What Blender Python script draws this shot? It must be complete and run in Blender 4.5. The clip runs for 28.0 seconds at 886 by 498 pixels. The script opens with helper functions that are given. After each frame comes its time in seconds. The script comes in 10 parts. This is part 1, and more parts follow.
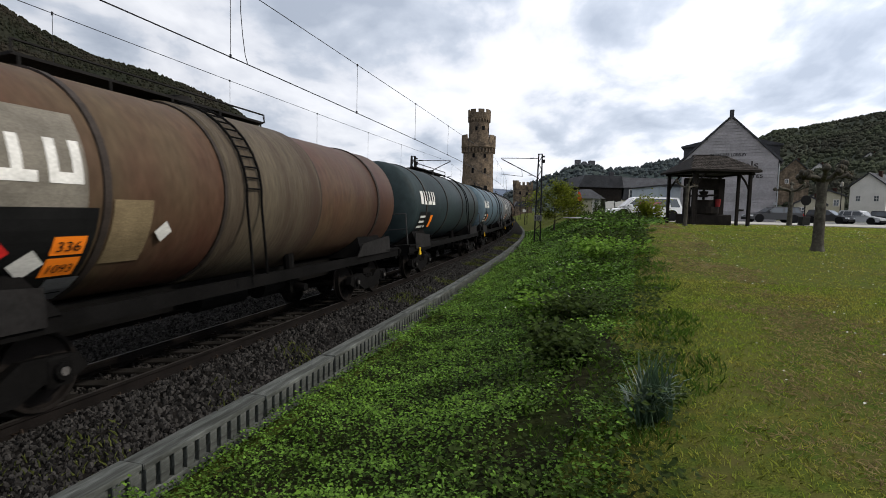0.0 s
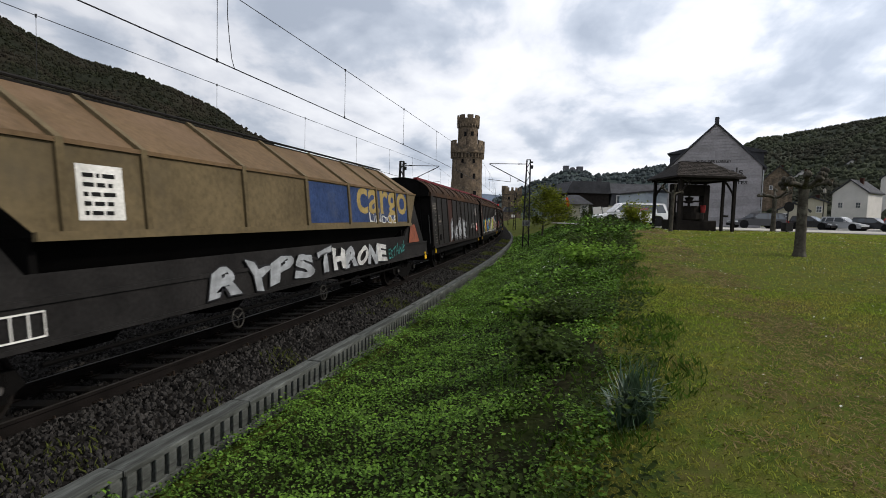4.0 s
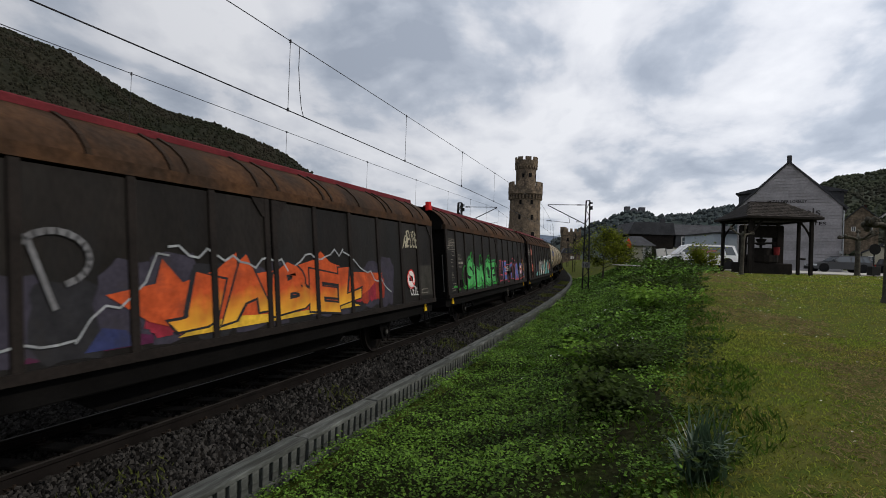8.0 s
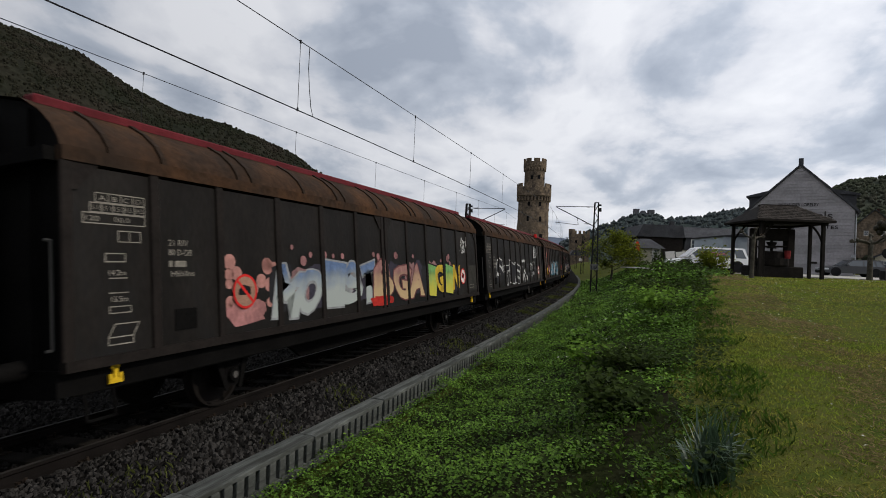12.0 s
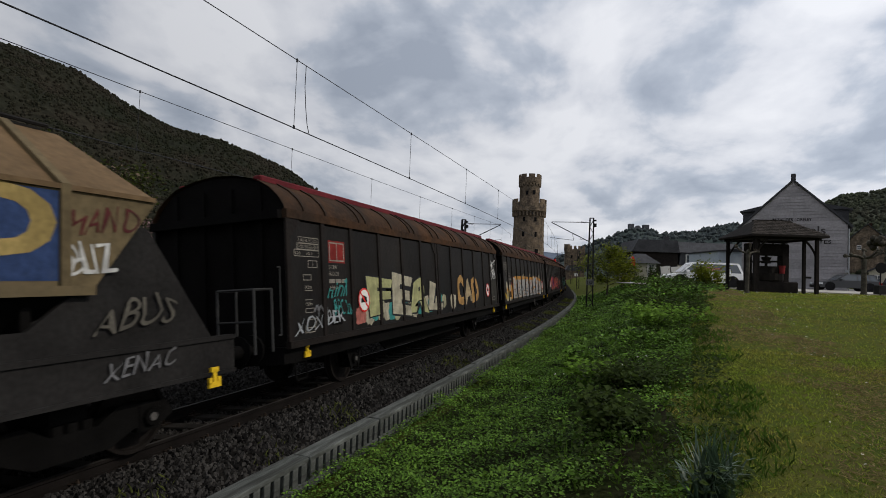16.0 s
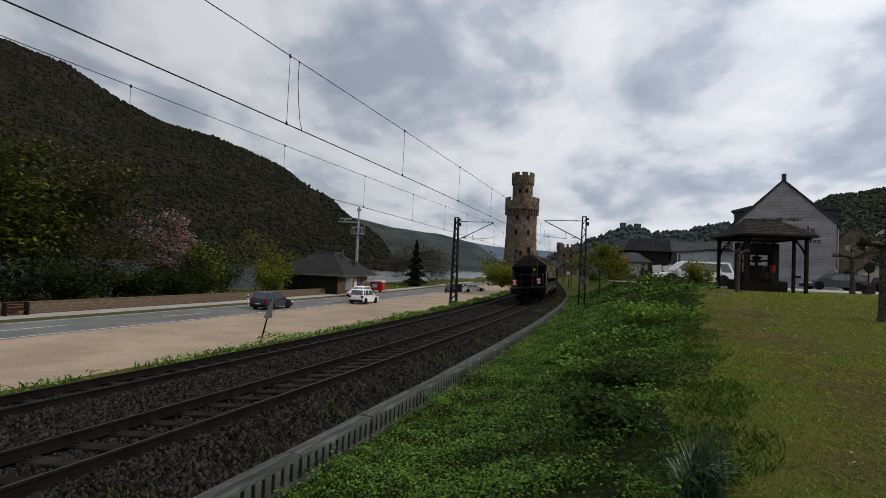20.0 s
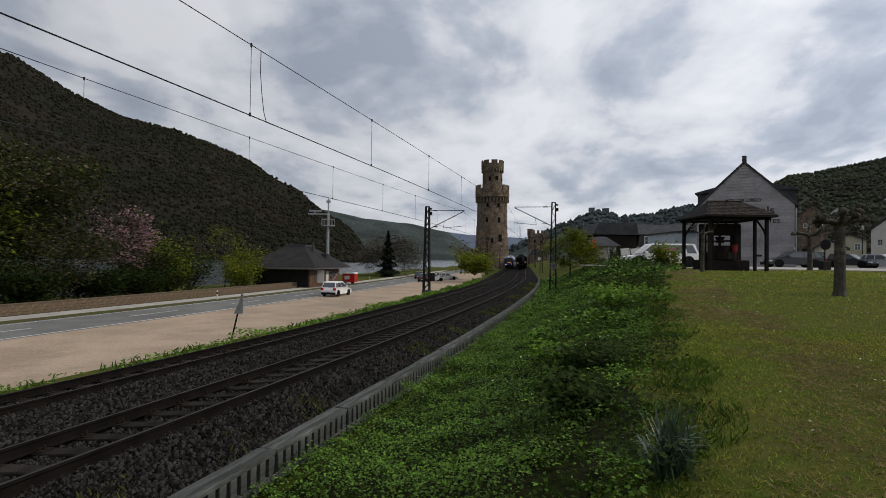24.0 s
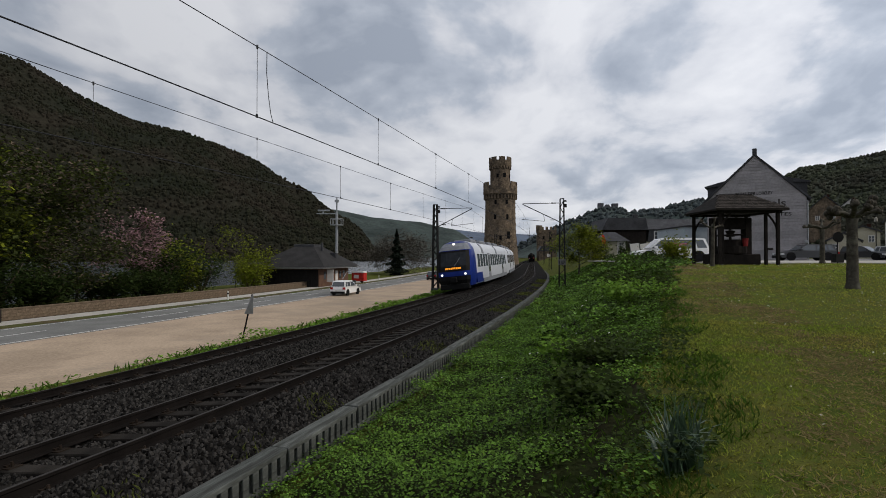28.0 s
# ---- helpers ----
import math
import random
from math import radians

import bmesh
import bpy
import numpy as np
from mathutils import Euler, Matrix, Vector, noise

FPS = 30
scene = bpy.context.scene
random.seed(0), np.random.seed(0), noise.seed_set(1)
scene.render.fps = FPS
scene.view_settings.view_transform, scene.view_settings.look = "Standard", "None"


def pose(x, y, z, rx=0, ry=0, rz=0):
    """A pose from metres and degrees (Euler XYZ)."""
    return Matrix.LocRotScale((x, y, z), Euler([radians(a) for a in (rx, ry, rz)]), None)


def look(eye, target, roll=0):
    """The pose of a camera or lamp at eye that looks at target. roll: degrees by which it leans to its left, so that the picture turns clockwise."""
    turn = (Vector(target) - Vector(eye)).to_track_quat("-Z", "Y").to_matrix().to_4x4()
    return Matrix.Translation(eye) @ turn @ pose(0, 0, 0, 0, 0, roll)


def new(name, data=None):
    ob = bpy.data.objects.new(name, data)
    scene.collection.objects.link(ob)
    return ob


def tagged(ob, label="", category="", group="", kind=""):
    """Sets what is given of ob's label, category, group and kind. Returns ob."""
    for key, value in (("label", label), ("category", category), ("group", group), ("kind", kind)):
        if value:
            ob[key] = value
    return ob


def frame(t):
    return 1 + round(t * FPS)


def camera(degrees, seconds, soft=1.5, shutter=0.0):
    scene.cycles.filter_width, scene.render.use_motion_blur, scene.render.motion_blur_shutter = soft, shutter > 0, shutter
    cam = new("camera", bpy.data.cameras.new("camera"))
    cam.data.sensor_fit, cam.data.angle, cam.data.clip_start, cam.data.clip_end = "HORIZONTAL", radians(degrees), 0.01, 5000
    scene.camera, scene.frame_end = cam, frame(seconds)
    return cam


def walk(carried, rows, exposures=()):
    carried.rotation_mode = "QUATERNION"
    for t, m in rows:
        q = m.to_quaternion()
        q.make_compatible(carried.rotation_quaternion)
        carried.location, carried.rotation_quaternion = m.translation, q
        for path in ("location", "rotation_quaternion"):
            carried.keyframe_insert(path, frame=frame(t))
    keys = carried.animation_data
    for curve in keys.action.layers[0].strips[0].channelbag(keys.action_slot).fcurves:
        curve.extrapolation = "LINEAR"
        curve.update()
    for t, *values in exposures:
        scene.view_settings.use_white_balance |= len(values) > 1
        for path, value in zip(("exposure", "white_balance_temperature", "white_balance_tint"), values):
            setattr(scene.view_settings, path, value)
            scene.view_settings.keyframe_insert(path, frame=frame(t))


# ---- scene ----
# ---------------- camera ----------------
cam = camera(79.0, 28.0, soft=0.9, shutter=0.05)
PATH = [
    (0, (-0.028, 0.033, 2.540), (0.234, 10.003, 1.811), 1.54),
    (0.5, (-0.007, 0.011, 2.556), (0.184, 9.974, 1.721), 1.60),
    (1, (-0.008, 0.025, 2.556), (0.226, 10.008, 2.019), 1.82),
    (1.5, (-0.008, 0.013, 2.559), (0.361, 9.992, 2.021), 2.05),
    (2, (0.007, 0.012, 2.553), (0.360, 9.989, 1.971), 1.90),
    (2.5, (-0.012, 0.027, 2.547), (0.435, 10.002, 2.001), 2.00),
    (4.5, (0.018, -0.001, 2.537), (0.506, 9.966, 1.892), 1.54),
    (5, (0.017, -0.009, 2.532), (0.578, 9.968, 2.168), 1.51),
    (5.5, (0.003, 0.006, 2.544), (0.169, 10.003, 2.377), 1.42),
    (6, (0.008, -0.010, 2.545), (-0.409, 9.981, 2.529), 1.49),
    (6.5, (0.024, -0.018, 2.547), (-0.668, 9.958, 2.505), 1.50),
    (7, (0.024, -0.026, 2.533), (-0.661, 9.951, 2.567), 1.91),
    (7.5, (0.017, -0.024, 2.530), (-0.658, 9.951, 2.749), 2.08),
    (8, (0.011, -0.013, 2.536), (-0.612, 9.967, 2.630), 2.05),
    (8.5, (-0.003, -0.013, 2.540), (-0.753, 9.959, 2.613), 2.14),
    (9, (0.005, -0.015, 2.536), (-0.683, 9.961, 2.637), 2.17),
    (9.5, (0.000, -0.021, 2.541), (-0.765, 9.950, 2.514), 2.38),
    (10, (0.012, -0.020, 2.541), (-0.704, 9.952, 2.772), 2.42),
    (10.5, (-0.007, -0.013, 2.515), (-0.781, 9.957, 2.628), 2.47),
    (11, (0.020, -0.026, 2.554), (-0.757, 9.944, 2.526), 2.88),
    (11.5, (0.011, -0.018, 2.517), (-0.769, 9.952, 2.562), 2.56),
    (12, (0.013, -0.021, 2.515), (-0.757, 9.949, 2.627), 2.48),
    (12.5, (0.006, -0.023, 2.543), (-0.777, 9.944, 2.782), 2.35),
    (14.5, (0.017, -0.026, 2.523), (-0.700, 9.944, 2.822), 1.95),
    (15, (-0.001, -0.016, 2.541), (-0.671, 9.953, 2.951), 2.19),
    (15.5, (0.008, -0.007, 2.530), (-0.692, 9.959, 2.970), 2.29),
    (16, (0.005, -0.013, 2.544), (-0.697, 9.955, 2.945), 2.31),
    (16.5, (0.015, -0.013, 2.535), (-0.628, 9.962, 2.833), 2.52),
    (17, (0.007, 0.000, 2.533), (-0.622, 9.978, 2.765), 2.26),
    (17.5, (-0.003, -0.002, 2.521), (-0.601, 9.976, 2.820), 2.30),
    (18, (0.010, -0.018, 2.518), (-0.641, 9.959, 2.712), 2.45),
    (18.5, (-0.006, 0.001, 2.546), (-0.615, 9.979, 2.788), 2.52),
    (19, (0.004, -0.009, 2.537), (-0.576, 9.971, 2.781), 2.33),
    (19.5, (0.006, -0.014, 2.550), (-0.560, 9.965, 2.876), 2.47),
    (20, (-0.001, 0.001, 2.543), (-0.568, 9.978, 2.908), 2.57),
    (20.5, (-0.003, -0.009, 2.539), (-0.554, 9.970, 2.895), 2.58),
    (21, (-0.007, 0.007, 2.549), (-0.493, 9.986, 2.972), 2.53),
    (21.5, (-0.004, 0.002, 2.530), (-0.585, 9.977, 2.915), 2.83),
    (23.5, (0.015, 0.009, 2.548), (-0.108, 10.005, 2.817), 0.61),
    (24, (0.015, 0.004, 2.536), (-0.025, 10.002, 2.717), 0.79),
    (24.5, (-0.005, 0.009, 2.559), (0.161, 10.004, 2.833), 0.77),
    (25, (0.000, 0.000, 2.514), (0.000, 9.995, 2.815), 0.96),
    (25.5, (0.014, 0.007, 2.540), (0.118, 9.991, 3.093), 1.35),
    (26, (0.020, -0.002, 2.510), (0.500, 9.979, 2.897), -0.54),
    (26.5, (0.012, -0.008, 2.548), (0.271, 9.988, 2.678), 0.50),
    (27, (0.019, -0.000, 2.538), (0.157, 9.997, 2.740), 0.80),
    (27.5, (0.021, -0.008, 2.541), (0.133, 9.989, 2.752), 0.98),
    (28, (0.036, -0.011, 2.539), (-0.165, 9.986, 2.678), 0.02),
]
walk(cam, [(t, look(eye, target, roll)) for t, eye, target, roll in PATH], exposures=[(0, 0.44), (2.5, 0.38), (5, 0.22), (6.5, 0.0), (13.5, 0.0), (16, -0.11), (28, -0.13)])

# ---------------- world and sun ----------------
SUN_AZ, SUN_EL = 100.0, 38.0      # degrees to the right of +y, and up


def make_world():
    w = bpy.data.worlds.new("sky")
    w.use_nodes = True
    nt = w.node_tree
    nt.nodes.clear()
    N, L = nt.nodes.new, nt.links.new
    out, bg = N("ShaderNodeOutputWorld"), N("ShaderNodeBackground")
    sky = N("ShaderNodeTexSky")
    sky.sky_type, sky.sun_disc = "NISHITA", False
    sky.sun_elevation, sky.sun_rotation = radians(SUN_EL), radians(SUN_AZ)
    tint = N("ShaderNodeMix")
    tint.data_type, tint.blend_type = "RGBA", "MULTIPLY"
    tint.inputs[0].default_value = 1.0
    L(sky.outputs[0], tint.inputs[6])
    tint.inputs[7].default_value = (0.07, 0.07, 0.07, 1)
    co, sep = N("ShaderNodeTexCoord"), N("ShaderNodeSeparateXYZ")
    L(co.outputs["Generated"], sep.inputs[0])
    up = N("ShaderNodeMath")
    up.operation = "ADD"
    up.inputs[1].default_value = 0.30
    ab = N("ShaderNodeMath")
    ab.operation = "ABSOLUTE"
    L(sep.outputs[2], ab.inputs[0])
    L(ab.outputs[0], up.inputs[0])
    dv = N("ShaderNodeVectorMath")
    dv.operation = "DIVIDE"
    cb = N("ShaderNodeCombineXYZ")
    for i in range(3):
        L(up.outputs[0], cb.inputs[i])
    L(co.outputs["Generated"], dv.inputs[0])
    L(cb.outputs[0], dv.inputs[1])
    mp = N("ShaderNodeMapping")
    mp.inputs["Location"].default_value = (1.3, 0.4, 0.0)
    mp.inputs["Scale"].default_value = (1.0, 0.8, 0.0)
    L(dv.outputs[0], mp.inputs[0])
    big, fine = N("ShaderNodeTexNoise"), N("ShaderNodeTexNoise")
    big.inputs["Scale"].default_value, big.inputs["Detail"].default_value = 2.3, 9.0
    big.inputs["Roughness"].default_value, big.inputs["Distortion"].default_value = 0.52, 0.35
    fine.inputs["Scale"].default_value, fine.inputs["Detail"].default_value = 9.0, 9.0
    L(mp.outputs[0], big.inputs["Vector"])
    L(mp.outputs[0], fine.inputs["Vector"])
    mixn = N("ShaderNodeMix")
    mixn.data_type = "FLOAT"
    mixn.inputs[0].default_value = 0.20
    L(big.outputs[0], mixn.inputs[2])
    L(fine.outputs[0], mixn.inputs[3])
    ramp = N("ShaderNodeValToRGB")
    e = ramp.color_ramp.elements
    e[0].position, e[0].color = 0.36, (0.47, 0.53, 0.64, 1)
    e[1].position, e[1].color = 0.60, (1.04, 1.06, 1.12, 1)
    for at, col in ((0.44, (0.62, 0.68, 0.79, 1)), (0.50, (0.86, 0.89, 0.97, 1))):
        ramp.color_ramp.elements.new(at).color = col
    L(mixn.outputs[0], ramp.inputs[0])
    add = N("ShaderNodeMix")
    add.data_type = "RGBA"
    add.inputs[0].default_value = 0.93
    L(tint.outputs[2], add.inputs[6])
    L(ramp.outputs[0], add.inputs[7])
    # thin overcast: brightest round the hidden sun, duller away from it
    a, e = radians(SUN_AZ), radians(SUN_EL)
    dot = N("ShaderNodeVectorMath")
    dot.operation = "DOT_PRODUCT"
    dot.inputs[1].default_value = (math.sin(a) * math.cos(e), math.cos(a) * math.cos(e), math.sin(e))
    L(co.outputs["Generated"], dot.inputs[0])
    glow = N("ShaderNodeMapRange")
    glow.inputs[1].default_value, glow.inputs[2].default_value = -1.0, 0.6
    glow.inputs[3].default_value, glow.inputs[4].default_value = 0.40, 1.02
    L(dot.outputs["Value"], glow.inputs[0])
    L(add.outputs[2], bg.inputs[0])
    L(glow.outputs[0], bg.inputs[1])
    L(bg.outputs[0], out.inputs[0])
    scene.world = w


make_world()
sun = new("sun", bpy.data.lights.new("sun", "SUN"))
sun.data.energy, sun.data.angle, sun.data.color = 2.1, radians(2.5), (1.0, 0.92, 0.80)
a, e = radians(SUN_AZ), radians(SUN_EL)
sun.matrix_world = look((0, 0, 60), (-math.sin(a) * math.cos(e), -math.cos(a) * math.cos(e), 60 - math.sin(e)))

# ---------------- materials ----------------
MATS = {}


def material(name, col, rough=0.8, metal=0.0, var=0.35, scale=3.0, fine=40.0, bump=0.25, col2=None, spec=0.06, stretch=None,
             dirt=None, island=0.0, objrand=0.0, emit=0.0, thin=0.0):
    """Base colour varied at two scales, with grain and bump; island and objrand vary brightness piece by piece."""
    if name in MATS:
        return MATS[name]
    m = bpy.data.materials.new(name)
    m.use_nodes = True
    nt = m.node_tree
    N, L = nt.nodes.new, nt.links.new
    b = nt.nodes["Principled BSDF"]
    b.inputs["Roughness"].default_value, b.inputs["Metallic"].default_value = rough, metal
    b.inputs["Specular IOR Level"].default_value = spec
    co = N("ShaderNodeTexCoord")
    vec = co.outputs["Object"]
    if stretch:
        mp = N("ShaderNodeMapping")
        mp.inputs["Scale"].default_value = stretch
        L(vec, mp.inputs[0])
        vec = mp.outputs[0]
    n1, n2 = N("ShaderNodeTexNoise"), N("ShaderNodeTexNoise")
    n1.inputs["Scale"].default_value, n1.inputs["Detail"].default_value = scale, 5
    n2.inputs["Scale"].default_value, n2.inputs["Detail"].default_value = fine, 4
    L(vec, n1.inputs["Vector"])
    L(vec, n2.inputs["Vector"])
    c2 = col2 or tuple(c * (1 - var) for c in col)
    mx = N("ShaderNodeMix")
    mx.data_type = "RGBA"
    mx.inputs[6].default_value, mx.inputs[7].default_value = (*col, 1), (*c2, 1)
    rp = N("ShaderNodeMapRange")
    rp.inputs[1].default_value, rp.inputs[2].default_value = 0.36, 0.64
    L(n1.outputs[0], rp.inputs[0])
    L(rp.outputs[0], mx.inputs[0])
    g = N("ShaderNodeMix")
    g.data_type, g.blend_type = "RGBA", "MULTIPLY"
    g.inputs[0].default_value = 1.0
    gr = N("ShaderNodeMapRange")
    gr.inputs[1].default_value, gr.inputs[2].default_value = 0.3, 0.7
    gr.inputs[3].default_value, gr.inputs[4].default_value = 1 - var * 0.7, 1 + var * 0.5
    L(n2.outputs[0], gr.inputs[0])
    L(mx.outputs[2], g.inputs[6])
    L(gr.outputs[0], g.inputs[7])
    colour = g.outputs[2]
    if dirt:
        n3 = N("ShaderNodeTexNoise")
        n3.inputs["Scale"].default_value, n3.inputs["Detail"].default_value = scale * 0.45, 8
        n3.inputs["Roughness"].default_value = 0.7
        L(vec, n3.inputs["Vector"])
        dr = N("ShaderNodeMapRange")
        dr.inputs[1].default_value, dr.inputs[2].default_value = 0.5, 0.66
        L(n3.outputs[0], dr.inputs[0])
        dm = N("ShaderNodeMix")
        dm.data_type = "RGBA"
        L(dr.outputs[0], dm.inputs[0])
        L(colour, dm.inputs[6])
        dm.inputs[7].default_value = (*dirt, 1)
        colour = dm.outputs[2]
    for amount, node, sock in ((island, "ShaderNodeNewGeometry", "Random Per Island"), (objrand, "ShaderNodeObjectInfo", "Random")):
        if amount:
            src = N(node)
            r = N("ShaderNodeMapRange")
            r.inputs[3].default_value, r.inputs[4].default_value = 1 - amount, 1 + amount
            L(src.outputs[sock], r.inputs[0])
            k = N("ShaderNodeMix")
            k.data_type, k.blend_type = "RGBA", "MULTIPLY"
            k.inputs[0].default_value = 1.0
            L(colour, k.inputs[6])
            L(r.outputs[0], k.inputs[7])
            colour = k.outputs[2]
    L(colour, b.inputs["Base Color"])
    if bump:
        bp = N("ShaderNodeBump")
        bp.inputs["Strength"].default_value, bp.inputs["Distance"].default_value = bump, 0.5 / fine
        L(n2.outputs[0], bp.inputs["Height"])
        L(bp.outputs[0], b.inputs["Normal"])
    if thin:
        tr, mix = N("ShaderNodeBsdfTranslucent"), N("ShaderNodeMixShader")
        mix.inputs[0].default_value = thin
        L(colour, tr.inputs[0])
        L(b.outputs[0], mix.inputs[1])
        L(tr.outputs[0], mix.inputs[2])
        L(mix.outputs[0], nt.nodes["Material Output"].inputs[0])
    if emit:
        b.inputs["Emission Color"].default_value = (*col, 1)
        b.inputs["Emission Strength"].default_value = emit
    MATS[name] = m
    return m


def glass(name, tint=(0.05, 0.06, 0.07), rough=0.06):
    m = bpy.data.materials.new(name)
    m.use_nodes = True
    b = m.node_tree.nodes["Principled BSDF"]
    b.inputs["Base Color"].default_value = (*tint, 1)
    b.inputs["Roughness"].default_value = rough
    b.inputs["Specular IOR Level"].default_value = 0.6
    MATS[name] = m
    return m


M_BALLAST = material("ballast_bed", (0.010, 0.009, 0.008), 0.95, spec=0.03, var=0.5, scale=1.2, fine=26, bump=0.8)
M_STONE = material("ballast_stone", (0.028, 0.0262, 0.0245), 0.9, var=0.35, scale=6, fine=60, island=0.9, bump=0.3, spec=0.04)
M_RAIL = material("rusty_rail", (0.010, 0.0082, 0.0074), 0.75, spec=0.05, var=0.4, scale=3, fine=70)
M_RAILTOP = material("worn_rail_head", (0.040, 0.036, 0.034), 0.55, metal=0.15, var=0.2, scale=2, fine=90, bump=0.1)
M_SLEEPER = material("tarred_sleeper", (0.024, 0.021, 0.018), 0.9, spec=0.05, var=0.5, scale=3, fine=50, objrand=0.3)
M_FASTEN = material("fastening_iron", (0.035, 0.026, 0.02), 0.7, metal=0.5)
M_CONCRETE = material("weathered_concrete", (0.070, 0.073, 0.070), 0.9, var=0.4, scale=2.5, fine=45, dirt=(0.034, 0.036, 0.030), objrand=0.15)
M_TROUGH = material("streaked_trough_concrete", (0.096, 0.102, 0.096), 0.9, var=0.55, scale=3.5, fine=22, dirt=(0.036, 0.038, 0.033), objrand=0.15, stretch=(0.25, 3, 1), bump=0.5)
M_GRASS = material("mown_grass", (0.048, 0.070, 0.011), 0.95, spec=0.02, var=0.85, scale=5.0, fine=70, bump=1.0, col2=(0.078, 0.080, 0.018), dirt=(0.066, 0.060, 0.020))
M_SOIL = material("verge_soil", (0.060, 0.072, 0.020), 0.95, var=0.5, scale=0.6, fine=12, bump=0.6, col2=(0.075, 0.058, 0.032))
M_GRAVEL = material("sandy_gravel_lot", (0.36, 0.28, 0.205), 0.95, var=0.25, scale=0.35, fine=9, bump=0.2, dirt=(0.24, 0.195, 0.15))
M_ASPHALT = material("asphalt", (0.158, 0.158, 0.152), 0.85, var=0.25, scale=0.4, fine=14, bump=0.15)
M_LINE = material("road_paint", (0.62, 0.62, 0.60), 0.7, var=0.2, scale=2, fine=20)
M_PAVING = material("light_paving", (0.36, 0.34, 0.31), 0.85, var=0.2, scale=0.6, fine=8)
M_WALLSTONE = material("river_wall_stone", (0.155, 0.115, 0.080), 0.9, var=0.45, scale=1.4, fine=7, bump=0.7)
M_FOREST = material("forest_hill", (0.014, 0.016, 0.011), 0.95, var=0.5, scale=0.012, fine=0.12, bump=0.9, col2=(0.021, 0.019, 0.014), spec=0.02)
M_FOREST_TREE = material("forest_crowns", (0.016, 0.018, 0.011), 0.95, var=0.5, scale=0.012, fine=0.3, island=0.3, bump=0, spec=0.02, col2=(0.023, 0.020, 0.015))
# distance haze is put into both base colours, bluest for the far hill
M_FARHILL = material("haze_tinted_far_hill", (0.100, 0.125, 0.170), 0.95, var=0.25, scale=0.004, fine=0.05, bump=0.3)
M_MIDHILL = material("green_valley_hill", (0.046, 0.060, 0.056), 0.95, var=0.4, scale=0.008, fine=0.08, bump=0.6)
M_RIGHTHILL = material("wooded_slope", (0.044, 0.050, 0.036), 0.95, var=0.4, scale=0.015, fine=0.2, bump=0.8)
M_IRON = material("dark_lattice_steel", (0.020, 0.019, 0.018), 0.7, spec=0.1, var=0.3)
M_WIRE = material("overhead_wire", (0.035, 0.036, 0.040), 0.6, metal=0.5, bump=0)
M_STEEL = material("galvanised_steel", (0.30, 0.31, 0.32), 0.45, metal=0.7, var=0.2)
M_TOWER = material("tower_rubble_masonry", (0.165, 0.126, 0.090), 0.92, var=0.6, scale=0.5, fine=1.5, bump=1.0, col2=(0.070, 0.056, 0.044), dirt=(0.10, 0.075, 0.052), spec=0.05, objrand=0.1)
# near-black colour stands for the shade inside window openings
M_DARK = material("shadowed_opening", (0.008, 0.008, 0.009), 0.9, bump=0)
M_WHITEWALL = material("pale_render_wall", (0.52, 0.50, 0.48), 0.9, var=0.12, scale=0.5, fine=6, bump=0.15)
M_GABLE = material("pale_shingle", (0.275, 0.262, 0.27), 0.8, var=0.18, scale=0.8, fine=5, bump=0.2, objrand=0.1)
M_SLATE = material("slate_roof", (0.055, 0.056, 0.061), 0.6, var=0.35, scale=0.8, fine=9, bump=0.5)
M_TIMBER = material("black_stained_timber", (0.018, 0.015, 0.013), 0.75, var=0.4, scale=3, fine=40)
M_BARK = material("plane_bark", (0.060, 0.054, 0.043), 0.9, var=0.4, scale=4, fine=14, bump=0.7, dirt=(0.11, 0.105, 0.085))
M_LEAF = material("ivy_leaf", (0.096, 0.182, 0.026), 0.6, var=0.5, scale=0.7, fine=9, island=0.9, bump=0, thin=0.25, spec=0.08)
M_BUSHLEAF = material("spring_leaf", (0.150, 0.178, 0.016), 0.7, var=0.3, scale=0.5, fine=8, island=0.45, bump=0, thin=0.45)
M_DARKLEAF = material("dark_leaf", (0.028, 0.044, 0.011), 0.7, var=0.3, scale=0.5, fine=8, island=0.45, bump=0, thin=0.45)
M_TWIG = material("bare_twig", (0.085, 0.066, 0.045), 0.9, var=0.3, island=0.3, bump=0)
M_BLOSSOM = material("pink_blossom", (0.36, 0.22, 0.24), 0.8, var=0.25, island=0.35, bump=0, thin=0.45)
M_BLADE = material("long_grass", (0.075, 0.140, 0.020), 0.7, var=0.3, scale=0.6, fine=7, island=0.45, bump=0, thin=0.45)
M_IRIS = material("iris_blade", (0.055, 0.095, 0.055), 0.4, var=0.4, scale=2, fine=8, island=0.6, bump=0, thin=0.25, spec=0.4)
M_STRAW = material("dry_straw", (0.260, 0.200, 0.105), 0.9, var=0.3, island=0.4, bump=0, thin=0.45)
M_TYRE = material("tyre_rubber", (0.015, 0.015, 0.016), 0.85, bump=0)
M_WINDOW = glass("window_glass")
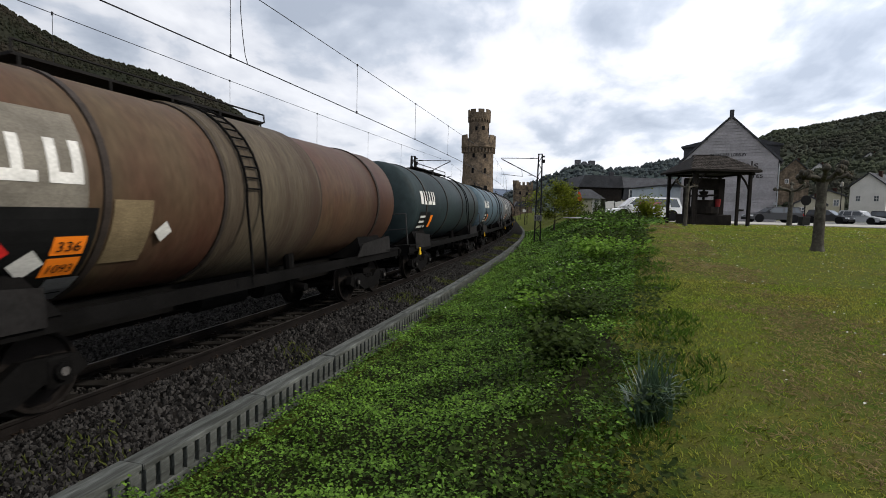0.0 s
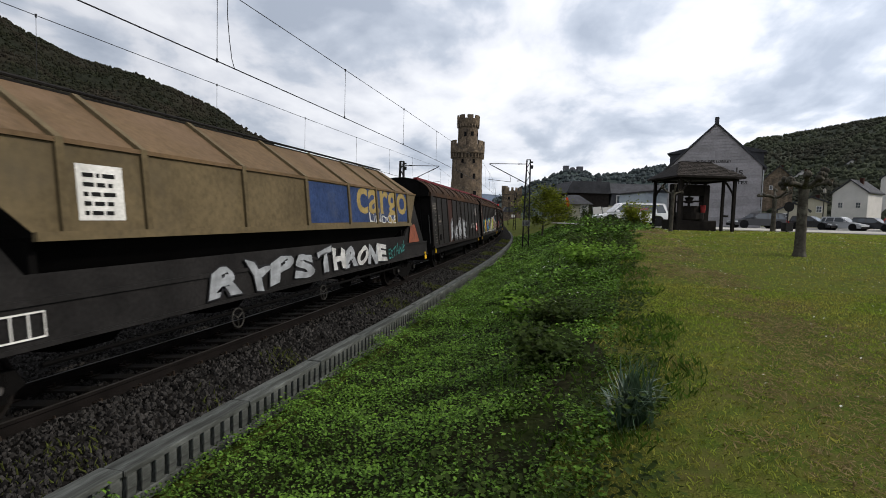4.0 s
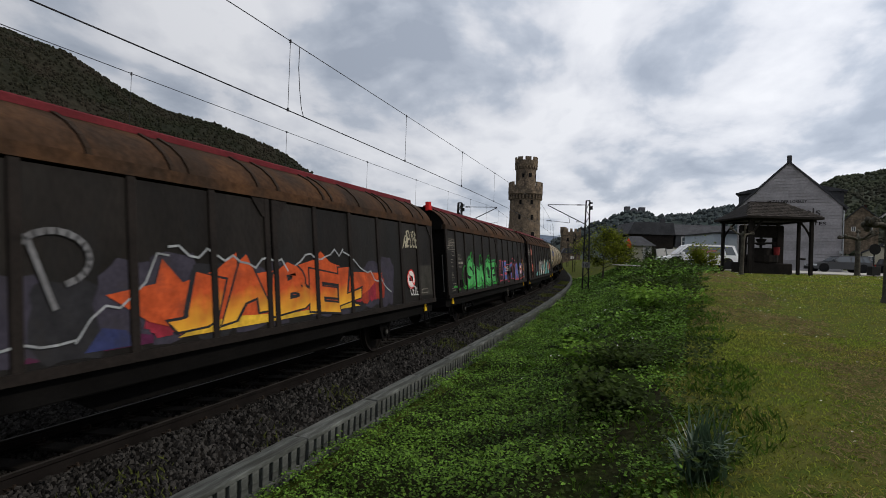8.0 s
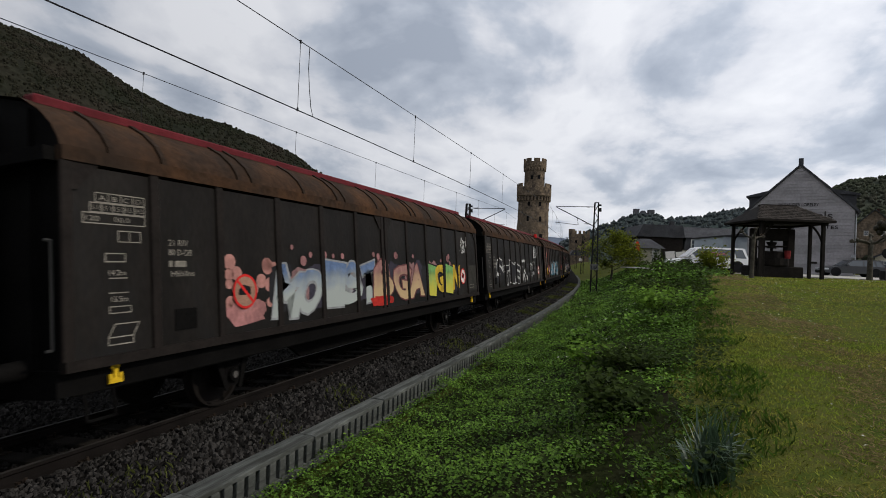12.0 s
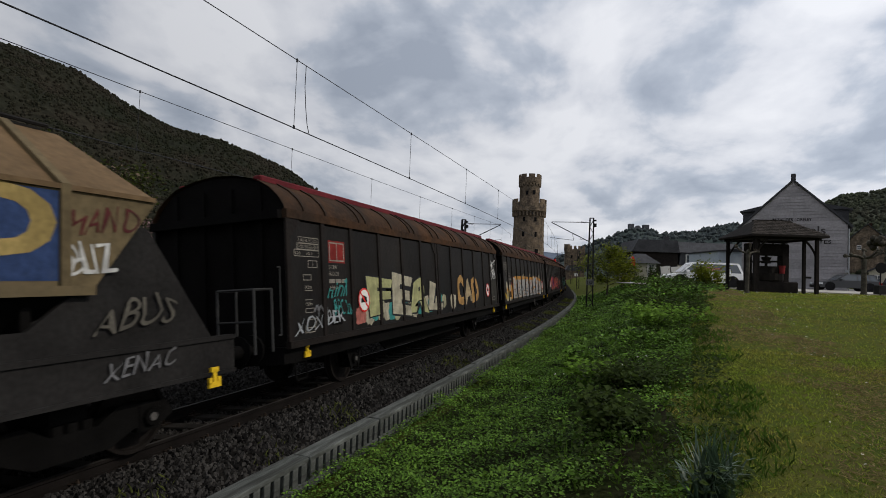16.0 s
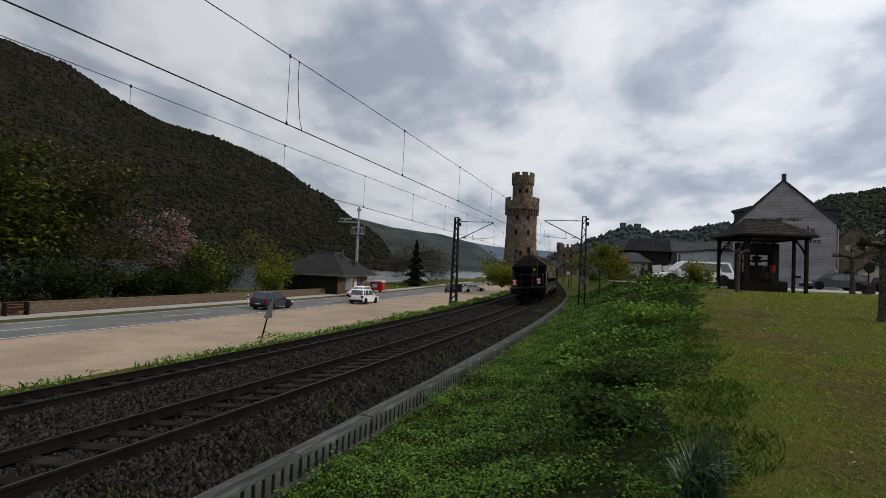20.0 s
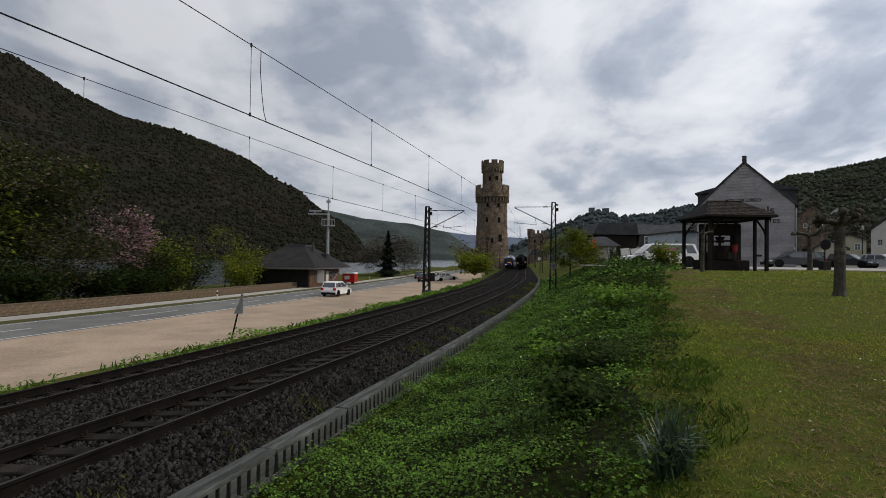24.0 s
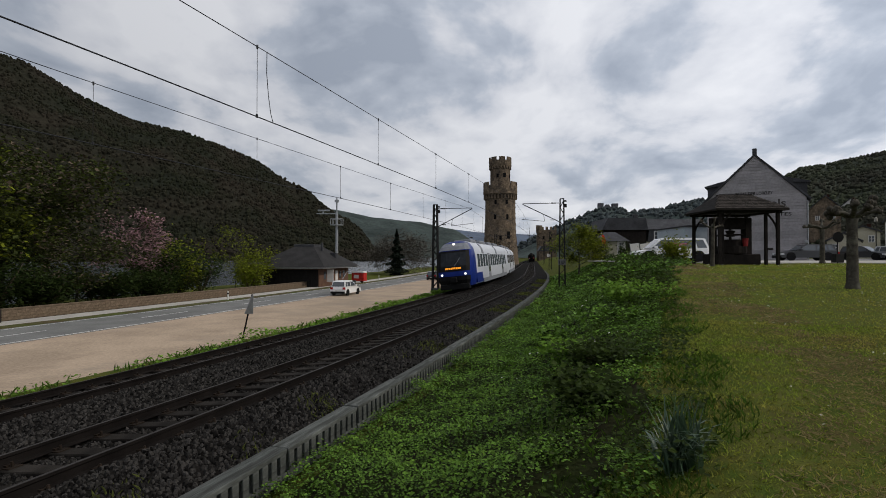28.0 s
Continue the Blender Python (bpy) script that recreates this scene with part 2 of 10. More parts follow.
# ---------------- mesh helpers ----------------
class Mesh:
    """Collects vertices and faces of one piece."""

    def __init__(self):
        self.v, self.f = [], []

    def add(self, verts, faces):
        n = len(self.v)
        self.v += [tuple(p) for p in verts]
        self.f += [tuple(i + n for i in fc) for fc in faces]
        return self

    def box(self, x0, x1, y0, y1, z0, z1, m=None):
        vs = [Vector((x, y, z)) for x in (x0, x1) for y in (y0, y1) for z in (z0, z1)]
        if m is not None:
            vs = [m @ p for p in vs]
        return self.add(vs, [(0, 1, 3, 2), (4, 6, 7, 5), (0, 4, 5, 1), (2, 3, 7, 6), (0, 2, 6, 4), (1, 5, 7, 3)])

    def bevel_box(self, x0, x1, y0, y1, z0, z1, b, m=None):
        """A box whose four upright edges and top rim are chamfered by b."""
        def ring(z, i):
            return [(x0 + b + i, y0 + i, z), (x1 - b - i, y0 + i, z), (x1 - i, y0 + b + i, z), (x1 - i, y1 - b - i, z),
                    (x1 - b - i, y1 - i, z), (x0 + b + i, y1 - i, z), (x0 + i, y1 - b - i, z), (x0 + i, y0 + b + i, z)]
        rings = [ring(z0, 0), ring(z1 - b, 0), ring(z1, b * 0.7)]
        return self.rings(rings, m)

    def rings(self, rings, m=None, caps=True, closed=True):
        k = len(rings[0])
        vs = [Vector(p) for r in rings for p in r]
        if m is not None:
            vs = [m @ p for p in vs]
        fs = []
        for a in range(len(rings) - 1):
            for i in range(k if closed else k - 1):
                j = (i + 1) % k
                fs.append((a * k + i, a * k + j, (a + 1) * k + j, (a + 1) * k + i))
        if caps:
            fs.append(tuple(range(k))[::-1])
            fs.append(tuple((len(rings) - 1) * k + i for i in range(k)))
        return self.add(vs, fs)

    def rod(self, p0, p1, r0, r1=None, n=8, caps=True):
        p0, p1 = Vector(p0), Vector(p1)
        r1 = r0 if r1 is None else r1
        q = (p1 - p0).to_track_quat("Z", "Y")
        rs = [[p + q @ Vector((r * math.cos(2 * math.pi * i / n), r * math.sin(2 * math.pi * i / n), 0)) for i in range(n)] for p, r in ((p0, r0), (p1, r1))]
        return self.rings(rs, None, caps)

    def tube(self, pts, r, n=6, caps=True):
        for p, q in zip(pts[:-1], pts[1:]):
            self.rod(p, q, r, r, n, caps)
        return self

    def lathe(self, prof, n=24, m=None, axis="z"):
        """prof: (radius, height) pairs, turned about the axis."""
        rs = []
        for r, h in prof:
            ring = []
            for i in range(n):
                c, s_ = r * math.cos(2 * math.pi * i / n), r * math.sin(2 * math.pi * i / n)
                ring.append((c, s_, h) if axis == "z" else ((h, c, s_) if axis == "x" else (s_, h, c)))
            rs.append(ring)
        return self.rings(rs, m)

    def prism(self, poly, y0, y1, m=None):
        """poly in x, z; extruded along y."""
        return self.rings([[(x, y0, z) for x, z in poly], [(x, y1, z) for x, z in poly]], m)

    def data(self, name, mat, smooth=False):
        me = bpy.data.meshes.new(name)
        me.from_pydata(self.v, [], self.f)
        bm = bmesh.new()
        bm.from_mesh(me)
        if len(bm.faces) < 60000:
            bmesh.ops.recalc_face_normals(bm, faces=bm.faces)
        if smooth:
            for fc in bm.faces:
                fc.smooth = True
            for ed in bm.edges:
                if ed.is_manifold and ed.calc_face_angle(0) > 0.7:
                    ed.smooth = False
        bm.to_mesh(me)
        bm.free()
        me.materials.append(mat)
        return me


def part(name, mesh, mat, parent, label="", m=None, smooth=False):
    """Links a Mesh, or ready mesh data, as one object under a thing or a part."""
    me = mesh.data(name, mat, smooth) if isinstance(mesh, Mesh) else mesh
    ob = new(name, me)
    ob.parent = parent
    if m is not None:
        ob.matrix_basis = m
    if label:
        tagged(ob, label)
    return ob


def thing(name, label, category, m=None, group="", kind=""):
    ob = new(name)
    ob.empty_display_size = 0.2
    if m is not None:
        ob.matrix_basis = m
    return tagged(ob, label, category, group, kind)


def solid(name, mesh, mat, label, category, group="", kind="", m=None, smooth=False):
    """A thing that is one mesh."""
    ob = new(name, mesh.data(name, mat, smooth))
    if m is not None:
        ob.matrix_basis = m
    return tagged(ob, label, category, group, kind)


# ---------------- the line of the railway ----------------
TH, RAD, DIST, CANT, GAP, ZF = radians(17.06), 540.0, 6.68, radians(5.74), 3.99, -0.284
HALF = 0.7525


def heading(s):
    s = np.asarray(s, float)
    return TH - (np.clip(s, -25, 82)) / RAD


S_TAB = np.arange(-720, 900, 0.5)
H_TAB = heading(S_TAB)
X_TAB, Y_TAB = np.cumsum(np.sin(H_TAB)) * 0.5, np.cumsum(np.cos(H_TAB)) * 0.5
I0 = int(np.argmin(abs(S_TAB)))
X_TAB, Y_TAB = X_TAB - X_TAB[I0] - math.cos(TH) * DIST, Y_TAB - Y_TAB[I0] + math.sin(TH) * DIST


def on(s, off, z=0.0):
    """A place s metres along the near track and off metres to its left."""
    h = float(np.interp(s, S_TAB, H_TAB))
    return Vector((float(np.interp(s, S_TAB, X_TAB)) - math.cos(h) * off, float(np.interp(s, S_TAB, Y_TAB)) + math.sin(h) * off, z))


def along(s, off=0.0, z=0.0, back=False):
    """A pose there whose x runs with the line and y to the left."""
    h = float(np.interp(s, S_TAB, H_TAB))
    return Matrix.Translation(on(s, off, z)) @ Matrix.Rotation(math.pi / 2 - h + (math.pi if back else 0), 4, "Z")


def railed(s, far=False, back=False):
    """The pose of a vehicle whose middle is at s: canted about the inner rail."""
    base, dz = (GAP, ZF) if far else (0.0, 0.0)
    off = base + HALF - HALF * math.cos(CANT)
    m = along(s, off, dz + HALF * math.sin(CANT)) @ Matrix.Rotation(-CANT, 4, "X")
    return m @ Matrix.Rotation(math.pi, 4, "Z") if back else m


K = 1.43        # the riverside lies this much further out and lower than the track bed
LOT = -1.95


def lot(s, o, z=LOT):
    p = on(s, o)
    return Vector((p.x * K, p.y * K, z))


def lot_pose(s, o, back=False, z=LOT):
    p = lot(s, o, z)
    return Matrix.Translation(p - on(s, o, 0) - Vector((0, 0, 0))) @ along(s, o, 0.0, back)


def inverse(x, y):
    """Arrays of s and off for arrays of x and y."""
    x, y = np.asarray(x, float).ravel(), np.asarray(y, float).ravel()
    s_out, o_out = np.empty(len(x)), np.empty(len(x))
    sx, sy, sh, st = X_TAB[::4], Y_TAB[::4], H_TAB[::4], S_TAB[::4]
    for a in range(0, len(x), 4000):
        xx, yy = x[a:a + 4000], y[a:a + 4000]
        i = np.argmin((xx[:, None] - sx) ** 2 + (yy[:, None] - sy) ** 2, 1)
        dx, dy = xx - sx[i], yy - sy[i]
        s_out[a:a + 4000] = st[i] + dx * np.sin(sh[i]) + dy * np.cos(sh[i])
        o_out[a:a + 4000] = -dx * np.cos(sh[i]) + dy * np.sin(sh[i])
    return s_out, o_out


def smooth01(v):
    v = np.clip(v, 0, 1)
    return v * v * (3 - 2 * v)


def lawn_z(s):
    return 0.98 + 1.14 * smooth01(np.asarray(s, float) / 30.0)


def edge_off(s):
    return 7.4 + 0.085 * np.clip(s, -10, 40)


def wave(x, y, k, seed):
    return np.sin(k * x + seed) * np.cos(k * 0.83 * y + 1.7 * seed) + 0.5 * np.sin(2.3 * k * (x + y) + seed * 3.1)


def ground_z(x, y):
    shape = np.shape(x)
    x, y = np.asarray(x, float).ravel(), np.asarray(y, float).ravel()
    s, o = inverse(x, y)
    r = -o
    top = lawn_z(s)
    u = smooth01((r - 3.0) / (edge_off(s) - 2.6))
    slope = -0.32 + (top + 0.32) * u
    slope = slope + (0.07 * wave(x, y, 1.1, 0.4) + 0.04 * wave(x, y, 2.7, 2.0)) * np.clip(u * (1 - u) * 4, 0, 1)
    right = slope + 0.015 * wave(x, y, 0.9, 1.0)
    left = -0.62 - 1.35 * smooth01((o - 6.4) / 3.0) - 4.3 * smooth01((o - 47) / 9)
    mid = np.full(len(x), -0.62)
    z = np.where(o < -2.66, right, np.where(o > 6, left, mid))
    return z.reshape(shape)


def gz(x, y):
    return float(ground_z(np.array([x]), np.array([y]))[0])
# ---------------- ground, water, hills ----------------
def axis_lines(lo, hi, step, far, grow=1.35):
    a = list(np.arange(lo, hi + step / 2, step))
    d = step
    up, down = hi, lo
    while up < far:
        d *= grow
        up += d
        down -= d
        a.append(up)
        a.insert(0, down)
    return np.array(a)


def grid_mesh(xs, ys, zfun):
    X, Y = np.meshgrid(xs, ys)
    Z = zfun(X, Y)
    me = Mesh()
    me.v = list(zip(X.ravel().tolist(), Y.ravel().tolist(), Z.ravel().tolist()))
    w = len(xs)
    me.f = [(j * w + i, j * w + i + 1, (j + 1) * w + i + 1, (j + 1) * w + i) for j in range(len(ys) - 1) for i in range(w - 1)]
    return me


def build_ground():
    xs = axis_lines(-24, 34, 0.45, 4200)
    ys = axis_lines(-6, 70, 0.45, 4200)
    me = grid_mesh(xs, ys, ground_z)
    return solid("ground", me, M_GRASS, "green mown grass ground sloping down to a railway", "ground", kind="structure", smooth=True)


build_ground()


def strip(name, s0, s1, o0, o1, z, mat, label, category, step=2.0, lift=0.0, follow=False, kind="structure", thick=0.0, k_out=1.0):
    """A band that runs along the line between two offsets."""
    me = Mesh()
    n = max(2, int((s1 - s0) / step))
    k = max(1, int(abs(o1 - o0) / (1.0 if follow else 100))) + 1
    pts = []
    for i in range(n + 1):
        s = s0 + (s1 - s0) * i / n
        a0 = o0(s) if callable(o0) else o0
        a1 = o1(s) if callable(o1) else o1
        pts += [Vector((q.x * k_out, q.y * k_out, z)) for q in (on(s, a0 + (a1 - a0) * j / k) for j in range(k + 1))]
    if follow:
        zz = ground_z(np.array([p.x for p in pts]), np.array([p.y for p in pts]))
        for p, q in zip(pts, zz):
            p.z = q + lift
    w = k + 1
    fs = [(i * w + j, i * w + j + 1, (i + 1) * w + j + 1, (i + 1) * w + j) for i in range(n) for j in range(k)]
    if thick:
        m = len(pts)
        pts += [p - Vector((0, 0, thick)) for p in pts]
        for i in range(n):
            fs.append((i * w, (i + 1) * w, m + (i + 1) * w, m + i * w))
            fs.append((i * w + k, m + i * w + k, m + (i + 1) * w + k, (i + 1) * w + k))
    me.add(pts, fs)
    return solid(name, me, mat, label, category, kind=kind)


# river side: gravel lot, road, kerb verge, footpath, wall, water
strip("gravel_lot", -40, 120, 5.2, 13.9, LOT - 0.006, M_GRAVEL, "pale sandy gravel parking strip beside the railway", "gravel lot", k_out=K)
strip("river_road", -60, 240, 13.9, 18.4, LOT, M_ASPHALT, "grey asphalt riverside road", "road", k_out=K)
strip("road_edge_line", -60, 200, 14.05, 14.15, LOT + 0.006, M_LINE, "white painted line along the road edge", "road marking", k_out=K)
strip("road_edge_line", -60, 200, 18.05, 18.13, LOT + 0.006, M_LINE, "white painted line along the road edge", "road marking", k_out=K)
strip("grass_verge", -60, 120, 18.4, 19.3, LOT + 0.04, M_SOIL, "narrow strip of grass beside the road", "verge", thick=0.1, k_out=K)
strip("footpath", -60, 140, 19.3, 20.9, LOT + 0.05, M_PAVING, "pale paved footpath behind the road verge", "footpath", thick=0.1, k_out=K)


def dash(s):
    me = Mesh()
    a, b = s, s + 3.4
    me.add([lot(a, 16.05, LOT + 0.006), lot(b, 16.05, LOT + 0.006), lot(b, 16.14, LOT + 0.006), lot(a, 16.14, LOT + 0.006)], [(0, 1, 2, 3)])
    solid("road_dash", me, M_LINE, "white dash in the middle of the road", "road marking", "centre line dashes", "structure")


for i in range(16):
    dash(-12 + i * 8.5)

water = Mesh()
water.add([(-1800, -300, -3.2), (0, -300, -3.2), (90, 900, -3.2), (330, 3100, -3.2), (-1800, 3100, -3.2)], [(0, 1, 2, 3, 4)])
M_WATER = material("river_water", (0.050, 0.062, 0.072), 0.16, var=0.2, scale=0.05, fine=0.9, bump=0.12, spec=0.5)
solid("river", water, M_WATER, "broad calm grey river reflecting the cloudy sky", "river", kind="structure")


def interp_profile(prof, az):
    a = [p[0] for p in prof]
    return float(np.interp(az, a, [p[1] for p in prof]))


def hill(name, prof, r0, r1, mat, label, az_step=0.5, rough=8.0, rows=26, foot=-4.5, back=True, bumps=0.02):
    """A hillside seen as a ridge: rows of ground that climb from r0 to the ridge at r1 and fall behind it."""
    me = Mesh()
    azs = np.arange(prof[0][0], prof[-1][0] + az_step / 2, az_step)
    ts = list(np.linspace(0, 1, rows)) + [1.12, 1.4]
    for az in azs:
        a = radians(float(az))
        top = interp_profile(prof, az) * r1 + 2.5
        for t in ts:
            r = r0 + (r1 - r0) * t
            p = Vector((math.sin(a) * r, math.cos(a) * r, 0))
            climb = 1 - (1 - min(t, 1)) ** 1.25
            nz = noise.fractal(p * bumps, 1.0, 2.0, 5) * rough * min(1, 3 * t) * (1.0 if t < 0.85 else 0.25)
            z = foot + (top - foot) * climb + nz
            if t > 1:
                z = top - (t - 1) * 2.2 * abs(top)
            me.v.append((p.x, p.y, z))
    w = len(ts)
    me.f = [(i * w + j, (i + 1) * w + j, (i + 1) * w + j + 1, i * w + j + 1) for i in range(len(azs) - 1) for j in range(w - 1)]
    return solid(name, me, mat, label, "hill", kind="structure", smooth=True), me


P_LEFT = [(-75, 0.30), (-60, 0.33), (-50, 0.315), (-43.7, 0.300), (-39.9, 0.286), (-35.6, 0.2505), (-31.2, 0.2167), (-27.4, 0.2097), (-23.65, 0.1885),
          (-20.3, 0.1645), (-16.8, 0.1237), (-14.2, 0.097), (-12.6, 0.076), (-11.0, 0.052), (-9.2, 0.026), (-7.6, -0.003)]
P_MID = [(-16, 0.095), (-13.2, 0.0865), (-10.8, 0.0805), (-8.4, 0.0723), (-3.6, 0.0637), (0.1, 0.050), (2.2, 0.028), (4.2, 0.004)]
P_FAR = [(-8, 0.05), (-4, 0.055), (0, 0.0505), (3.1, 0.0444), (6.4, 0.042), (8.1, 0.040), (10.5, 0.036), (14, 0.03)]
P_CASTLE = [(6.6, 0.012), (8.4, 0.032), (10.48, 0.0492), (11.63, 0.0597), (13.35, 0.070), (14.5, 0.0792), (15.3, 0.0825), (17.0, 0.0825), (18.4, 0.0768),
            (21.0, 0.0813), (23.6, 0.0913), (26.1, 0.0941), (30.8, 0.0915), (36, 0.088), (48, 0.085)]
P_RIGHT = [(27.5, 0.050), (29.3, 0.085), (31.2, 0.1211), (32.75, 0.1348), (35.0, 0.139), (37.0, 0.1447), (39.6, 0.1505), (44, 0.158), (52, 0.16), (70, 0.15)]
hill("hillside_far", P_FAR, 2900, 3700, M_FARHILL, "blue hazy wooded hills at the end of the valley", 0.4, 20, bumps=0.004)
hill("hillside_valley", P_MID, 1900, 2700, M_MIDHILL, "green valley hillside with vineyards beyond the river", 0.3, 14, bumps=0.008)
_, left_mesh = hill("hillside_left", P_LEFT, 640, 1240, M_FOREST, "steep dark wooded hillside beyond the river", 0.5, 22, rows=34, foot=-3.0, bumps=0.012)
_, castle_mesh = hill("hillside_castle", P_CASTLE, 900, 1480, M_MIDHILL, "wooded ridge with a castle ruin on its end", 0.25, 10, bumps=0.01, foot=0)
_, right_mesh = hill("hillside_right", P_RIGHT, 190, 420, M_RIGHTHILL, "wooded slope above the village", 0.4, 6, foot=1.5, rows=30)


def crowns(name, src, count, size, mat, label, seed, keep=None, tall=1.25):
    """Tree crowns over a hillside: many small uneven clumps in one sheet."""
    rnd = random.Random(seed)
    me = Mesh()
    fs = src.f
    ico_v = [(0, 0, 1), (0.9, 0, 0.35), (0.28, 0.85, 0.35), (-0.73, 0.53, 0.35), (-0.73, -0.53, 0.35), (0.28, -0.85, 0.35), (0.5, 0.4, -0.6), (-0.3, 0.6, -0.6), (-0.6, -0.2, -0.6), (0.3, -0.6, -0.6)]
    ico_f = [(0, 1, 2), (0, 2, 3), (0, 3, 4), (0, 4, 5), (0, 5, 1), (1, 6, 2), (2, 7, 3), (3, 8, 4), (4, 9, 5), (5, 9, 1), (1, 9, 6), (2, 6, 7), (3, 7, 8), (4, 8, 9)]
    for _ in range(count):
        fc = fs[rnd.randrange(len(fs))]
        u, v = rnd.random(), rnd.random()
        p = [Vector(src.v[i]) for i in fc]
        q = (p[0] * (1 - u) + p[1] * u) * (1 - v) + (p[3] * (1 - u) + p[2] * u) * v
        if keep and not keep(q):
            continue
        r = size * (0.55 + 0.8 * rnd.random())
        ang = rnd.random() * 6.28
        c, s_ = math.cos(ang), math.sin(ang)
        vs = []
        for x, y, z in ico_v:
            k = r * (0.8 + 0.45 * rnd.random())
            vs.append((q.x + k * (x * c - y * s_), q.y + k * (x * s_ + y * c), q.z + r * 0.3 + k * z * tall))
        me.add(vs, ico_f)
    return solid(name, me, mat, label, "woodland", kind="stuff")


crowns("hillside_trees", left_mesh, 24000, 2.4, M_FOREST_TREE, "dark bare and budding trees covering a hillside", 3)
M_RIGHT_TREE = material("slope_crowns", (0.044, 0.052, 0.032), 0.95, var=0.5, scale=0.03, fine=0.6, island=0.28, bump=0, spec=0.02, col2=(0.034, 0.034, 0.026))
crowns("slope_trees", right_mesh, 12000, 0.95, M_RIGHT_TREE, "mixed green trees covering the slope above the village", 4)
# crowns coloured blue-grey: the haze over the ridge is in their colour
M_CASTLE_TREE = material("haze_tinted_ridge_crowns", (0.056, 0.068, 0.070), 0.95, var=0.35, scale=0.01, fine=0.3, island=0.4, bump=0)
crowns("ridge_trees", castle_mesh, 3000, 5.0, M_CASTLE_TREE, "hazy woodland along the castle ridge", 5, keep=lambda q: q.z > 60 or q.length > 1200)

# ---------------- railway ----------------
BED_O = [-2.5, -2.36, -1.9, -1.35, -0.95, -0.72, 0, 0.72, 0.95, 1.35, 2.0, 2.6, 3.0, 3.27, 3.99, 4.71, 5.3, 5.8, 6.4]
BED_Z = [-0.05, -0.02, 0.02, 0.05, 0.03, -0.075, -0.15, -0.215, -0.19, -0.20, -0.25, -0.23, -0.25, -0.36, -0.43, -0.50, -0.50, -0.60, -0.72]


def ballast_section(o):
    """Height of the ballast at an offset to the left."""
    return np.interp(o, BED_O, BED_Z)


def build_ballast():
    me = Mesh()
    offs = np.linspace(-2.5, 6.4, 46)
    ss = np.concatenate([np.arange(-40, 0, 1.0), np.arange(0, 40, 0.25), np.arange(40, 400, 2.0)])
    for s in ss:
        for o in offs:
            p = on(s, o)
            j = 0.02 * noise.noise(Vector((p.x * 6, p.y * 6, 0))) if s < 40 else 0
            me.v.append((p.x, p.y, float(ballast_section(o)) + j))
    w = len(offs)
    me.f = [(i * w + j, i * w + j + 1, (i + 1) * w + j + 1, (i + 1) * w + j) for i in range(len(ss) - 1) for j in range(w - 1)]
    return solid("ballast_bed", me, M_BALLAST, "dark grey crushed stone track bed", "track bed", kind="structure")


build_ballast()


def sweep(prof, s0, s1, step, far=False):
    """A profile in (off, z) over the canted track, swept along it."""
    me = Mesh()
    n = int((s1 - s0) / step)
    rings = []
    for i in range(n + 1):
        m = railed(s0 + (s1 - s0) * i / n, far)
        rings.append([m @ Vector((0, o, z)) for o, z in prof])
    return me.rings(rings)


def rail_profile(c):
    h = [(0.035, 0.0), (0.036, -0.03), (0.012, -0.045), (0.010, -0.125), (0.070, -0.150), (0.070, -0.160)]
    return [(c + o, z - 0.002) for o, z in h] + [(c - o, z - 0.002) for o, z in reversed(h)]


def build_track(far):
    root = thing("railway_track", "pair of rusty steel rails on dark sleepers in stone ballast", "railway track", group="railway tracks", kind="structure")
    for c in (-HALF, HALF):
        rail = part("rail", sweep(rail_profile(c), -40, 330, 2.0, far), M_RAIL, root)
        part("rail_head", sweep([(c - 0.028, 0.001), (c + 0.028, 0.001), (c + 0.028, 0.004), (c - 0.028, 0.004)], -40, 330, 2.0, far), M_RAILTOP, rail, "worn shiny running surface")
    sl = Mesh().bevel_box(-0.13, 0.13, -1.28, 1.28, -0.31, -0.165, 0.015)
    me = sl.data("sleeper", M_SLEEPER)
    fa = Mesh()
    for c in (-HALF, HALF):
        fa.box(-0.09, 0.09, c - 0.19, c + 0.19, -0.166, -0.150)
        for d in (-0.12, 0.12):
            fa.rod((0.0, c + d, -0.15), (0.0, c + d, -0.085), 0.022, 0.018, 6)
            fa.box(-0.05, 0.05, c + d * 0.5 - 0.03, c + d * 0.5 + 0.03, -0.15, -0.125)
    fm = fa.data("fastening", M_FASTEN)
    rnd = random.Random(7 + far)
    for i in range(140):
        s = -4 + i * 0.63
        m = railed(s, far) @ Matrix.Rotation(radians(rnd.uniform(-0.8, 0.8)), 4, "Z")
        o = part("sleeper", me, None, root, m=m)
        if i < 70:
            part("fastening", fm, None, o)
    rest = Mesh()
    for i in range(380):
        m = railed(-4 + (140 + i) * 0.63, far)
        rest.box(-0.13, 0.13, -1.28, 1.28, -0.31, -0.165, m)
    ob = part("far_sleepers", rest, M_SLEEPER, root)
    tagged(ob, kind="stuff")


build_track(False)
build_track(True)


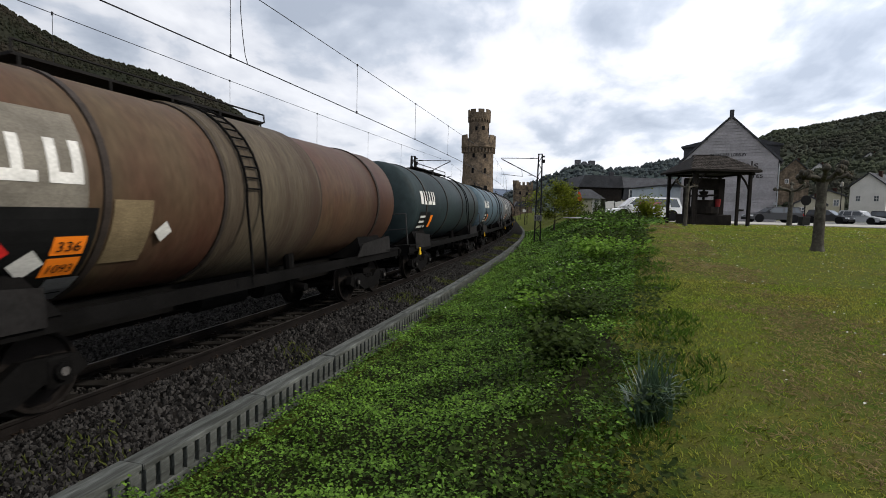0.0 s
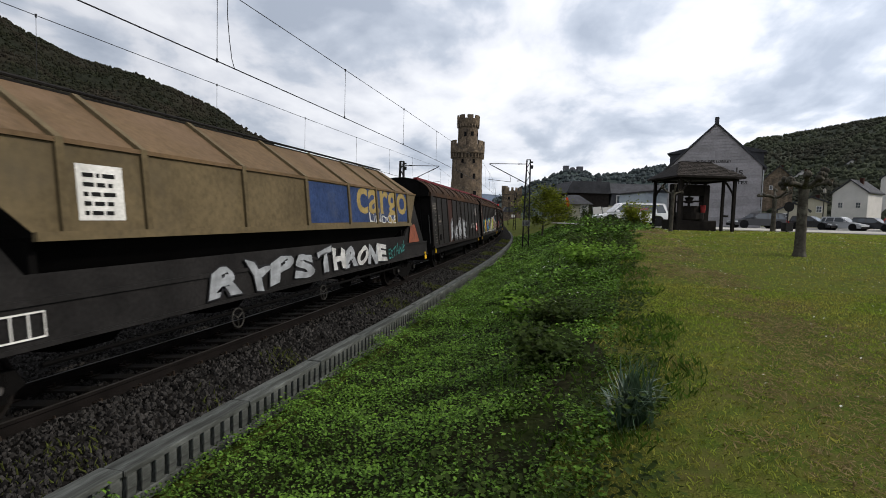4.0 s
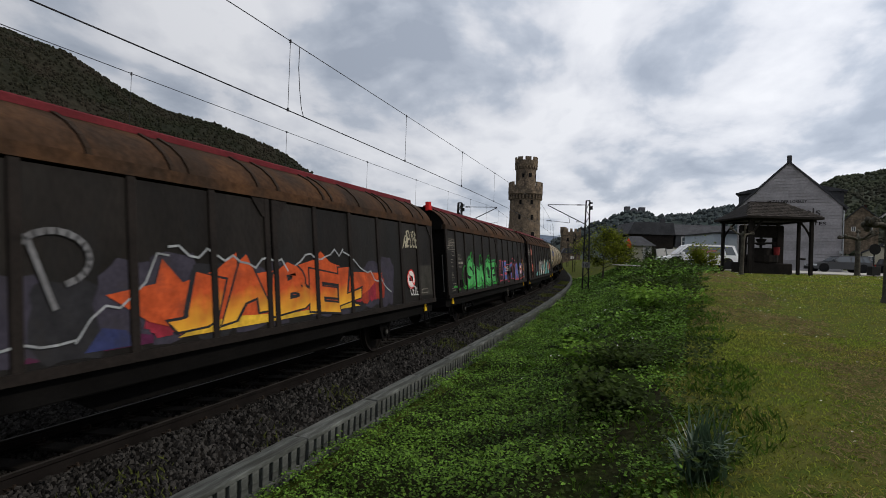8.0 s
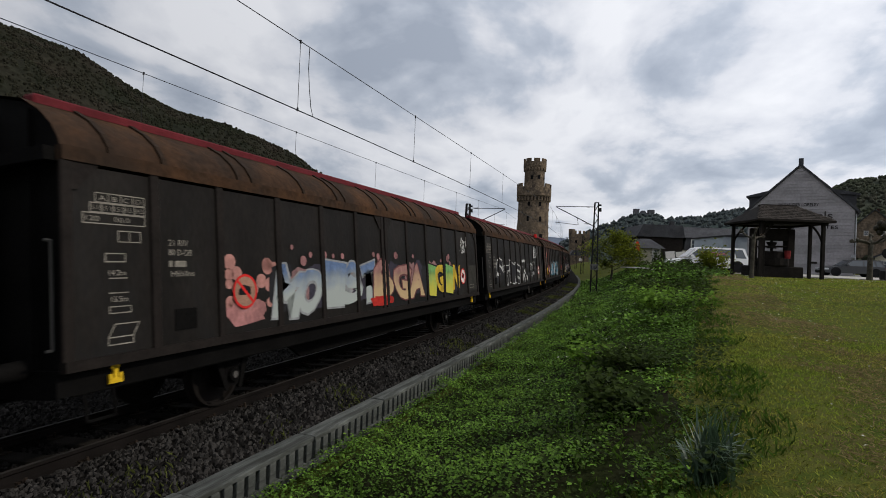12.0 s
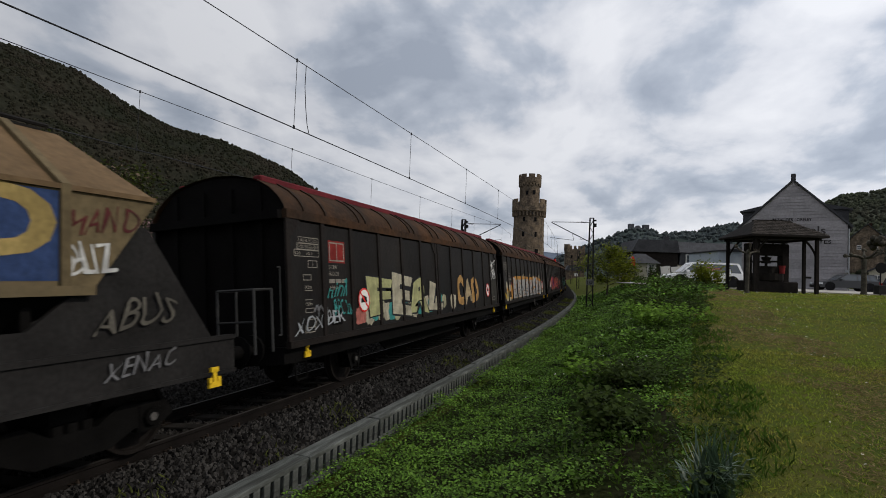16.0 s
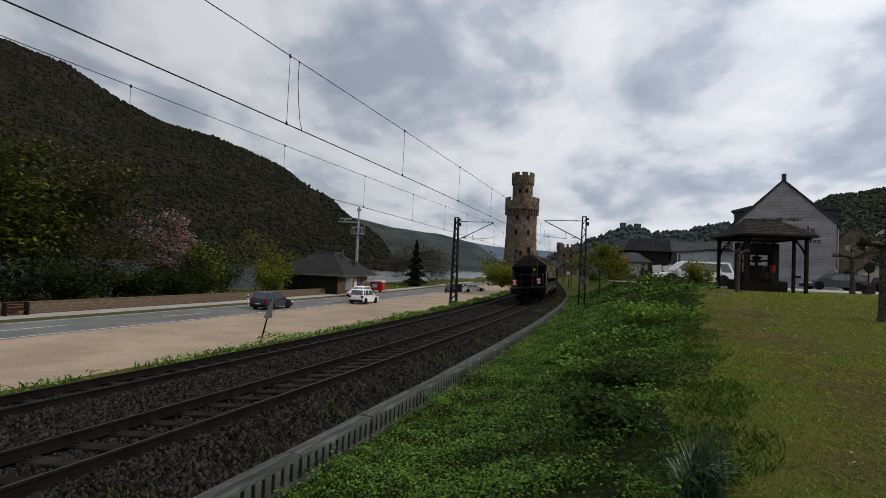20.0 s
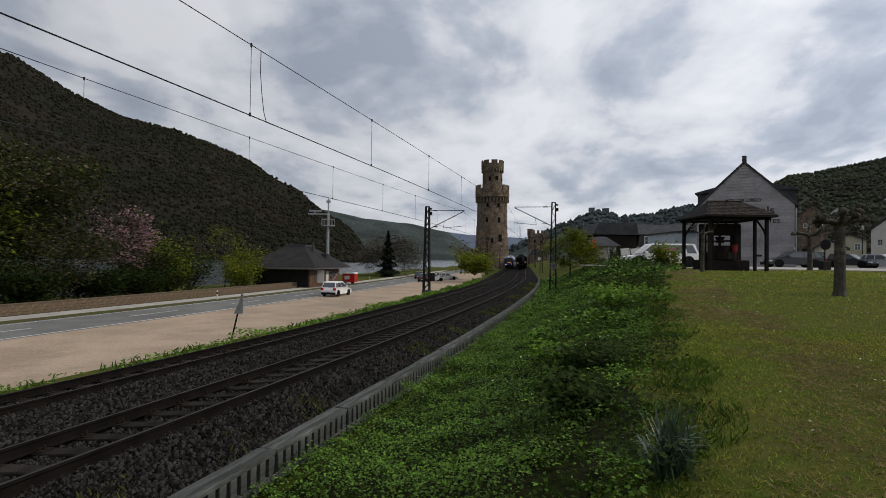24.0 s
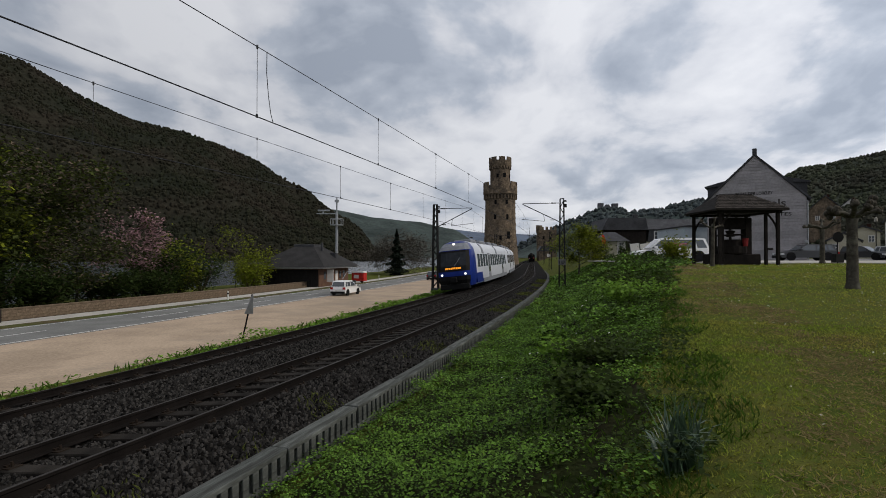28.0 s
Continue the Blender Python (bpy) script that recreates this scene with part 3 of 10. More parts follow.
def build_trough():
    """The concrete cable trough beside the track: long lids on top, a slotted outer face."""
    root = thing("cable_trough", "long weathered concrete cable trough with slotted side beside the track", "cable trough", kind="structure")
    rnd = random.Random(11)
    L_ = 2.0
    lid = Mesh().bevel_box(-L_ / 2 + 0.005, L_ / 2 - 0.005, -0.135, 0.13, -0.055, 0.0, 0.010).data("lid_slab", M_TROUGH)
    body = Mesh().box(-L_ / 2 + 0.004, L_ / 2 - 0.004, -0.075, 0.115, -0.44, -0.057).data("trough_body", M_TROUGH)
    sill = Mesh().bevel_box(-L_ / 2 + 0.004, L_ / 2 - 0.004, -0.132, -0.075, -0.42, -0.30, 0.008).data("foot_rail", M_TROUGH)
    rib = Mesh().bevel_box(-0.055, 0.055, -0.130, -0.076, -0.30, -0.057, 0.006).data("rib", M_TROUGH)
    step = L_ / 11
    rest = Mesh()
    for i in range(50):
        s = -3 + i * L_
        m = along(s, -2.52, 0.06 + rnd.uniform(-0.010, 0.010)) @ Matrix.Rotation(radians(rnd.uniform(-0.35, 0.35)), 4, "Z") @ Matrix.Rotation(radians(rnd.uniform(-1.0, 1.0)), 4, "X")
        b = part("trough_body", body, None, root, m=m)
        part("lid_slab", lid, None, b)
        part("foot_rail", sill, None, b)
        for k in range(11):
            x = -L_ / 2 + step * (k + 0.5)
            if 1 <= i < 21:
                part("rib", rib, None, b, m=Matrix.Translation((x, 0, 0)))
            elif i < 36:
                rest.box(x - 0.055, x + 0.055, -0.130, -0.076, -0.30, -0.057, m)
    tagged(part("far_ribs", rest, M_TROUGH, root), kind="stuff")


build_trough()
# ---------------- the goods train ----------------
V = 24.17
WAGONS = []
M_BOXSIDE = material("sooty_brown_wagon_side", (0.0135, 0.0115, 0.010), 0.55, spec=0.08, stretch=(1.6, 1, 0.6), var=0.45, scale=0.9, fine=14, bump=0.12, dirt=(0.010, 0.010, 0.010), objrand=0.25)
M_BOXRED = material("oxide_red_panel", (0.038, 0.016, 0.011), 0.6, var=0.4, scale=1.2, fine=16, bump=0.12, dirt=(0.026, 0.015, 0.012), objrand=0.2)
M_BOXROOF = material("rusty_wagon_roof", (0.056, 0.028, 0.014), 0.8, var=0.5, scale=1.1, fine=12, bump=0.2, col2=(0.022, 0.015, 0.011), dirt=(0.026, 0.017, 0.012), spec=0.05)
M_ROOFRIB = material("dark_roof_rib", (0.026, 0.016, 0.010), 0.7, var=0.4, scale=2, fine=20)
M_POST = material("wagon_post", (0.014, 0.011, 0.0095), 0.65, spec=0.08, var=0.4, scale=2, fine=20)
M_RIDGE = material("dark_red_ridge", (0.105, 0.014, 0.018), 0.6, var=0.3, scale=1.5, fine=20)
M_UNDER = material("black_underframe", (0.005, 0.0047, 0.0045), 0.8, spec=0.04, var=0.4, scale=2, fine=25)
M_WHEEL = material("brown_wheel", (0.012, 0.010, 0.009), 0.75, spec=0.06, var=0.4)
M_WHITE = material("stencil_white", (0.62, 0.61, 0.58), 0.7, var=0.25, scale=3, fine=30, bump=0)
M_YELLOW = material("warning_yellow", (0.62, 0.40, 0.02), 0.6, var=0.2, bump=0)
M_REDPAINT = material("red_paint", (0.50, 0.022, 0.020), 0.55, var=0.2, bump=0)
M_ORANGE = material("hazard_orange", (0.80, 0.20, 0.015), 0.6, var=0.1, bump=0)
M_BLACK = material("black_paint", (0.010, 0.010, 0.010), 0.6, bump=0)
M_HOPPER = material("olive_tan_hopper", (0.110, 0.084, 0.046), 0.65, var=0.3, scale=0.8, fine=10, bump=0.12, dirt=(0.080, 0.064, 0.040))
M_HOPROOF = material("dusty_brown_hopper_roof", (0.118, 0.078, 0.042), 0.7, var=0.3, scale=0.7, fine=10, bump=0.12, dirt=(0.130, 0.085, 0.052))
M_HOPBLUE = material("faded_blue_panel", (0.026, 0.046, 0.115), 0.6, var=0.35, scale=1, fine=12, dirt=(0.05, 0.06, 0.09))
M_HOPGREY = material("sooty_grey_steel", (0.017, 0.016, 0.0155), 0.75, spec=0.06, var=0.4, scale=1.5, fine=18)
M_LETTER = material("faded_cream_letter", (0.27, 0.20, 0.075), 0.7, var=0.3, scale=2, fine=14, bump=0)
M_RAILING = material("grey_handrail", (0.035, 0.035, 0.035), 0.6, spec=0.1, var=0.2)


def stripe_tank(name, top, low, dirt):
    return material(name, top, 0.5, var=0.3, scale=0.7, fine=9, bump=0.1, col2=low, dirt=dirt, stretch=(1, 0.4, 0.4))


M_TANKS = {
    "tank_brown": stripe_tank("rusty_brown_tank", (0.058, 0.026, 0.018), (0.070, 0.050, 0.030), (0.038, 0.020, 0.015)),
    "tank_brown2": stripe_tank("weathered_brown_tank", (0.110, 0.075, 0.055), (0.080, 0.056, 0.044), (0.055, 0.042, 0.036)),
    "tank_teal": stripe_tank("dark_teal_tank", (0.022, 0.032, 0.034), (0.015, 0.022, 0.024), (0.020, 0.024, 0.024)),
    "tank_blue": stripe_tank("grey_blue_tank", (0.070, 0.100, 0.120), (0.045, 0.066, 0.080), (0.050, 0.056, 0.060)),
    "tank_grey": stripe_tank("grey_tank", (0.120, 0.125, 0.125), (0.080, 0.084, 0.086), (0.060, 0.060, 0.060)),
    "tank_gatx": stripe_tank("grimy_cream_tank", (0.225, 0.190, 0.120), (0.165, 0.135, 0.082), (0.115, 0.088, 0.054)),
    "tank_cream": stripe_tank("cream_tank", (0.255, 0.215, 0.145), (0.195, 0.160, 0.105), (0.140, 0.112, 0.072)),
}

TEXTS, GLYPHS = {}, {}


def lettering(text, mat, width, height, thick=0.0, gap=1.0, wild=0.0):
    """Flat letters that fill width x height, from the lower left corner; x to the right, z up, facing -y."""
    key = (text, mat.name, width, height, thick, gap, wild)
    if key in TEXTS:
        return TEXTS[key]
    raw = (text, thick, gap)
    if raw not in GLYPHS:
        cu = bpy.data.curves.new("lettering", "FONT")
        cu.body, cu.size, cu.offset, cu.space_character, cu.resolution_u = text, 1.0, thick, gap, 3
        ob = bpy.data.objects.new("lettering", cu)
        GLYPHS[raw] = bpy.data.meshes.new_from_object(ob)
        bpy.data.objects.remove(ob)
    me = GLYPHS[raw].copy()
    vs = np.array([v.co for v in me.vertices]) if len(me.vertices) else np.zeros((1, 3))
    lo, hi = vs.min(0), vs.max(0)
    k = (hi - lo).clip(1e-3)
    for v in me.vertices:
        x, y = (v.co.x - lo[0]) / k[0] * width, (v.co.y - lo[1]) / k[1] * height
        if wild:
            ph = sum(ord(ch) for ch in text) * 0.37
            y += wild * height * (0.16 * math.sin(x / height * 2.1 + ph) + 0.10 * math.sin(x / height * 5.3 + ph * 2)) * (0.3 + y / height)
            x += wild * height * (0.22 * math.sin(y / height * 4.2 + x * 1.7 + ph) + 0.14 * (y / height - 0.5))
        v.co = (x, 0, y)
    me.flip_normals()
    me.materials.clear()
    me.materials.append(mat)
    TEXTS[key] = me
    return me


def paint(r, g, b):
    r, g, b = r * 0.66, g * 0.66, b * 0.66
    return material("spray_%02d_%02d_%02d" % (int(r * 99), int(g * 99), int(b * 99)), (r, g, b), 0.65, var=0.28, scale=4.5, fine=16, bump=0,
                    dirt=(r * 0.45 + 0.012, g * 0.45 + 0.011, b * 0.45 + 0.010), spec=0.06)


def fade(name, low, high, split=0.5):
    """Sprayed paint that runs from one colour at the foot of a letter to another at its head."""
    key = "fade_" + name
    if key in MATS:
        return MATS[key]
    m = paint(*high).copy()
    m.name = key
    nt = m.node_tree
    b = nt.nodes["Principled BSDF"]
    N, L = nt.nodes.new, nt.links.new
    src = b.inputs["Base Color"].links[0].from_socket
    co, sep, nz = N("ShaderNodeTexCoord"), N("ShaderNodeSeparateXYZ"), N("ShaderNodeTexNoise")
    nz.inputs["Scale"].default_value = 3.0
    L(co.outputs["Object"], sep.inputs[0])
    L(co.outputs["Object"], nz.inputs["Vector"])
    ad = N("ShaderNodeMath")
    ad.operation = "MULTIPLY_ADD"
    ad.inputs[1].default_value = 0.5
    L(nz.outputs[0], ad.inputs[0])
    L(sep.outputs[2], ad.inputs[2])
    mr = N("ShaderNodeMapRange")
    mr.inputs[1].default_value, mr.inputs[2].default_value = split, split + 0.45
    L(ad.outputs[0], mr.inputs[0])
    mx = N("ShaderNodeMix")
    mx.data_type = "RGBA"
    L(mr.outputs[0], mx.inputs[0])
    mx.inputs[6].default_value = (*(c * 0.66 for c in low), 1)
    L(src, mx.inputs[7])
    L(mx.outputs[2], b.inputs["Base Color"])
    MATS[key] = m
    return m


def blob(cx, cz, w, h, rnd, n=22, rag=0.25):
    """A ragged flat patch of colour."""
    me = Mesh()
    ring = []
    for i in range(n):
        a = 2 * math.pi * i / n
        k = 1 - rag * rnd.random()
        q = 0.62
        c, s_ = math.cos(a), math.sin(a)
        ring.append((cx + 0.5 * w * k * math.copysign(abs(c) ** q, c), 0.0, cz + 0.5 * h * k * math.copysign(abs(s_) ** q, s_)))
    me.add(ring + [(cx, 0, cz)], [(i, (i + 1) % n, n) for i in range(n)])
    return me


def stroke(pts, w):
    """A flat sprayed line through (x, z) points."""
    me = Mesh()
    for (x0, z0), (x1, z1) in zip(pts[:-1], pts[1:]):
        d = Vector((x1 - x0, 0, z1 - z0))
        if d.length < 1e-4:
            continue
        d.normalize()
        nrm = Vector((-d.z, 0, d.x)) * w / 2
        a, b = Vector((x0, 0, z0)) - d * w * 0.3, Vector((x1, 0, z1)) + d * w * 0.3
        me.add([a - nrm, b - nrm, b + nrm, a + nrm], [(0, 1, 2, 3)])
    return me


def sprayed(parent, y, items, seed):
    """Sprayed paint on a wagon side: each item becomes one flat part at the given y."""
    rnd = random.Random(seed)
    lift = 0.0
    for it in items:
        kind = it[0]
        lift += 0.0009
        m = Matrix.Translation((0, y - lift, 0))
        if kind == "piece":
            # fat letters one by one: halo, outline, fill, a streak of light
            _, text, x0, x1, z, h, fills, edge, halo = it
            n = len(text)
            step = (x1 - x0) / n
            for k, ch in enumerate(text):
                hh = h * rnd.uniform(0.88, 1.08)
                w = step * rnd.uniform(1.0, 1.16)
                at = Matrix.Translation((x0 + step * k - 0.06 * step, y - lift - 0.0002 * (k % 2), z + rnd.uniform(-0.03, 0.05) * h)) @ Matrix.Rotation(radians(rnd.uniform(-7, 7)), 4, "Y")
                dy = lambda d: Matrix.Translation((0, -d, 0))
                if halo:
                    part("graffiti_halo", lettering(ch, halo, w * 1.16, hh * 1.16, 0.15, 1.0, 0.5), None, parent, m=Matrix.Translation((-0.08 * w, 0, -0.08 * hh)) @ at)
                if edge:
                    part("graffiti_outline", lettering(ch, edge, w, hh, 0.10, 1.0, 0.5), None, parent, m=dy(0.0006) @ at)
                part("graffiti_letter", lettering(ch, fills[k % len(fills)], w * 0.92, hh * 0.92, 0.055, 1.0, 0.5), None, parent, m=dy(0.0012) @ Matrix.Translation((0.04 * w, 0, 0.04 * hh)) @ at)
            lift += 0.0018
        elif kind == "poly":
            _, pts, mt = it
            me = Mesh().add([(a_, 0, b_) for a_, b_ in pts], [tuple(range(len(pts)))])
            part("graffiti_patch", me, mt, parent, m=m)
        elif kind == "dots":
            _, x0, x1, z0, z1, r, count, mt = it
            me = Mesh()
            for k in range(count):
                dd = disc(rnd.uniform(x0, x1), rnd.uniform(z0, z1), r * rnd.uniform(0.6, 1.3), 0, 10)
                me.add(dd.v, dd.f)
            part("graffiti_dots", me, mt, parent, m=m)
        elif kind == "bolt":
            # a jagged sprayed line that wanders between two points
            _, x0, z0, x1, z1, amp, w, mt = it
            n = max(4, int(abs(x1 - x0) / 0.16))
            pts = [(x0 + (x1 - x0) * k / n, z0 + (z1 - z0) * k / n + rnd.uniform(-amp, amp)) for k in range(n + 1)]
            part("graffiti_stroke", stroke(pts, w), mt, parent, m=m)
        elif kind == "loop":
            # a rounded sprayed ribbon
            _, cx, cz, w_, h_, a0, a1, t, mt = it
            pts = [(cx + w_ / 2 * math.cos(radians(a0 + (a1 - a0) * k / 14)), cz + h_ / 2 * math.sin(radians(a0 + (a1 - a0) * k / 14))) for k in range(15)]
            part("graffiti_stroke", stroke(pts, t), mt, parent, m=m)
        elif kind == "blob":
            _, cx, cz, w, h, mt = it
            part("graffiti_patch", blob(cx, cz, w, h, rnd), mt, parent, m=m)
        elif kind == "cloud":
            _, x0, x1, cz, h, cols = it
            n = max(2, int((x1 - x0) / (h * 0.55)))
            for i in range(n):
                cx = x0 + (x1 - x0) * (i + 0.5) / n
                part("graffiti_patch", blob(cx, cz + rnd.uniform(-0.12, 0.12) * h, (x1 - x0) / n * 1.5, h * rnd.uniform(0.75, 1.05), rnd), cols[i % len(cols)], parent, m=Matrix.Translation((0, y - lift - 0.0003 * i, 0)))
            lift += 0.0003 * n
        elif kind == "tag":
            _, text, x, z, w, h, mt = it
            part("graffiti_tag", lettering(text, mt, w, h, 0.0, 1.0, 0.8), None, parent, m=Matrix.Translation((x, y - lift, z)) @ Matrix.Rotation(radians(rnd.uniform(-6, 3)), 4, "Y"))
        elif kind == "line":
            _, pts, w, mt = it
            part("graffiti_stroke", stroke(pts, w), mt, parent, m=m)
        elif kind == "scrawl":
            _, x, z, w, h, mt = it
            pts = []
            for i in range(14):
                t = i / 13
                pts.append((x + w * t + 0.12 * w * math.sin(9 * t + seed), z + h * (0.5 + 0.5 * math.sin(13 * t + seed) * (0.6 + 0.4 * rnd.random()))))
            part("graffiti_scrawl", stroke(pts, 0.045), mt, parent, m=m)


# ---- running gear ----
def wheel_mesh():
    me = Mesh()
    prof = [(0.08, -0.06), (0.17, -0.06), (0.19, -0.02), (0.40, -0.015), (0.415, -0.065), (0.46, -0.065), (0.462, 0.04), (0.49, 0.045), (0.49, 0.07), (0.40, 0.07), (0.39, 0.02), (0.17, 0.015), (0.10, 0.08), (0.08, 0.08)]
    return me.lathe(prof, 24, axis="y").data("wheel", M_WHEEL, True)


D_WHEEL = wheel_mesh()
D_AXLE = Mesh().rod((0, -1.06, 0), (0, 1.06, 0), 0.085, n=10).data("axle", M_WHEEL, True)
bx = Mesh().bevel_box(-0.16, 0.16, -0.11, 0.11, -0.16, 0.17, 0.03)
bx.rod((0, -0.16, 0.0), (0, -0.10, 0.0), 0.10, 0.11, 12)
D_AXLEBOX = bx.data("axle_box", M_UNDER)
hub = Mesh().rod((0, -0.175, 0), (0, -0.158, 0), 0.05, n=10)
D_HUB = hub.data("axle_cap", material("pale_axle_cap", (0.09, 0.085, 0.08), 0.6, var=0.3))
bf = Mesh().rod((0, 0, 0), (0.34, 0, 0), 0.11, 0.095, 14).rod((0.34, 0, 0), (0.50, 0, 0), 0.075, n=12).lathe([(0.06, 0.49), (0.235, 0.50), (0.24, 0.535), (0.05, 0.56)], 18, axis="x")
D_BUFFER = bf.data("buffer", M_UNDER, True)
hk = Mesh().box(-0.03, 0.03, -0.03, 0.01, -0.02, 0.20).box(-0.10, -0.03, -0.03, 0.01, -0.02, 0.05).box(0.03, 0.10, -0.03, 0.01, -0.02, 0.05).box(-0.10, -0.05, -0.03, 0.01, 0.03, 0.11).box(0.05, 0.10, -0.03, 0.01, 0.03, 0.11).box(-0.06, 0.06, -0.03, 0.01, 0.18, 0.24)
D_HOOK = hk.data("towing_hook", M_YELLOW)
hw = Mesh()
for i in range(16):
    a0, a1 = 2 * math.pi * i / 16, 2 * math.pi * (i + 1) / 16
    hw.rod((0.26 * math.cos(a0), 0, 0.26 * math.sin(a0)), (0.26 * math.cos(a1), 0, 0.26 * math.sin(a1)), 0.018, n=5)
for i in range(3):
    a0 = 2 * math.pi * i / 3 + 0.5
    hw.rod((0, 0, 0), (0.26 * math.cos(a0), 0, 0.26 * math.sin(a0)), 0.014, n=5)
D_HANDWHEEL = hw.data("brake_handwheel", material("grey_handwheel", (0.055, 0.052, 0.046), 0.6))
cp = Mesh().box(0, 0.30, -0.06, 0.06, -0.08, 0.08).rod((0.3, 0, 0), (0.52, 0, -0.10), 0.05, n=6).rod((0.1, 0, -0.05), (0.45, 0, -0.42), 0.03, n=6)
D_COUPLER = cp.data("coupling_hook", M_UNDER)


def leaf_spring():
    me = Mesh()
    for i in range(6):
        w = 0.62 - 0.09 * i
        me.box(-w, w, -0.06, 0.06, 0.20 - 0.028 * i, 0.225 - 0.028 * i)
    me.box(-0.07, 0.07, -0.075, 0.075, 0.03, 0.24)
    return me.data("leaf_spring", M_UNDER)


D_SPRING = leaf_spring()


def wheelset(parent, x, springs=True):
    ws = part("wheelset", D_AXLE, None, parent, m=Matrix.Translation((x, 0, 0.46)))
    for sgn in (-1, 1):
        part("wheel", D_WHEEL, None, ws, m=Matrix.Translation((0, sgn * HALF, 0)) @ Matrix.Rotation(math.pi if sgn > 0 else 0, 4, "Z"))
        b = part("axle_box", D_AXLEBOX, None, ws, m=Matrix.Translation((0, sgn * 1.0, 0)) @ Matrix.Rotation(math.pi if sgn > 0 else 0, 4, "Z"))
    return ws


def running_gear(root, half, axles, bogie_at=None):
    """Axles, springs, buffers and coupling under a wagon."""
    if bogie_at:
        for c in (-bogie_at, bogie_at):
            fr = Mesh()
            for sgn in (-1, 1):
                poly = [(-1.25, 0.44), (-1.15, 0.62), (-0.5, 0.66), (-0.25, 0.50), (0.25, 0.50), (0.5, 0.66), (1.15, 0.62), (1.25, 0.44), (1.1, 0.36), (0.7, 0.36), (0.4, 0.22), (-0.4, 0.22), (-0.7, 0.36), (-1.1, 0.36)]
                fr.prism([(c + x, z) for x, z in poly], sgn * 1.02 - 0.07, sgn * 1.02 + 0.07)
                for dx in (-0.16, 0.0, 0.16):
                    fr.rod((c + dx, sgn * 1.02, 0.24), (c + dx, sgn * 1.02, 0.60), 0.07, n=8)
            fr.box(c - 0.2, c + 0.2, -1.0, 1.0, 0.45, 0.75)
            part("bogie_frame", fr, M_UNDER, root)
            for dx in (-0.9, 0.9):
                ws = wheelset(root, c + dx)
                part("axle_cap", D_HUB, None, root, m=Matrix.Translation((c + dx, -1.0, 0.46)))
    else:
        for x in axles:
            wheelset(root, x)
            part("axle_cap", D_HUB, None, root, m=Matrix.Translation((x, -1.0, 0.46)))
            for sgn in (-1, 1):
                part("leaf_spring", D_SPRING, None, root, m=Matrix.Translation((x, sgn * 1.0, 0.50)))
                g = Mesh().prism([(x - 0.42, 0.92), (x - 0.16, 0.25), (x - 0.10, 0.25), (x - 0.26, 0.92)], sgn * 1.12 - 0.01, sgn * 1.12 + 0.01)
                g.prism([(x + 0.26, 0.92), (x + 0.10, 0.25), (x + 0.16, 0.25), (x + 0.42, 0.92)], sgn * 1.12 - 0.01, sgn * 1.12 + 0.01)
                part("axle_guard", g, M_UNDER, root)
    for e in (-1, 1):
        turn = Matrix.Rotation(0 if e > 0 else math.pi, 4, "Z")
        for sgn in (-1, 1):
            part("buffer", D_BUFFER, None, root, m=Matrix.Translation((e * (half - 0.56), sgn * 0.875, 1.0)) @ turn)
        part("coupling_hook", D_COUPLER, None, root, m=Matrix.Translation((e * (half - 0.56), 0, 0.98)) @ turn)


def stencils(root, y, x, z, rows, w, mat, rnd, h=0.045, gap=0.085):
    """Rows of small unreadable markings as bars."""
    me = Mesh()
    for r in range(rows):
        a = x
        while a < x + w - 0.04:
            b = min(x + w, a + rnd.uniform(0.05, 0.22))
            me.add([(a, y, z - r * gap), (b, y, z - r * gap), (b, y, z - r * gap + h), (a, y, z - r * gap + h)], [(0, 1, 2, 3)])
            a = b + 0.035
            if rnd.random() < 0.15:
                break
    return part("stencilled_marking", me, mat, root)


def frame_plate(root, y, x, z, w, h, mat, t=0.02, cells=0):
    me = Mesh()
    def q(a, b, c, d):
        me.add([(a, y, c), (b, y, c), (b, y, d), (a, y, d)], [(0, 1, 2, 3)])
    q(x, x + w, z, z + t)
    q(x, x + w, z + h - t, z + h)
    q(x, x + t, z + t, z + h - t)
    q(x + w - t, x + w, z + t, z + h - t)
    for i in range(1, cells):
        q(x + w * i / cells - t / 2, x + w * i / cells + t / 2, z + t, z + h - t)
    return part("load_table", me, mat, root)


def disc(cx, cz, r, r0=0.0, n=20):
    me = Mesh()
    vs = [(cx + r * math.cos(2 * math.pi * i / n), 0, cz + r * math.sin(2 * math.pi * i / n)) for i in range(n)]
    if r0:
        vs += [(cx + r0 * math.cos(2 * math.pi * i / n), 0, cz + r0 * math.sin(2 * math.pi * i / n)) for i in range(n)]
        return me.add(vs, [(i, (i + 1) % n, n + (i + 1) % n, n + i) for i in range(n)])
    return me.add(vs, [tuple(range(n))])


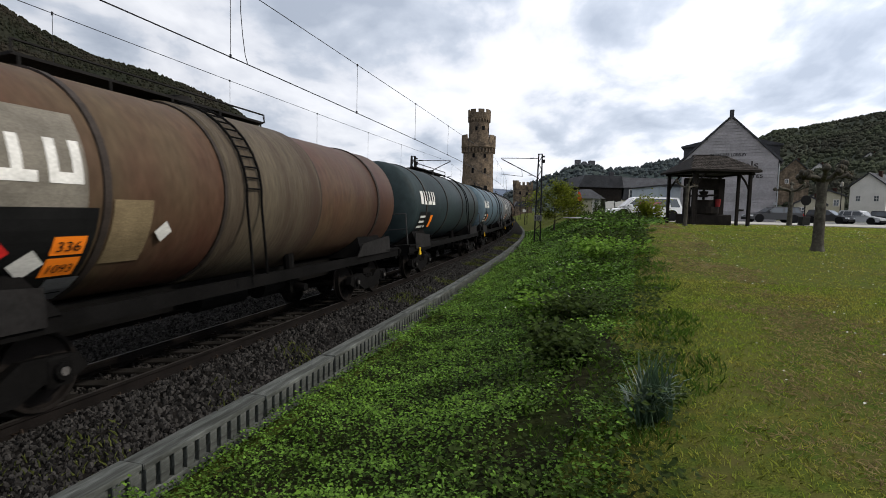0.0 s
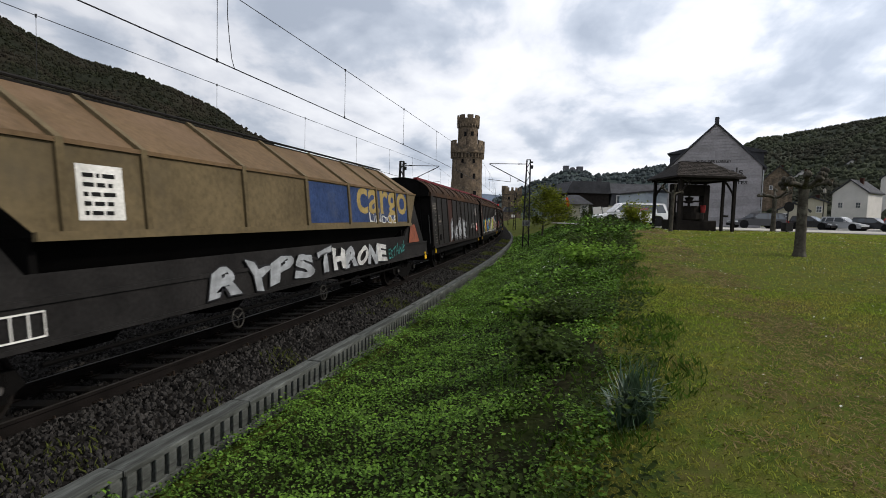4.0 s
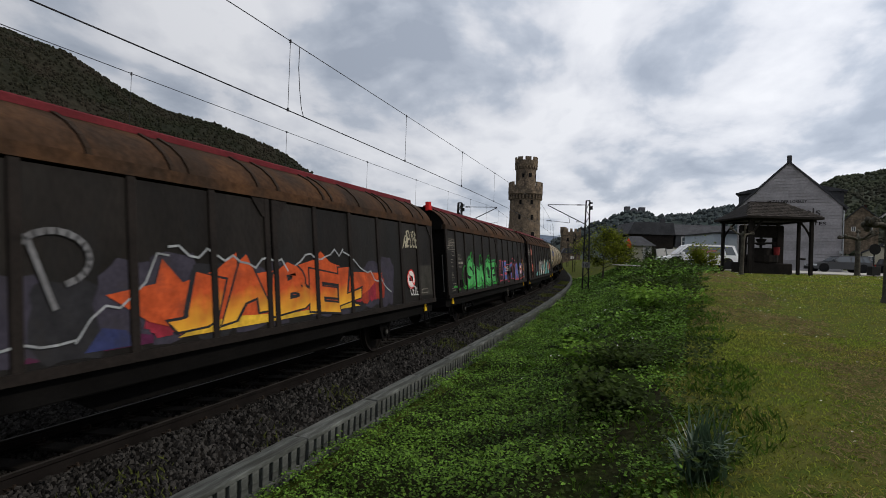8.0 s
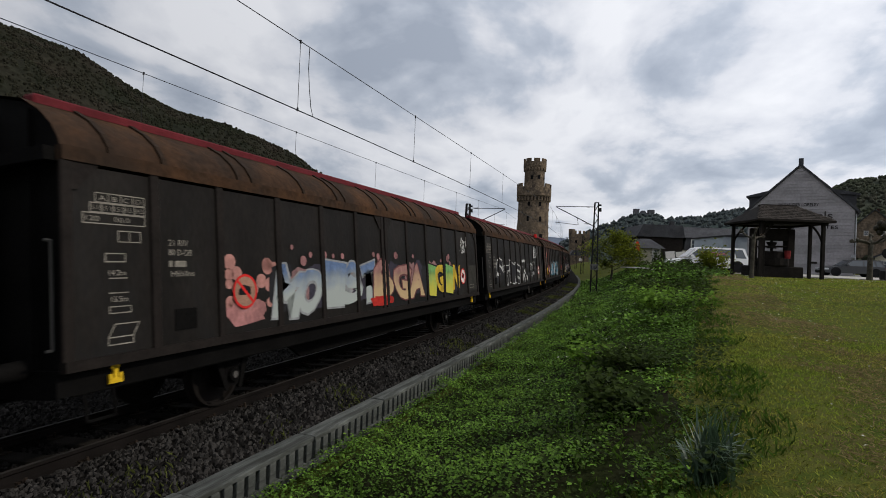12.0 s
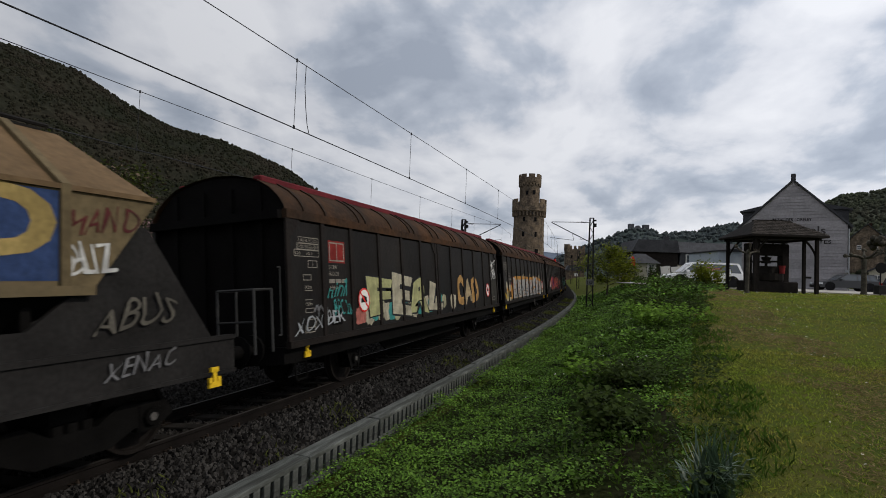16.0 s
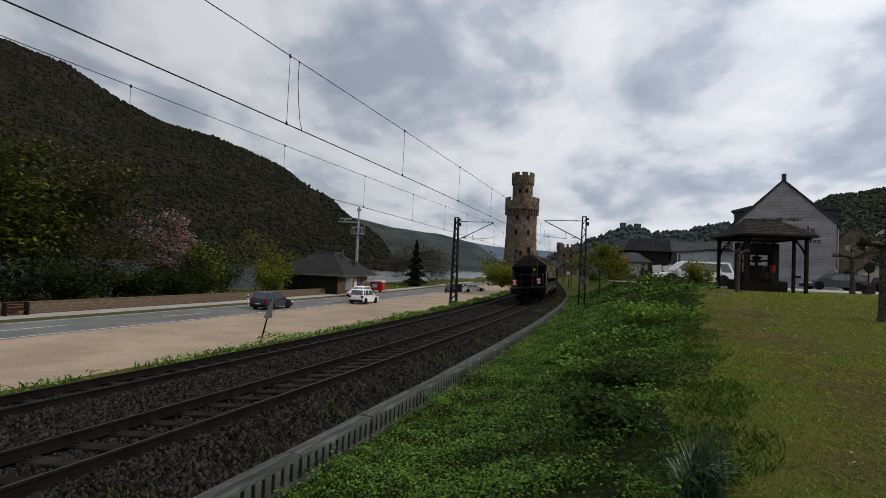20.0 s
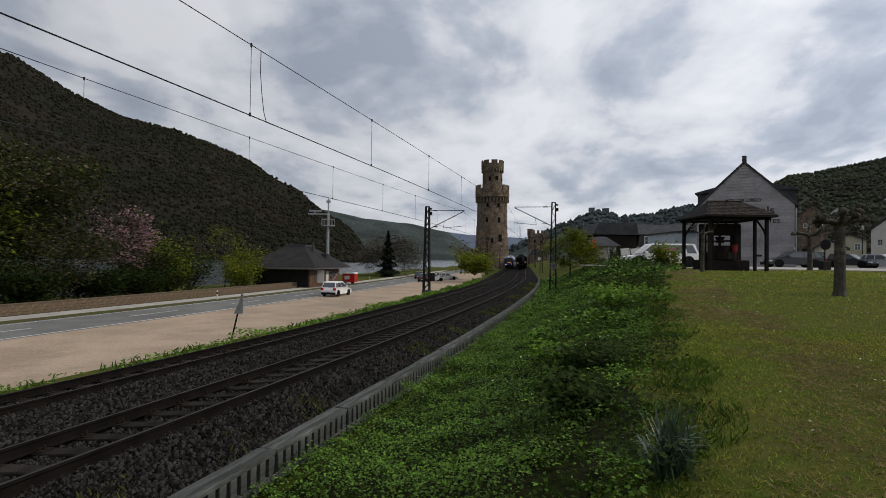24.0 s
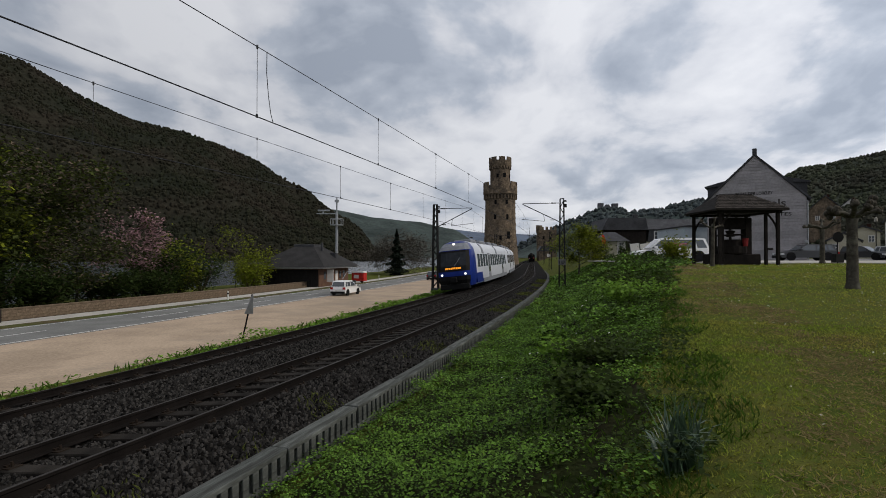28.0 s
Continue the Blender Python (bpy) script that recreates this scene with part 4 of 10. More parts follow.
def no_shunt_sign(root, y, x, z, r=0.27, old=False):
    base = part("warning_disc", disc(x, z, r), material("dull_disc", (0.30, 0.17, 0.12), 0.7) if old else M_WHITE, root, m=Matrix.Translation((0, y, 0)))
    part("disc_rim", disc(x, z, r, r * 0.86), M_REDPAINT, base, m=Matrix.Translation((0, -0.002, 0)))
    part("disc_symbol", Mesh().add([(x - r * 0.55, 0, z - 0.05), (x + r * 0.45, 0, z - 0.05), (x + r * 0.45, 0, z + 0.06), (x - r * 0.2, 0, z + 0.10), (x - r * 0.55, 0, z + 0.02)], [(0, 1, 2, 3, 4)]), M_BLACK, base, m=Matrix.Translation((0, -0.003, 0)))
    part("disc_bar", stroke([(x - r * 0.6, z + r * 0.6), (x + r * 0.6, z - r * 0.6)], 0.04), M_REDPAINT, base, m=Matrix.Translation((0, -0.004, 0)))


# ---- sliding wall van ----
ZB, ZE = 0.99, 3.24
HB = 7.15
ROOF = [(1.42, ZE), (1.40, 3.33), (1.30, 3.49), (1.12, 3.66), (0.86, 3.82), (0.45, 3.92), (0.0, 3.96)]
POSTS = [-7.10, -6.05, -5.0, -3.75, -2.5, -1.25, -0.09, 0.09, 1.25, 2.5, 3.75, 5.0, 6.05, 7.10]


def box_data():
    d = {}
    full = ROOF + [(-y, z) for y, z in reversed(ROOF[:-1])]
    me = Mesh()
    me.rings([[(x, y, z) for y, z in full] for x in (-HB, HB)], closed=False, caps=False)
    d["roof"] = me.data("roof", M_BOXROOF, True)
    end = Mesh()
    for e in (1,):
        poly = [(1.38, ZB), (1.38, ZE)] + [(y * 0.97, z - 0.02) for y, z in full] + [(-1.38, ZE), (-1.38, ZB)]
        end.rings([[(e * (HB - 0.06), y, z) for y, z in poly], [(e * (HB - 0.10), y, z) for y, z in poly]])
        for y in (-0.9, -0.3, 0.3, 0.9):
            end.box(min(e * (HB - 0.06), e * HB), max(e * (HB - 0.06), e * HB), y - 0.05, y + 0.05, ZB, 3.7)
        end.box(min(e * (HB - 0.06), e * (HB + 0.12)), max(e * (HB - 0.06), e * (HB + 0.12)), -1.36, 1.36, 3.10, 3.24)
    d["end_wall"] = end.data("end_wall", M_UNDER)
    d["side_wall"] = Mesh().box(-HB, HB, 1.36, 1.42, ZB, ZE).data("side_wall", M_BOXSIDE)
    w = Mesh()
    rail = Mesh().box(-HB, HB, -1.455, -1.36, ZE - 0.13, ZE + 0.02)
    d["eave_rail"] = rail.data("eave_rail", M_BOXROOF)
    d["sill"] = Mesh().box(-HB, HB, -1.46, -1.36, ZB - 0.02, ZB + 0.09).data("door_sill", M_POST)
    post = Mesh().bevel_box(-0.062, 0.062, -1.446, -1.39, ZB + 0.09, ZE - 0.13, 0.012)
    d["post"] = post.data("side_post", M_POST)
    cor = Mesh().prism([(0, ZE - 0.13), (0, ZE - 0.42), (0.05, ZE - 0.42), (0.30, ZE - 0.13)], -1.436, -1.42)
    d["corner"] = cor.data("corner_gusset", M_POST)
    d["panels"] = []
    for a, b in zip(POSTS[:-1], POSTS[1:]):
        if b - a > 0.5:
            p = Mesh().box(a + 0.062, b - 0.062, -1.412, -1.37, ZB + 0.09, ZE - 0.16)
            d["panels"].append((p.data("door_panel", M_BOXSIDE), p.data("door_panel", M_BOXRED)))
    rib = Mesh()
    pts = [(-y, z) for y, z in ROOF[:5]]
    rr = []
    for y, z in pts:
        k = 1.018
        rr.append([(-0.035, y * k, ZE + (z - ZE) * k + 0.008), (0.035, y * k, ZE + (z - ZE) * k + 0.008), (0.035, y * 0.99, z - 0.01), (-0.035, y * 0.99, z - 0.01)])
    rib.rings(rr)
    d["rib"] = rib.data("roof_rib", M_ROOFRIB)
    d["ridge"] = Mesh().bevel_box(-HB + 0.1, HB - 0.1, -0.90, -0.72, 3.80, 3.905, 0.02).data("ridge_strip", M_RIDGE)
    d["ridge_left"] = Mesh().bevel_box(-HB + 0.1, HB - 0.1, 0.72, 0.90, 3.80, 3.905, 0.02).data("ridge_strip", M_RIDGE)
    fr = Mesh().box(-HB, HB, -1.32, -1.20, 0.72, 0.97).box(-HB, HB, 1.20, 1.32, 0.72, 0.97).box(-HB, -HB + 0.12, -1.2, 1.2, 0.70, 0.97).box(HB - 0.12, HB, -1.2, 1.2, 0.70, 0.97)
    fr.box(-HB, HB, -1.36, 1.36, 0.94, 0.99)
    fr.prism([(-3.2, 0.80), (-2.6, 0.42), (2.6, 0.42), (3.2, 0.80)], -0.95, -0.90).prism([(-3.2, 0.80), (-2.6, 0.42), (2.6, 0.42), (3.2, 0.80)], 0.90, 0.95)
    fr.rod((-1.3, -0.4, 0.58), (-0.4, -0.4, 0.58), 0.17, n=12).box(0.5, 1.4, -0.6, 0.2, 0.45, 0.8)
    d["frame"] = fr.data("underframe", M_UNDER)
    st = Mesh()
    for x in (0.0,):
        st.tube([(x - 0.16, -1.30, 0.82), (x - 0.16, -1.34, 0.42), (x + 0.16, -1.34, 0.42), (x + 0.16, -1.30, 0.82)], 0.018, 5)
    d["step"] = st.data("shunter_step", M_UNDER)
    lamp = Mesh().rod((-HB - 0.02, -0.95, 3.72), (-HB - 0.02, -0.95, 3.98), 0.10, 0.09, 12)
    d["lamp"] = lamp.data("tail_lamp", M_REDPAINT)
    tube = Mesh().rod((-7.0, -1.30, 0.72), (7.0, -1.30, 0.72), 0.022, n=6)
    d["pipe"] = tube.data("brake_pipe", M_UNDER)
    hb = Mesh()
    for e in (1,):
        hb.tube([(e * (HB + 0.02), -1.30, 1.2), (e * (HB + 0.09), -1.30, 1.2), (e * (HB + 0.09), -1.30, 2.3), (e * (HB + 0.02), -1.30, 2.3)], 0.016, 5)
    d["handle"] = hb.data("grab_handle", M_RAILING)
    return d


BOX = box_data()
M_FADED = material("faded_stencil", (0.23, 0.21, 0.18), 0.7, var=0.35, scale=3, fine=30, bump=0)


def make_box(i, reds, label, rnd):
    root = thing("sliding_wall_wagon", label, "freight wagon", group="wagons of the goods train")
    P = lambda n, k, **kw: part(n, BOX[k], None, root, **kw)
    P("roof", "roof"), P("end_wall", "end_wall"), P("end_wall", "end_wall", m=Matrix.Rotation(math.pi, 4, "Z")), P("side_wall", "side_wall"), P("eave_rail", "eave_rail"), P("door_sill", "sill")
    P("ridge_strip", "ridge"), P("ridge_strip", "ridge_left"), P("underframe", "frame"), P("shunter_step", "step", m=Matrix.Translation((-6.7, 0, 0))), P("shunter_step", "step", m=Matrix.Translation((6.7, 0, 0))), P("brake_pipe", "pipe"), P("grab_handle", "handle"), P("grab_handle", "handle", m=Matrix.Translation((-2 * HB - 0.11, 0, 0)))
    for k, (dark, red) in enumerate(BOX["panels"]):
        part("door_panel", red if k in reds else dark, None, root)
    for x in POSTS:
        part("side_post", BOX["post"], None, root, m=Matrix.Translation((x, 0, 0)))
    for x, f in ((-7.04, 1), (7.04, -1), (-0.15, -1), (0.15, 1)):
        part("corner_gusset", BOX["corner"], None, root, m=Matrix.Translation((x, 0, 0)) @ (Matrix.Identity(4) if f > 0 else Matrix.Rotation(math.pi, 4, "Z") @ Matrix.Translation((0, 2.856, 0))))
    for x in (-6.6, -5.9, -4.6, -4.3, -3.0, -1.9, -1.6, -0.25, 0.25, 1.6, 1.9, 3.0, 4.3, 4.6, 5.9, 6.6):
        part("roof_rib", BOX["rib"], None, root, m=Matrix.Translation((x, 0, 0)))
    running_gear(root, 7.75, (-4.5, 4.5))
    for x in (-6.55, 6.55):
        part("towing_hook", D_HOOK, None, root, "yellow towing hook", m=Matrix.Translation((x, -1.35, 0.78)) @ Matrix.Scale(0.8, 4))
    if i % 3 == 0:
        part("brake_handwheel", D_HANDWHEEL, None, root, m=Matrix.Translation((2.2, -1.36, 0.66)) @ Matrix.Scale(0.7, 4))
    if i % 5 == 1:
        part("tail_lamp", BOX["lamp"], None, root, "red lamp bracket")
    y = -1.4145
    # load table, lengths and axle marks on the first panel
    T = lambda text, x, z, w, h: part("stencilled_marking", lettering(text, M_FADED, w, h), None, root, m=Matrix.Translation((x, y, z)))
    if "table" not in BOX:
        me = Mesh()
        for x, z, w, h, t, cells in ((-6.78, 2.72, 0.60, 0.10, 0.012, 4), (-6.84, 2.61, 0.66, 0.10, 0.012, 5), (-6.92, 2.49, 0.74, 0.11, 0.012, 1), (-6.52, 2.30, 0.28, 0.12, 0.012, 2), (-6.68, 2.08, 0.24, 0.09, 0.014, 1), (-6.64, 1.52, 0.26, 0.07, 0.012, 1)):
            lines = [[(x, z), (x + w, z)], [(x, z + h), (x + w, z + h)]] + [[(x + w * k / cells, z), (x + w * k / cells, z + h)] for k in range(cells + 1)]
            for ln in lines:
                q = stroke(ln, t)
                me.add(q.v, q.f)
        for ln in ([(-6.64, 1.90), (-6.42, 1.90)], [(-6.64, 1.74), (-6.42, 1.74)], [(-6.66, 1.26), (-6.36, 1.26), (-6.28, 1.40), (-6.58, 1.40), (-6.66, 1.26), (-6.66, 1.18), (-6.36, 1.18), (-6.36, 1.26)]):
            q = stroke(ln, 0.013)
            me.add(q.v, q.f)
        BOX["table"] = me.data("load_table", M_FADED)
    part("load_table", BOX["table"], None, root, m=Matrix.Translation((0, y, 0)))
    T("A  B  C  D", -6.74, 2.74, 0.52, 0.055)
    T("S 15.5 19.5 24.5 28.5", -6.82, 2.635, 0.62, 0.05)
    T("120     00.0", -6.89, 2.515, 0.52, 0.055)
    T("14.2m", -6.64, 1.93, 0.20, 0.06)
    T("15.5m", -6.62, 1.64, 0.20, 0.06)
    # number block on the second panel: the number itself as bars
    T("21 RIV", -5.85, 2.28, 0.30, 0.075)
    T("80 D-DB", -5.85, 2.16, 0.36, 0.075)
    stencils(root, y, -5.85, 2.02, 1, 0.62, M_FADED, rnd, 0.075, 0.10)
    T("Hbbillns", -5.82, 1.90, 0.36, 0.07)
    part("door_vent", Mesh().bevel_box(-5.78, -5.44, y - 0.012, y + 0.01, 1.24, 1.50, 0.006), M_UNDER, root)
    frame_plate(root, y, 6.25, 1.26, 0.42, 0.11, M_FADED, 0.012)
    part("end_patch", Mesh().add([(6.15, -1.4128, 1.2), (7.0, -1.4128, 1.2), (7.0, -1.4128, 2.0), (6.15, -1.4128, 2.0)], [(0, 1, 2, 3)]), material("grey_repaint", (0.036, 0.034, 0.029), 0.7, var=0.4, scale=3, fine=20, spec=0.06), root)
    no_shunt_sign(root, y - 0.022, 5.5, 1.66, 0.25, old=i % 3 == 2)
    if i in (2, 5, 11, 13, 17, 19):
        no_shunt_sign(root, y - 0.022, -4.55 if i > 9 else -5.35, 1.66, 0.25, old=i in (2, 5, 13))
    return root


WH, CR = paint(0.68, 0.68, 0.66), paint(0.62, 0.52, 0.34)
BK, GRY, SIL = paint(0.012, 0.012, 0.014), paint(0.20, 0.20, 0.21), paint(0.40, 0.42, 0.44)
PUR, LIL = paint(0.14, 0.045, 0.20), paint(0.34, 0.26, 0.36)
TEA, CYA, BLU = paint(0.06, 0.30, 0.28), paint(0.12, 0.42, 0.55), paint(0.03, 0.07, 0.42)
GRN, LIM = paint(0.05, 0.42, 0.06), paint(0.45, 0.55, 0.06)
ORA, RED, YEL = paint(0.72, 0.16, 0.02), paint(0.55, 0.04, 0.03), paint(0.70, 0.48, 0.05)
PNK, MAG = paint(0.62, 0.30, 0.26), paint(0.55, 0.08, 0.32)
GLD, BRN = paint(0.36, 0.20, 0.035), paint(0.24, 0.12, 0.05)


FLAME = fade("flame", (0.80, 0.42, 0.04), (0.60, 0.10, 0.03), 0.22)
STEELY = fade("steely", (0.42, 0.46, 0.44), (0.16, 0.24, 0.42), 0.55)
ROSE = fade("rose", (0.55, 0.40, 0.22), (0.42, 0.22, 0.20), 0.5)
MEADOW = fade("meadow", (0.60, 0.55, 0.08), (0.22, 0.48, 0.16), 0.45)
BONE, SOOT = paint(0.50, 0.46, 0.34), paint(0.030, 0.030, 0.034)
DUSK, STAR = paint(0.055, 0.05, 0.07), paint(0.05, 0.12, 0.50)
SALMON = paint(0.46, 0.16, 0.13)

BOX_ART = [
    ((), [("cloud", -4.9, 4.8, 1.6, 0.85, [GRY, LIL, BRN, LIL]), ("piece", "CHERES", -4.2, 4.6, 1.2, 1.05, [LIL, paint(0.30, 0.20, 0.24)], BONE, None), ("blob", -4.7, 1.5, 0.7, 0.7, YEL), ("blob", -4.3, 1.75, 0.6, 0.5, ORA), ("tag", "ADO", 5.2, 2.45, 0.7, 0.45, WH), ("blob", 5.3, 1.6, 0.5, 0.7, YEL), ("scrawl", 6.2, 1.7, 0.6, 0.4, WH), ("tag", "SRL", -6.8, 1.3, 0.7, 0.45, SIL)]),
    ((), [("poly", [(1.3, 1.2), (2.45, 1.2), (2.45, 1.75), (2.1, 1.75), (2.1, 1.95), (2.45, 1.95), (2.45, 2.25), (1.35, 2.25), (1.35, 1.7), (1.2, 1.6)], BONE), ("poly", [(2.6, 1.18), (3.7, 1.18), (3.7, 2.25), (2.6, 2.25), (2.6, 1.72), (2.75, 1.6)], BONE), ("poly", [(2.95, 1.55), (3.35, 1.55), (3.35, 1.9), (2.95, 1.9)], BK), ("poly", [(3.75, 1.2), (4.98, 1.2), (4.98, 2.25), (3.75, 2.25)], paint(0.16, 0.36, 0.36)), ("poly", [(4.15, 1.4), (4.7, 1.4), (4.7, 1.8), (4.15, 1.8)], BK),
           ("tag", "YOU", 2.7, 2.0, 0.65, 0.2, BK), ("bolt", 1.5, 2.1, 2.2, 2.1, 0.10, 0.04, BK), ("bolt", 4.2, 2.1, 4.9, 2.1, 0.10, 0.04, BK), ("bolt", 2.7, 1.4, 3.6, 1.4, 0.14, 0.04, BK), ("tag", "WX", 3.2, 1.25, 0.4, 0.3, BK), ("tag", "V", 5.35, 2.1, 0.25, 0.3, GRY), ("tag", "VACTZ", 6.15, 2.0, 0.75, 0.28, WH), ("tag", "REUSE", 5.0, 2.75, 0.9, 0.3, WH), ("piece", "BOBS", -4.8, -0.2, 1.2, 0.95, [PNK, SALMON], BK, CR), ("tag", "CRUSO", -4.7, 2.4, 2.0, 0.4, WH)]),
    ((0, 1), [("cloud", -1.6, 4.8, 1.62, 0.95, [STAR, STAR, BLU]), ("dots", -1.4, 4.6, 1.25, 2.05, 0.06, 22, CYA), ("piece", "SEK", -3.95, -1.7, 1.2, 0.75, [SIL, GRY], paint(0.42, 0.05, 0.05), None), ("piece", "DERIL", -0.7, 4.1, 1.2, 0.86, [paint(0.06, 0.50, 0.25), ORA, paint(0.06, 0.50, 0.25)], BK, None), ("tag", "REUSE", 4.35, 2.45, 0.95, 0.42, WH), ("tag", "Yr30", 4.6, 1.85, 0.5, 0.2, WH), ("poly", [(-5.75, 1.25), (-5.35, 1.25), (-5.35, 1.5), (-5.75, 1.5)], WH), ("poly", [(-6.35, 1.3), (-6.18, 1.2), (-6.05, 1.36), (-6.22, 1.47)], YEL)]),
    ((0,), [("cloud", -6.0, 0.2, 1.65, 1.05, [CYA, BONE, BLU, YEL]), ("cloud", 0.2, 5.4, 1.65, 1.0, [TEA, LIM, MAG, CYA]), ("piece", "TRACE", -5.6, -0.6, 1.2, 0.95, [CYA, YEL, STAR], BK, None), ("piece", "P1GO", 0.6, 5.0, 1.2, 1.0, [BONE, LIM, PNK], BK, WH), ("bolt", -6.2, 1.2, 5.2, 1.2, 0.06, 0.05, WH), ("tag", "REUSE", 5.2, 2.5, 0.8, 0.4, WH)]),
    ((3,), [("piece", "ROKE", -3.0, 1.6, 1.2, 0.9, [SIL], BK, GRY), ("tag", "NEW 5", 3.4, 1.6, 1.2, 0.35, WH), ("tag", "REUSE", 4.9, 2.4, 0.9, 0.4, WH)]),
    ((1,), [("poly", [(-3.7, 1.15), (5.3, 1.15), (5.3, 2.0), (4.2, 2.15), (3.4, 1.95), (2.4, 2.2), (0.4, 1.8), (-1.3, 1.55), (-3.2, 1.4)], paint(0.16, 0.40, 0.38)), ("cloud", -3.4, -1.4, 1.65, 0.8, [DUSK, SOOT]), ("piece", "ROLLS", -1.5, 2.1, 1.18, 1.05, [BONE, WH], BK, None), ("poly", [(3.9, 1.4), (4.7, 1.35), (4.7, 2.05), (4.0, 1.95)], paint(0.50, 0.30, 0.24)), ("tag", "PBU", 5.75, 2.1, 0.8, 0.7, BONE), ("scrawl", -4.6, 1.55, 0.55, 0.45, paint(0.3, 0.26, 0.16)), ("poly", [(-5.75, 2.45), (-5.2, 2.45), (-5.2, 2.8), (-5.75, 2.8)], SALMON)]),
    ((), [("piece", "SINCE", -4.9, -0.5, 1.16, 0.88, [paint(0.10, 0.50, 0.14)], BK, paint(0.05, 0.25, 0.08)), ("bolt", -6.5, 1.25, -0.2, 1.22, 0.08, 0.05, GRN), ("loop", -4.2, 2.0, 0.3, 0.9, 0, 180, 0.045, GRN), ("loop", -2.9, 1.95, 0.4, 0.8, 0, 180, 0.045, GRN), ("loop", -1.6, 1.95, 0.45, 0.8, 0, 180, 0.045, GRN), ("loop", -0.4, 1.6, 0.6, 0.8, -60, 170, 0.05, GRN), ("loop", -5.1, 1.6, 0.7, 0.7, 60, 320, 0.05, GRN),
          ("piece", "LETTER", 0.4, 4.8, 1.18, 0.9, [SOOT, paint(0.10, 0.16, 0.42)], paint(0.55, 0.10, 0.14), None), ("tag", "TEEN2B", 1.6, 1.65, 1.2, 0.2, WH), ("loop", 5.6, 1.65, 1.2, 0.6, 20, 200, 0.14, paint(0.10, 0.16, 0.42)), ("loop", 6.15, 1.85, 0.7, 0.75, -40, 240, 0.05, paint(0.6, 0.12, 0.12)), ("loop", 6.15, 1.85, 0.56, 0.6, -40, 240, 0.03, YEL), ("dots", 6.1, 6.2, 1.9, 1.95, 0.08, 1, PUR), ("loop", 5.6, 1.3, 1.5, 0.5, 10, 180, 0.12, paint(0.12, 0.14, 0.40)), ("bolt", 4.2, 1.2, 6.6, 1.25, 0.06, 0.04, paint(0.6, 0.12, 0.12)), ("tag", "POAS", 4.9, 1.25, 1.0, 0.32, GRY), ("scrawl", 4.6, 2.1, 0.9, 0.7, paint(0.12, 0.12, 0.12))]),
    ((), [("poly", [(-6.9, 1.15), (-2.2, 1.15), (-2.4, 1.5), (-4.2, 1.55), (-5.6, 1.35)], paint(0.10, 0.02, 0.06)), ("cloud", -4.2, 4.4, 1.6, 1.2, [DUSK, SOOT, DUSK]), ("poly", [(-3.1, 1.16), (-2.5, 1.16), (-2.6, 1.34), (-2.9, 1.4)], paint(0.04, 0.05, 0.14)), ("cloud", -2.3, 3.9, 1.5, 0.6, [paint(0.30, 0.03, 0.05), paint(0.35, 0.05, 0.03)]), ("poly", [(-2.85, 1.75), (-2.2, 1.85), (-2.1, 2.15), (-1.8, 1.85), (-1.2, 2.0), (-0.8, 2.25), (-0.8, 1.9), (0.4, 2.0), (1.2, 2.15), (1.4, 2.3), (1.7, 2.1), (2.6, 1.9), (3.9, 1.85), (3.2, 1.5), (2.2, 1.25), (-1.5, 1.16), (-2.3, 1.4)], FLAME),
          ("poly", [(-1.9, 1.16), (2.8, 1.2), (2.4, 1.30), (0.6, 1.26), (-1.0, 1.34), (-1.7, 1.24)], paint(0.85, 0.52, 0.05)), ("piece", "JABEL", -2.0, 3.0, 1.2, 0.85, [FLAME], SOOT, None), ("bolt", -3.2, 1.3, -2.0, 2.25, 0.12, 0.025, SIL), ("bolt", -2.0, 2.25, 0.4, 2.05, 0.10, 0.03, SIL), ("bolt", 0.6, 2.1, 2.2, 2.3, 0.10, 0.03, SIL), ("bolt", 2.2, 2.25, 4.3, 1.5, 0.10, 0.03, SIL), ("bolt", -4.4, 1.2, -3.2, 1.35, 0.05, 0.025, SIL), ("line", [(-3.65, 2.35), (-3.4, 1.65)], 0.06, GRY), ("loop", -3.4, 2.15, 0.75, 0.55, -70, 170, 0.07, GRY), ("tag", "n", -6.5, 1.45, 0.5, 0.4, LIM), ("tag", "REUSE", 5.15, 2.45, 0.85, 0.4, BONE), ("tag", "OEZE", 5.4, 1.22, 0.5, 0.25, WH)]),
    ((1,), [("cloud", -4.9, 0.1, 1.7, 1.15, [SIL, WH, SIL]), ("piece", "OKTR", -4.7, 0.1, 1.2, 1.1, [paint(0.30, 0.10, 0.30), paint(0.22, 0.06, 0.26)], BK, None), ("cloud", 0.3, 5.6, 1.6, 0.95, [CYA, GRN, MAG, BLU]), ("piece", "CUBBIE", 0.3, 5.6, 1.25, 0.9, [paint(0.12, 0.42, 0.30), CYA, LIM], BK, None), ("poly", [(0.4, 1.15), (5.2, 1.15), (5.0, 1.3), (0.7, 1.3)], PNK), ("poly", [(-5.7, 1.25), (-5.4, 1.25), (-5.4, 1.5), (-5.7, 1.5)], WH), ("dots", -4.6, -4.5, 1.7, 1.8, 0.16, 1, GLD)]),
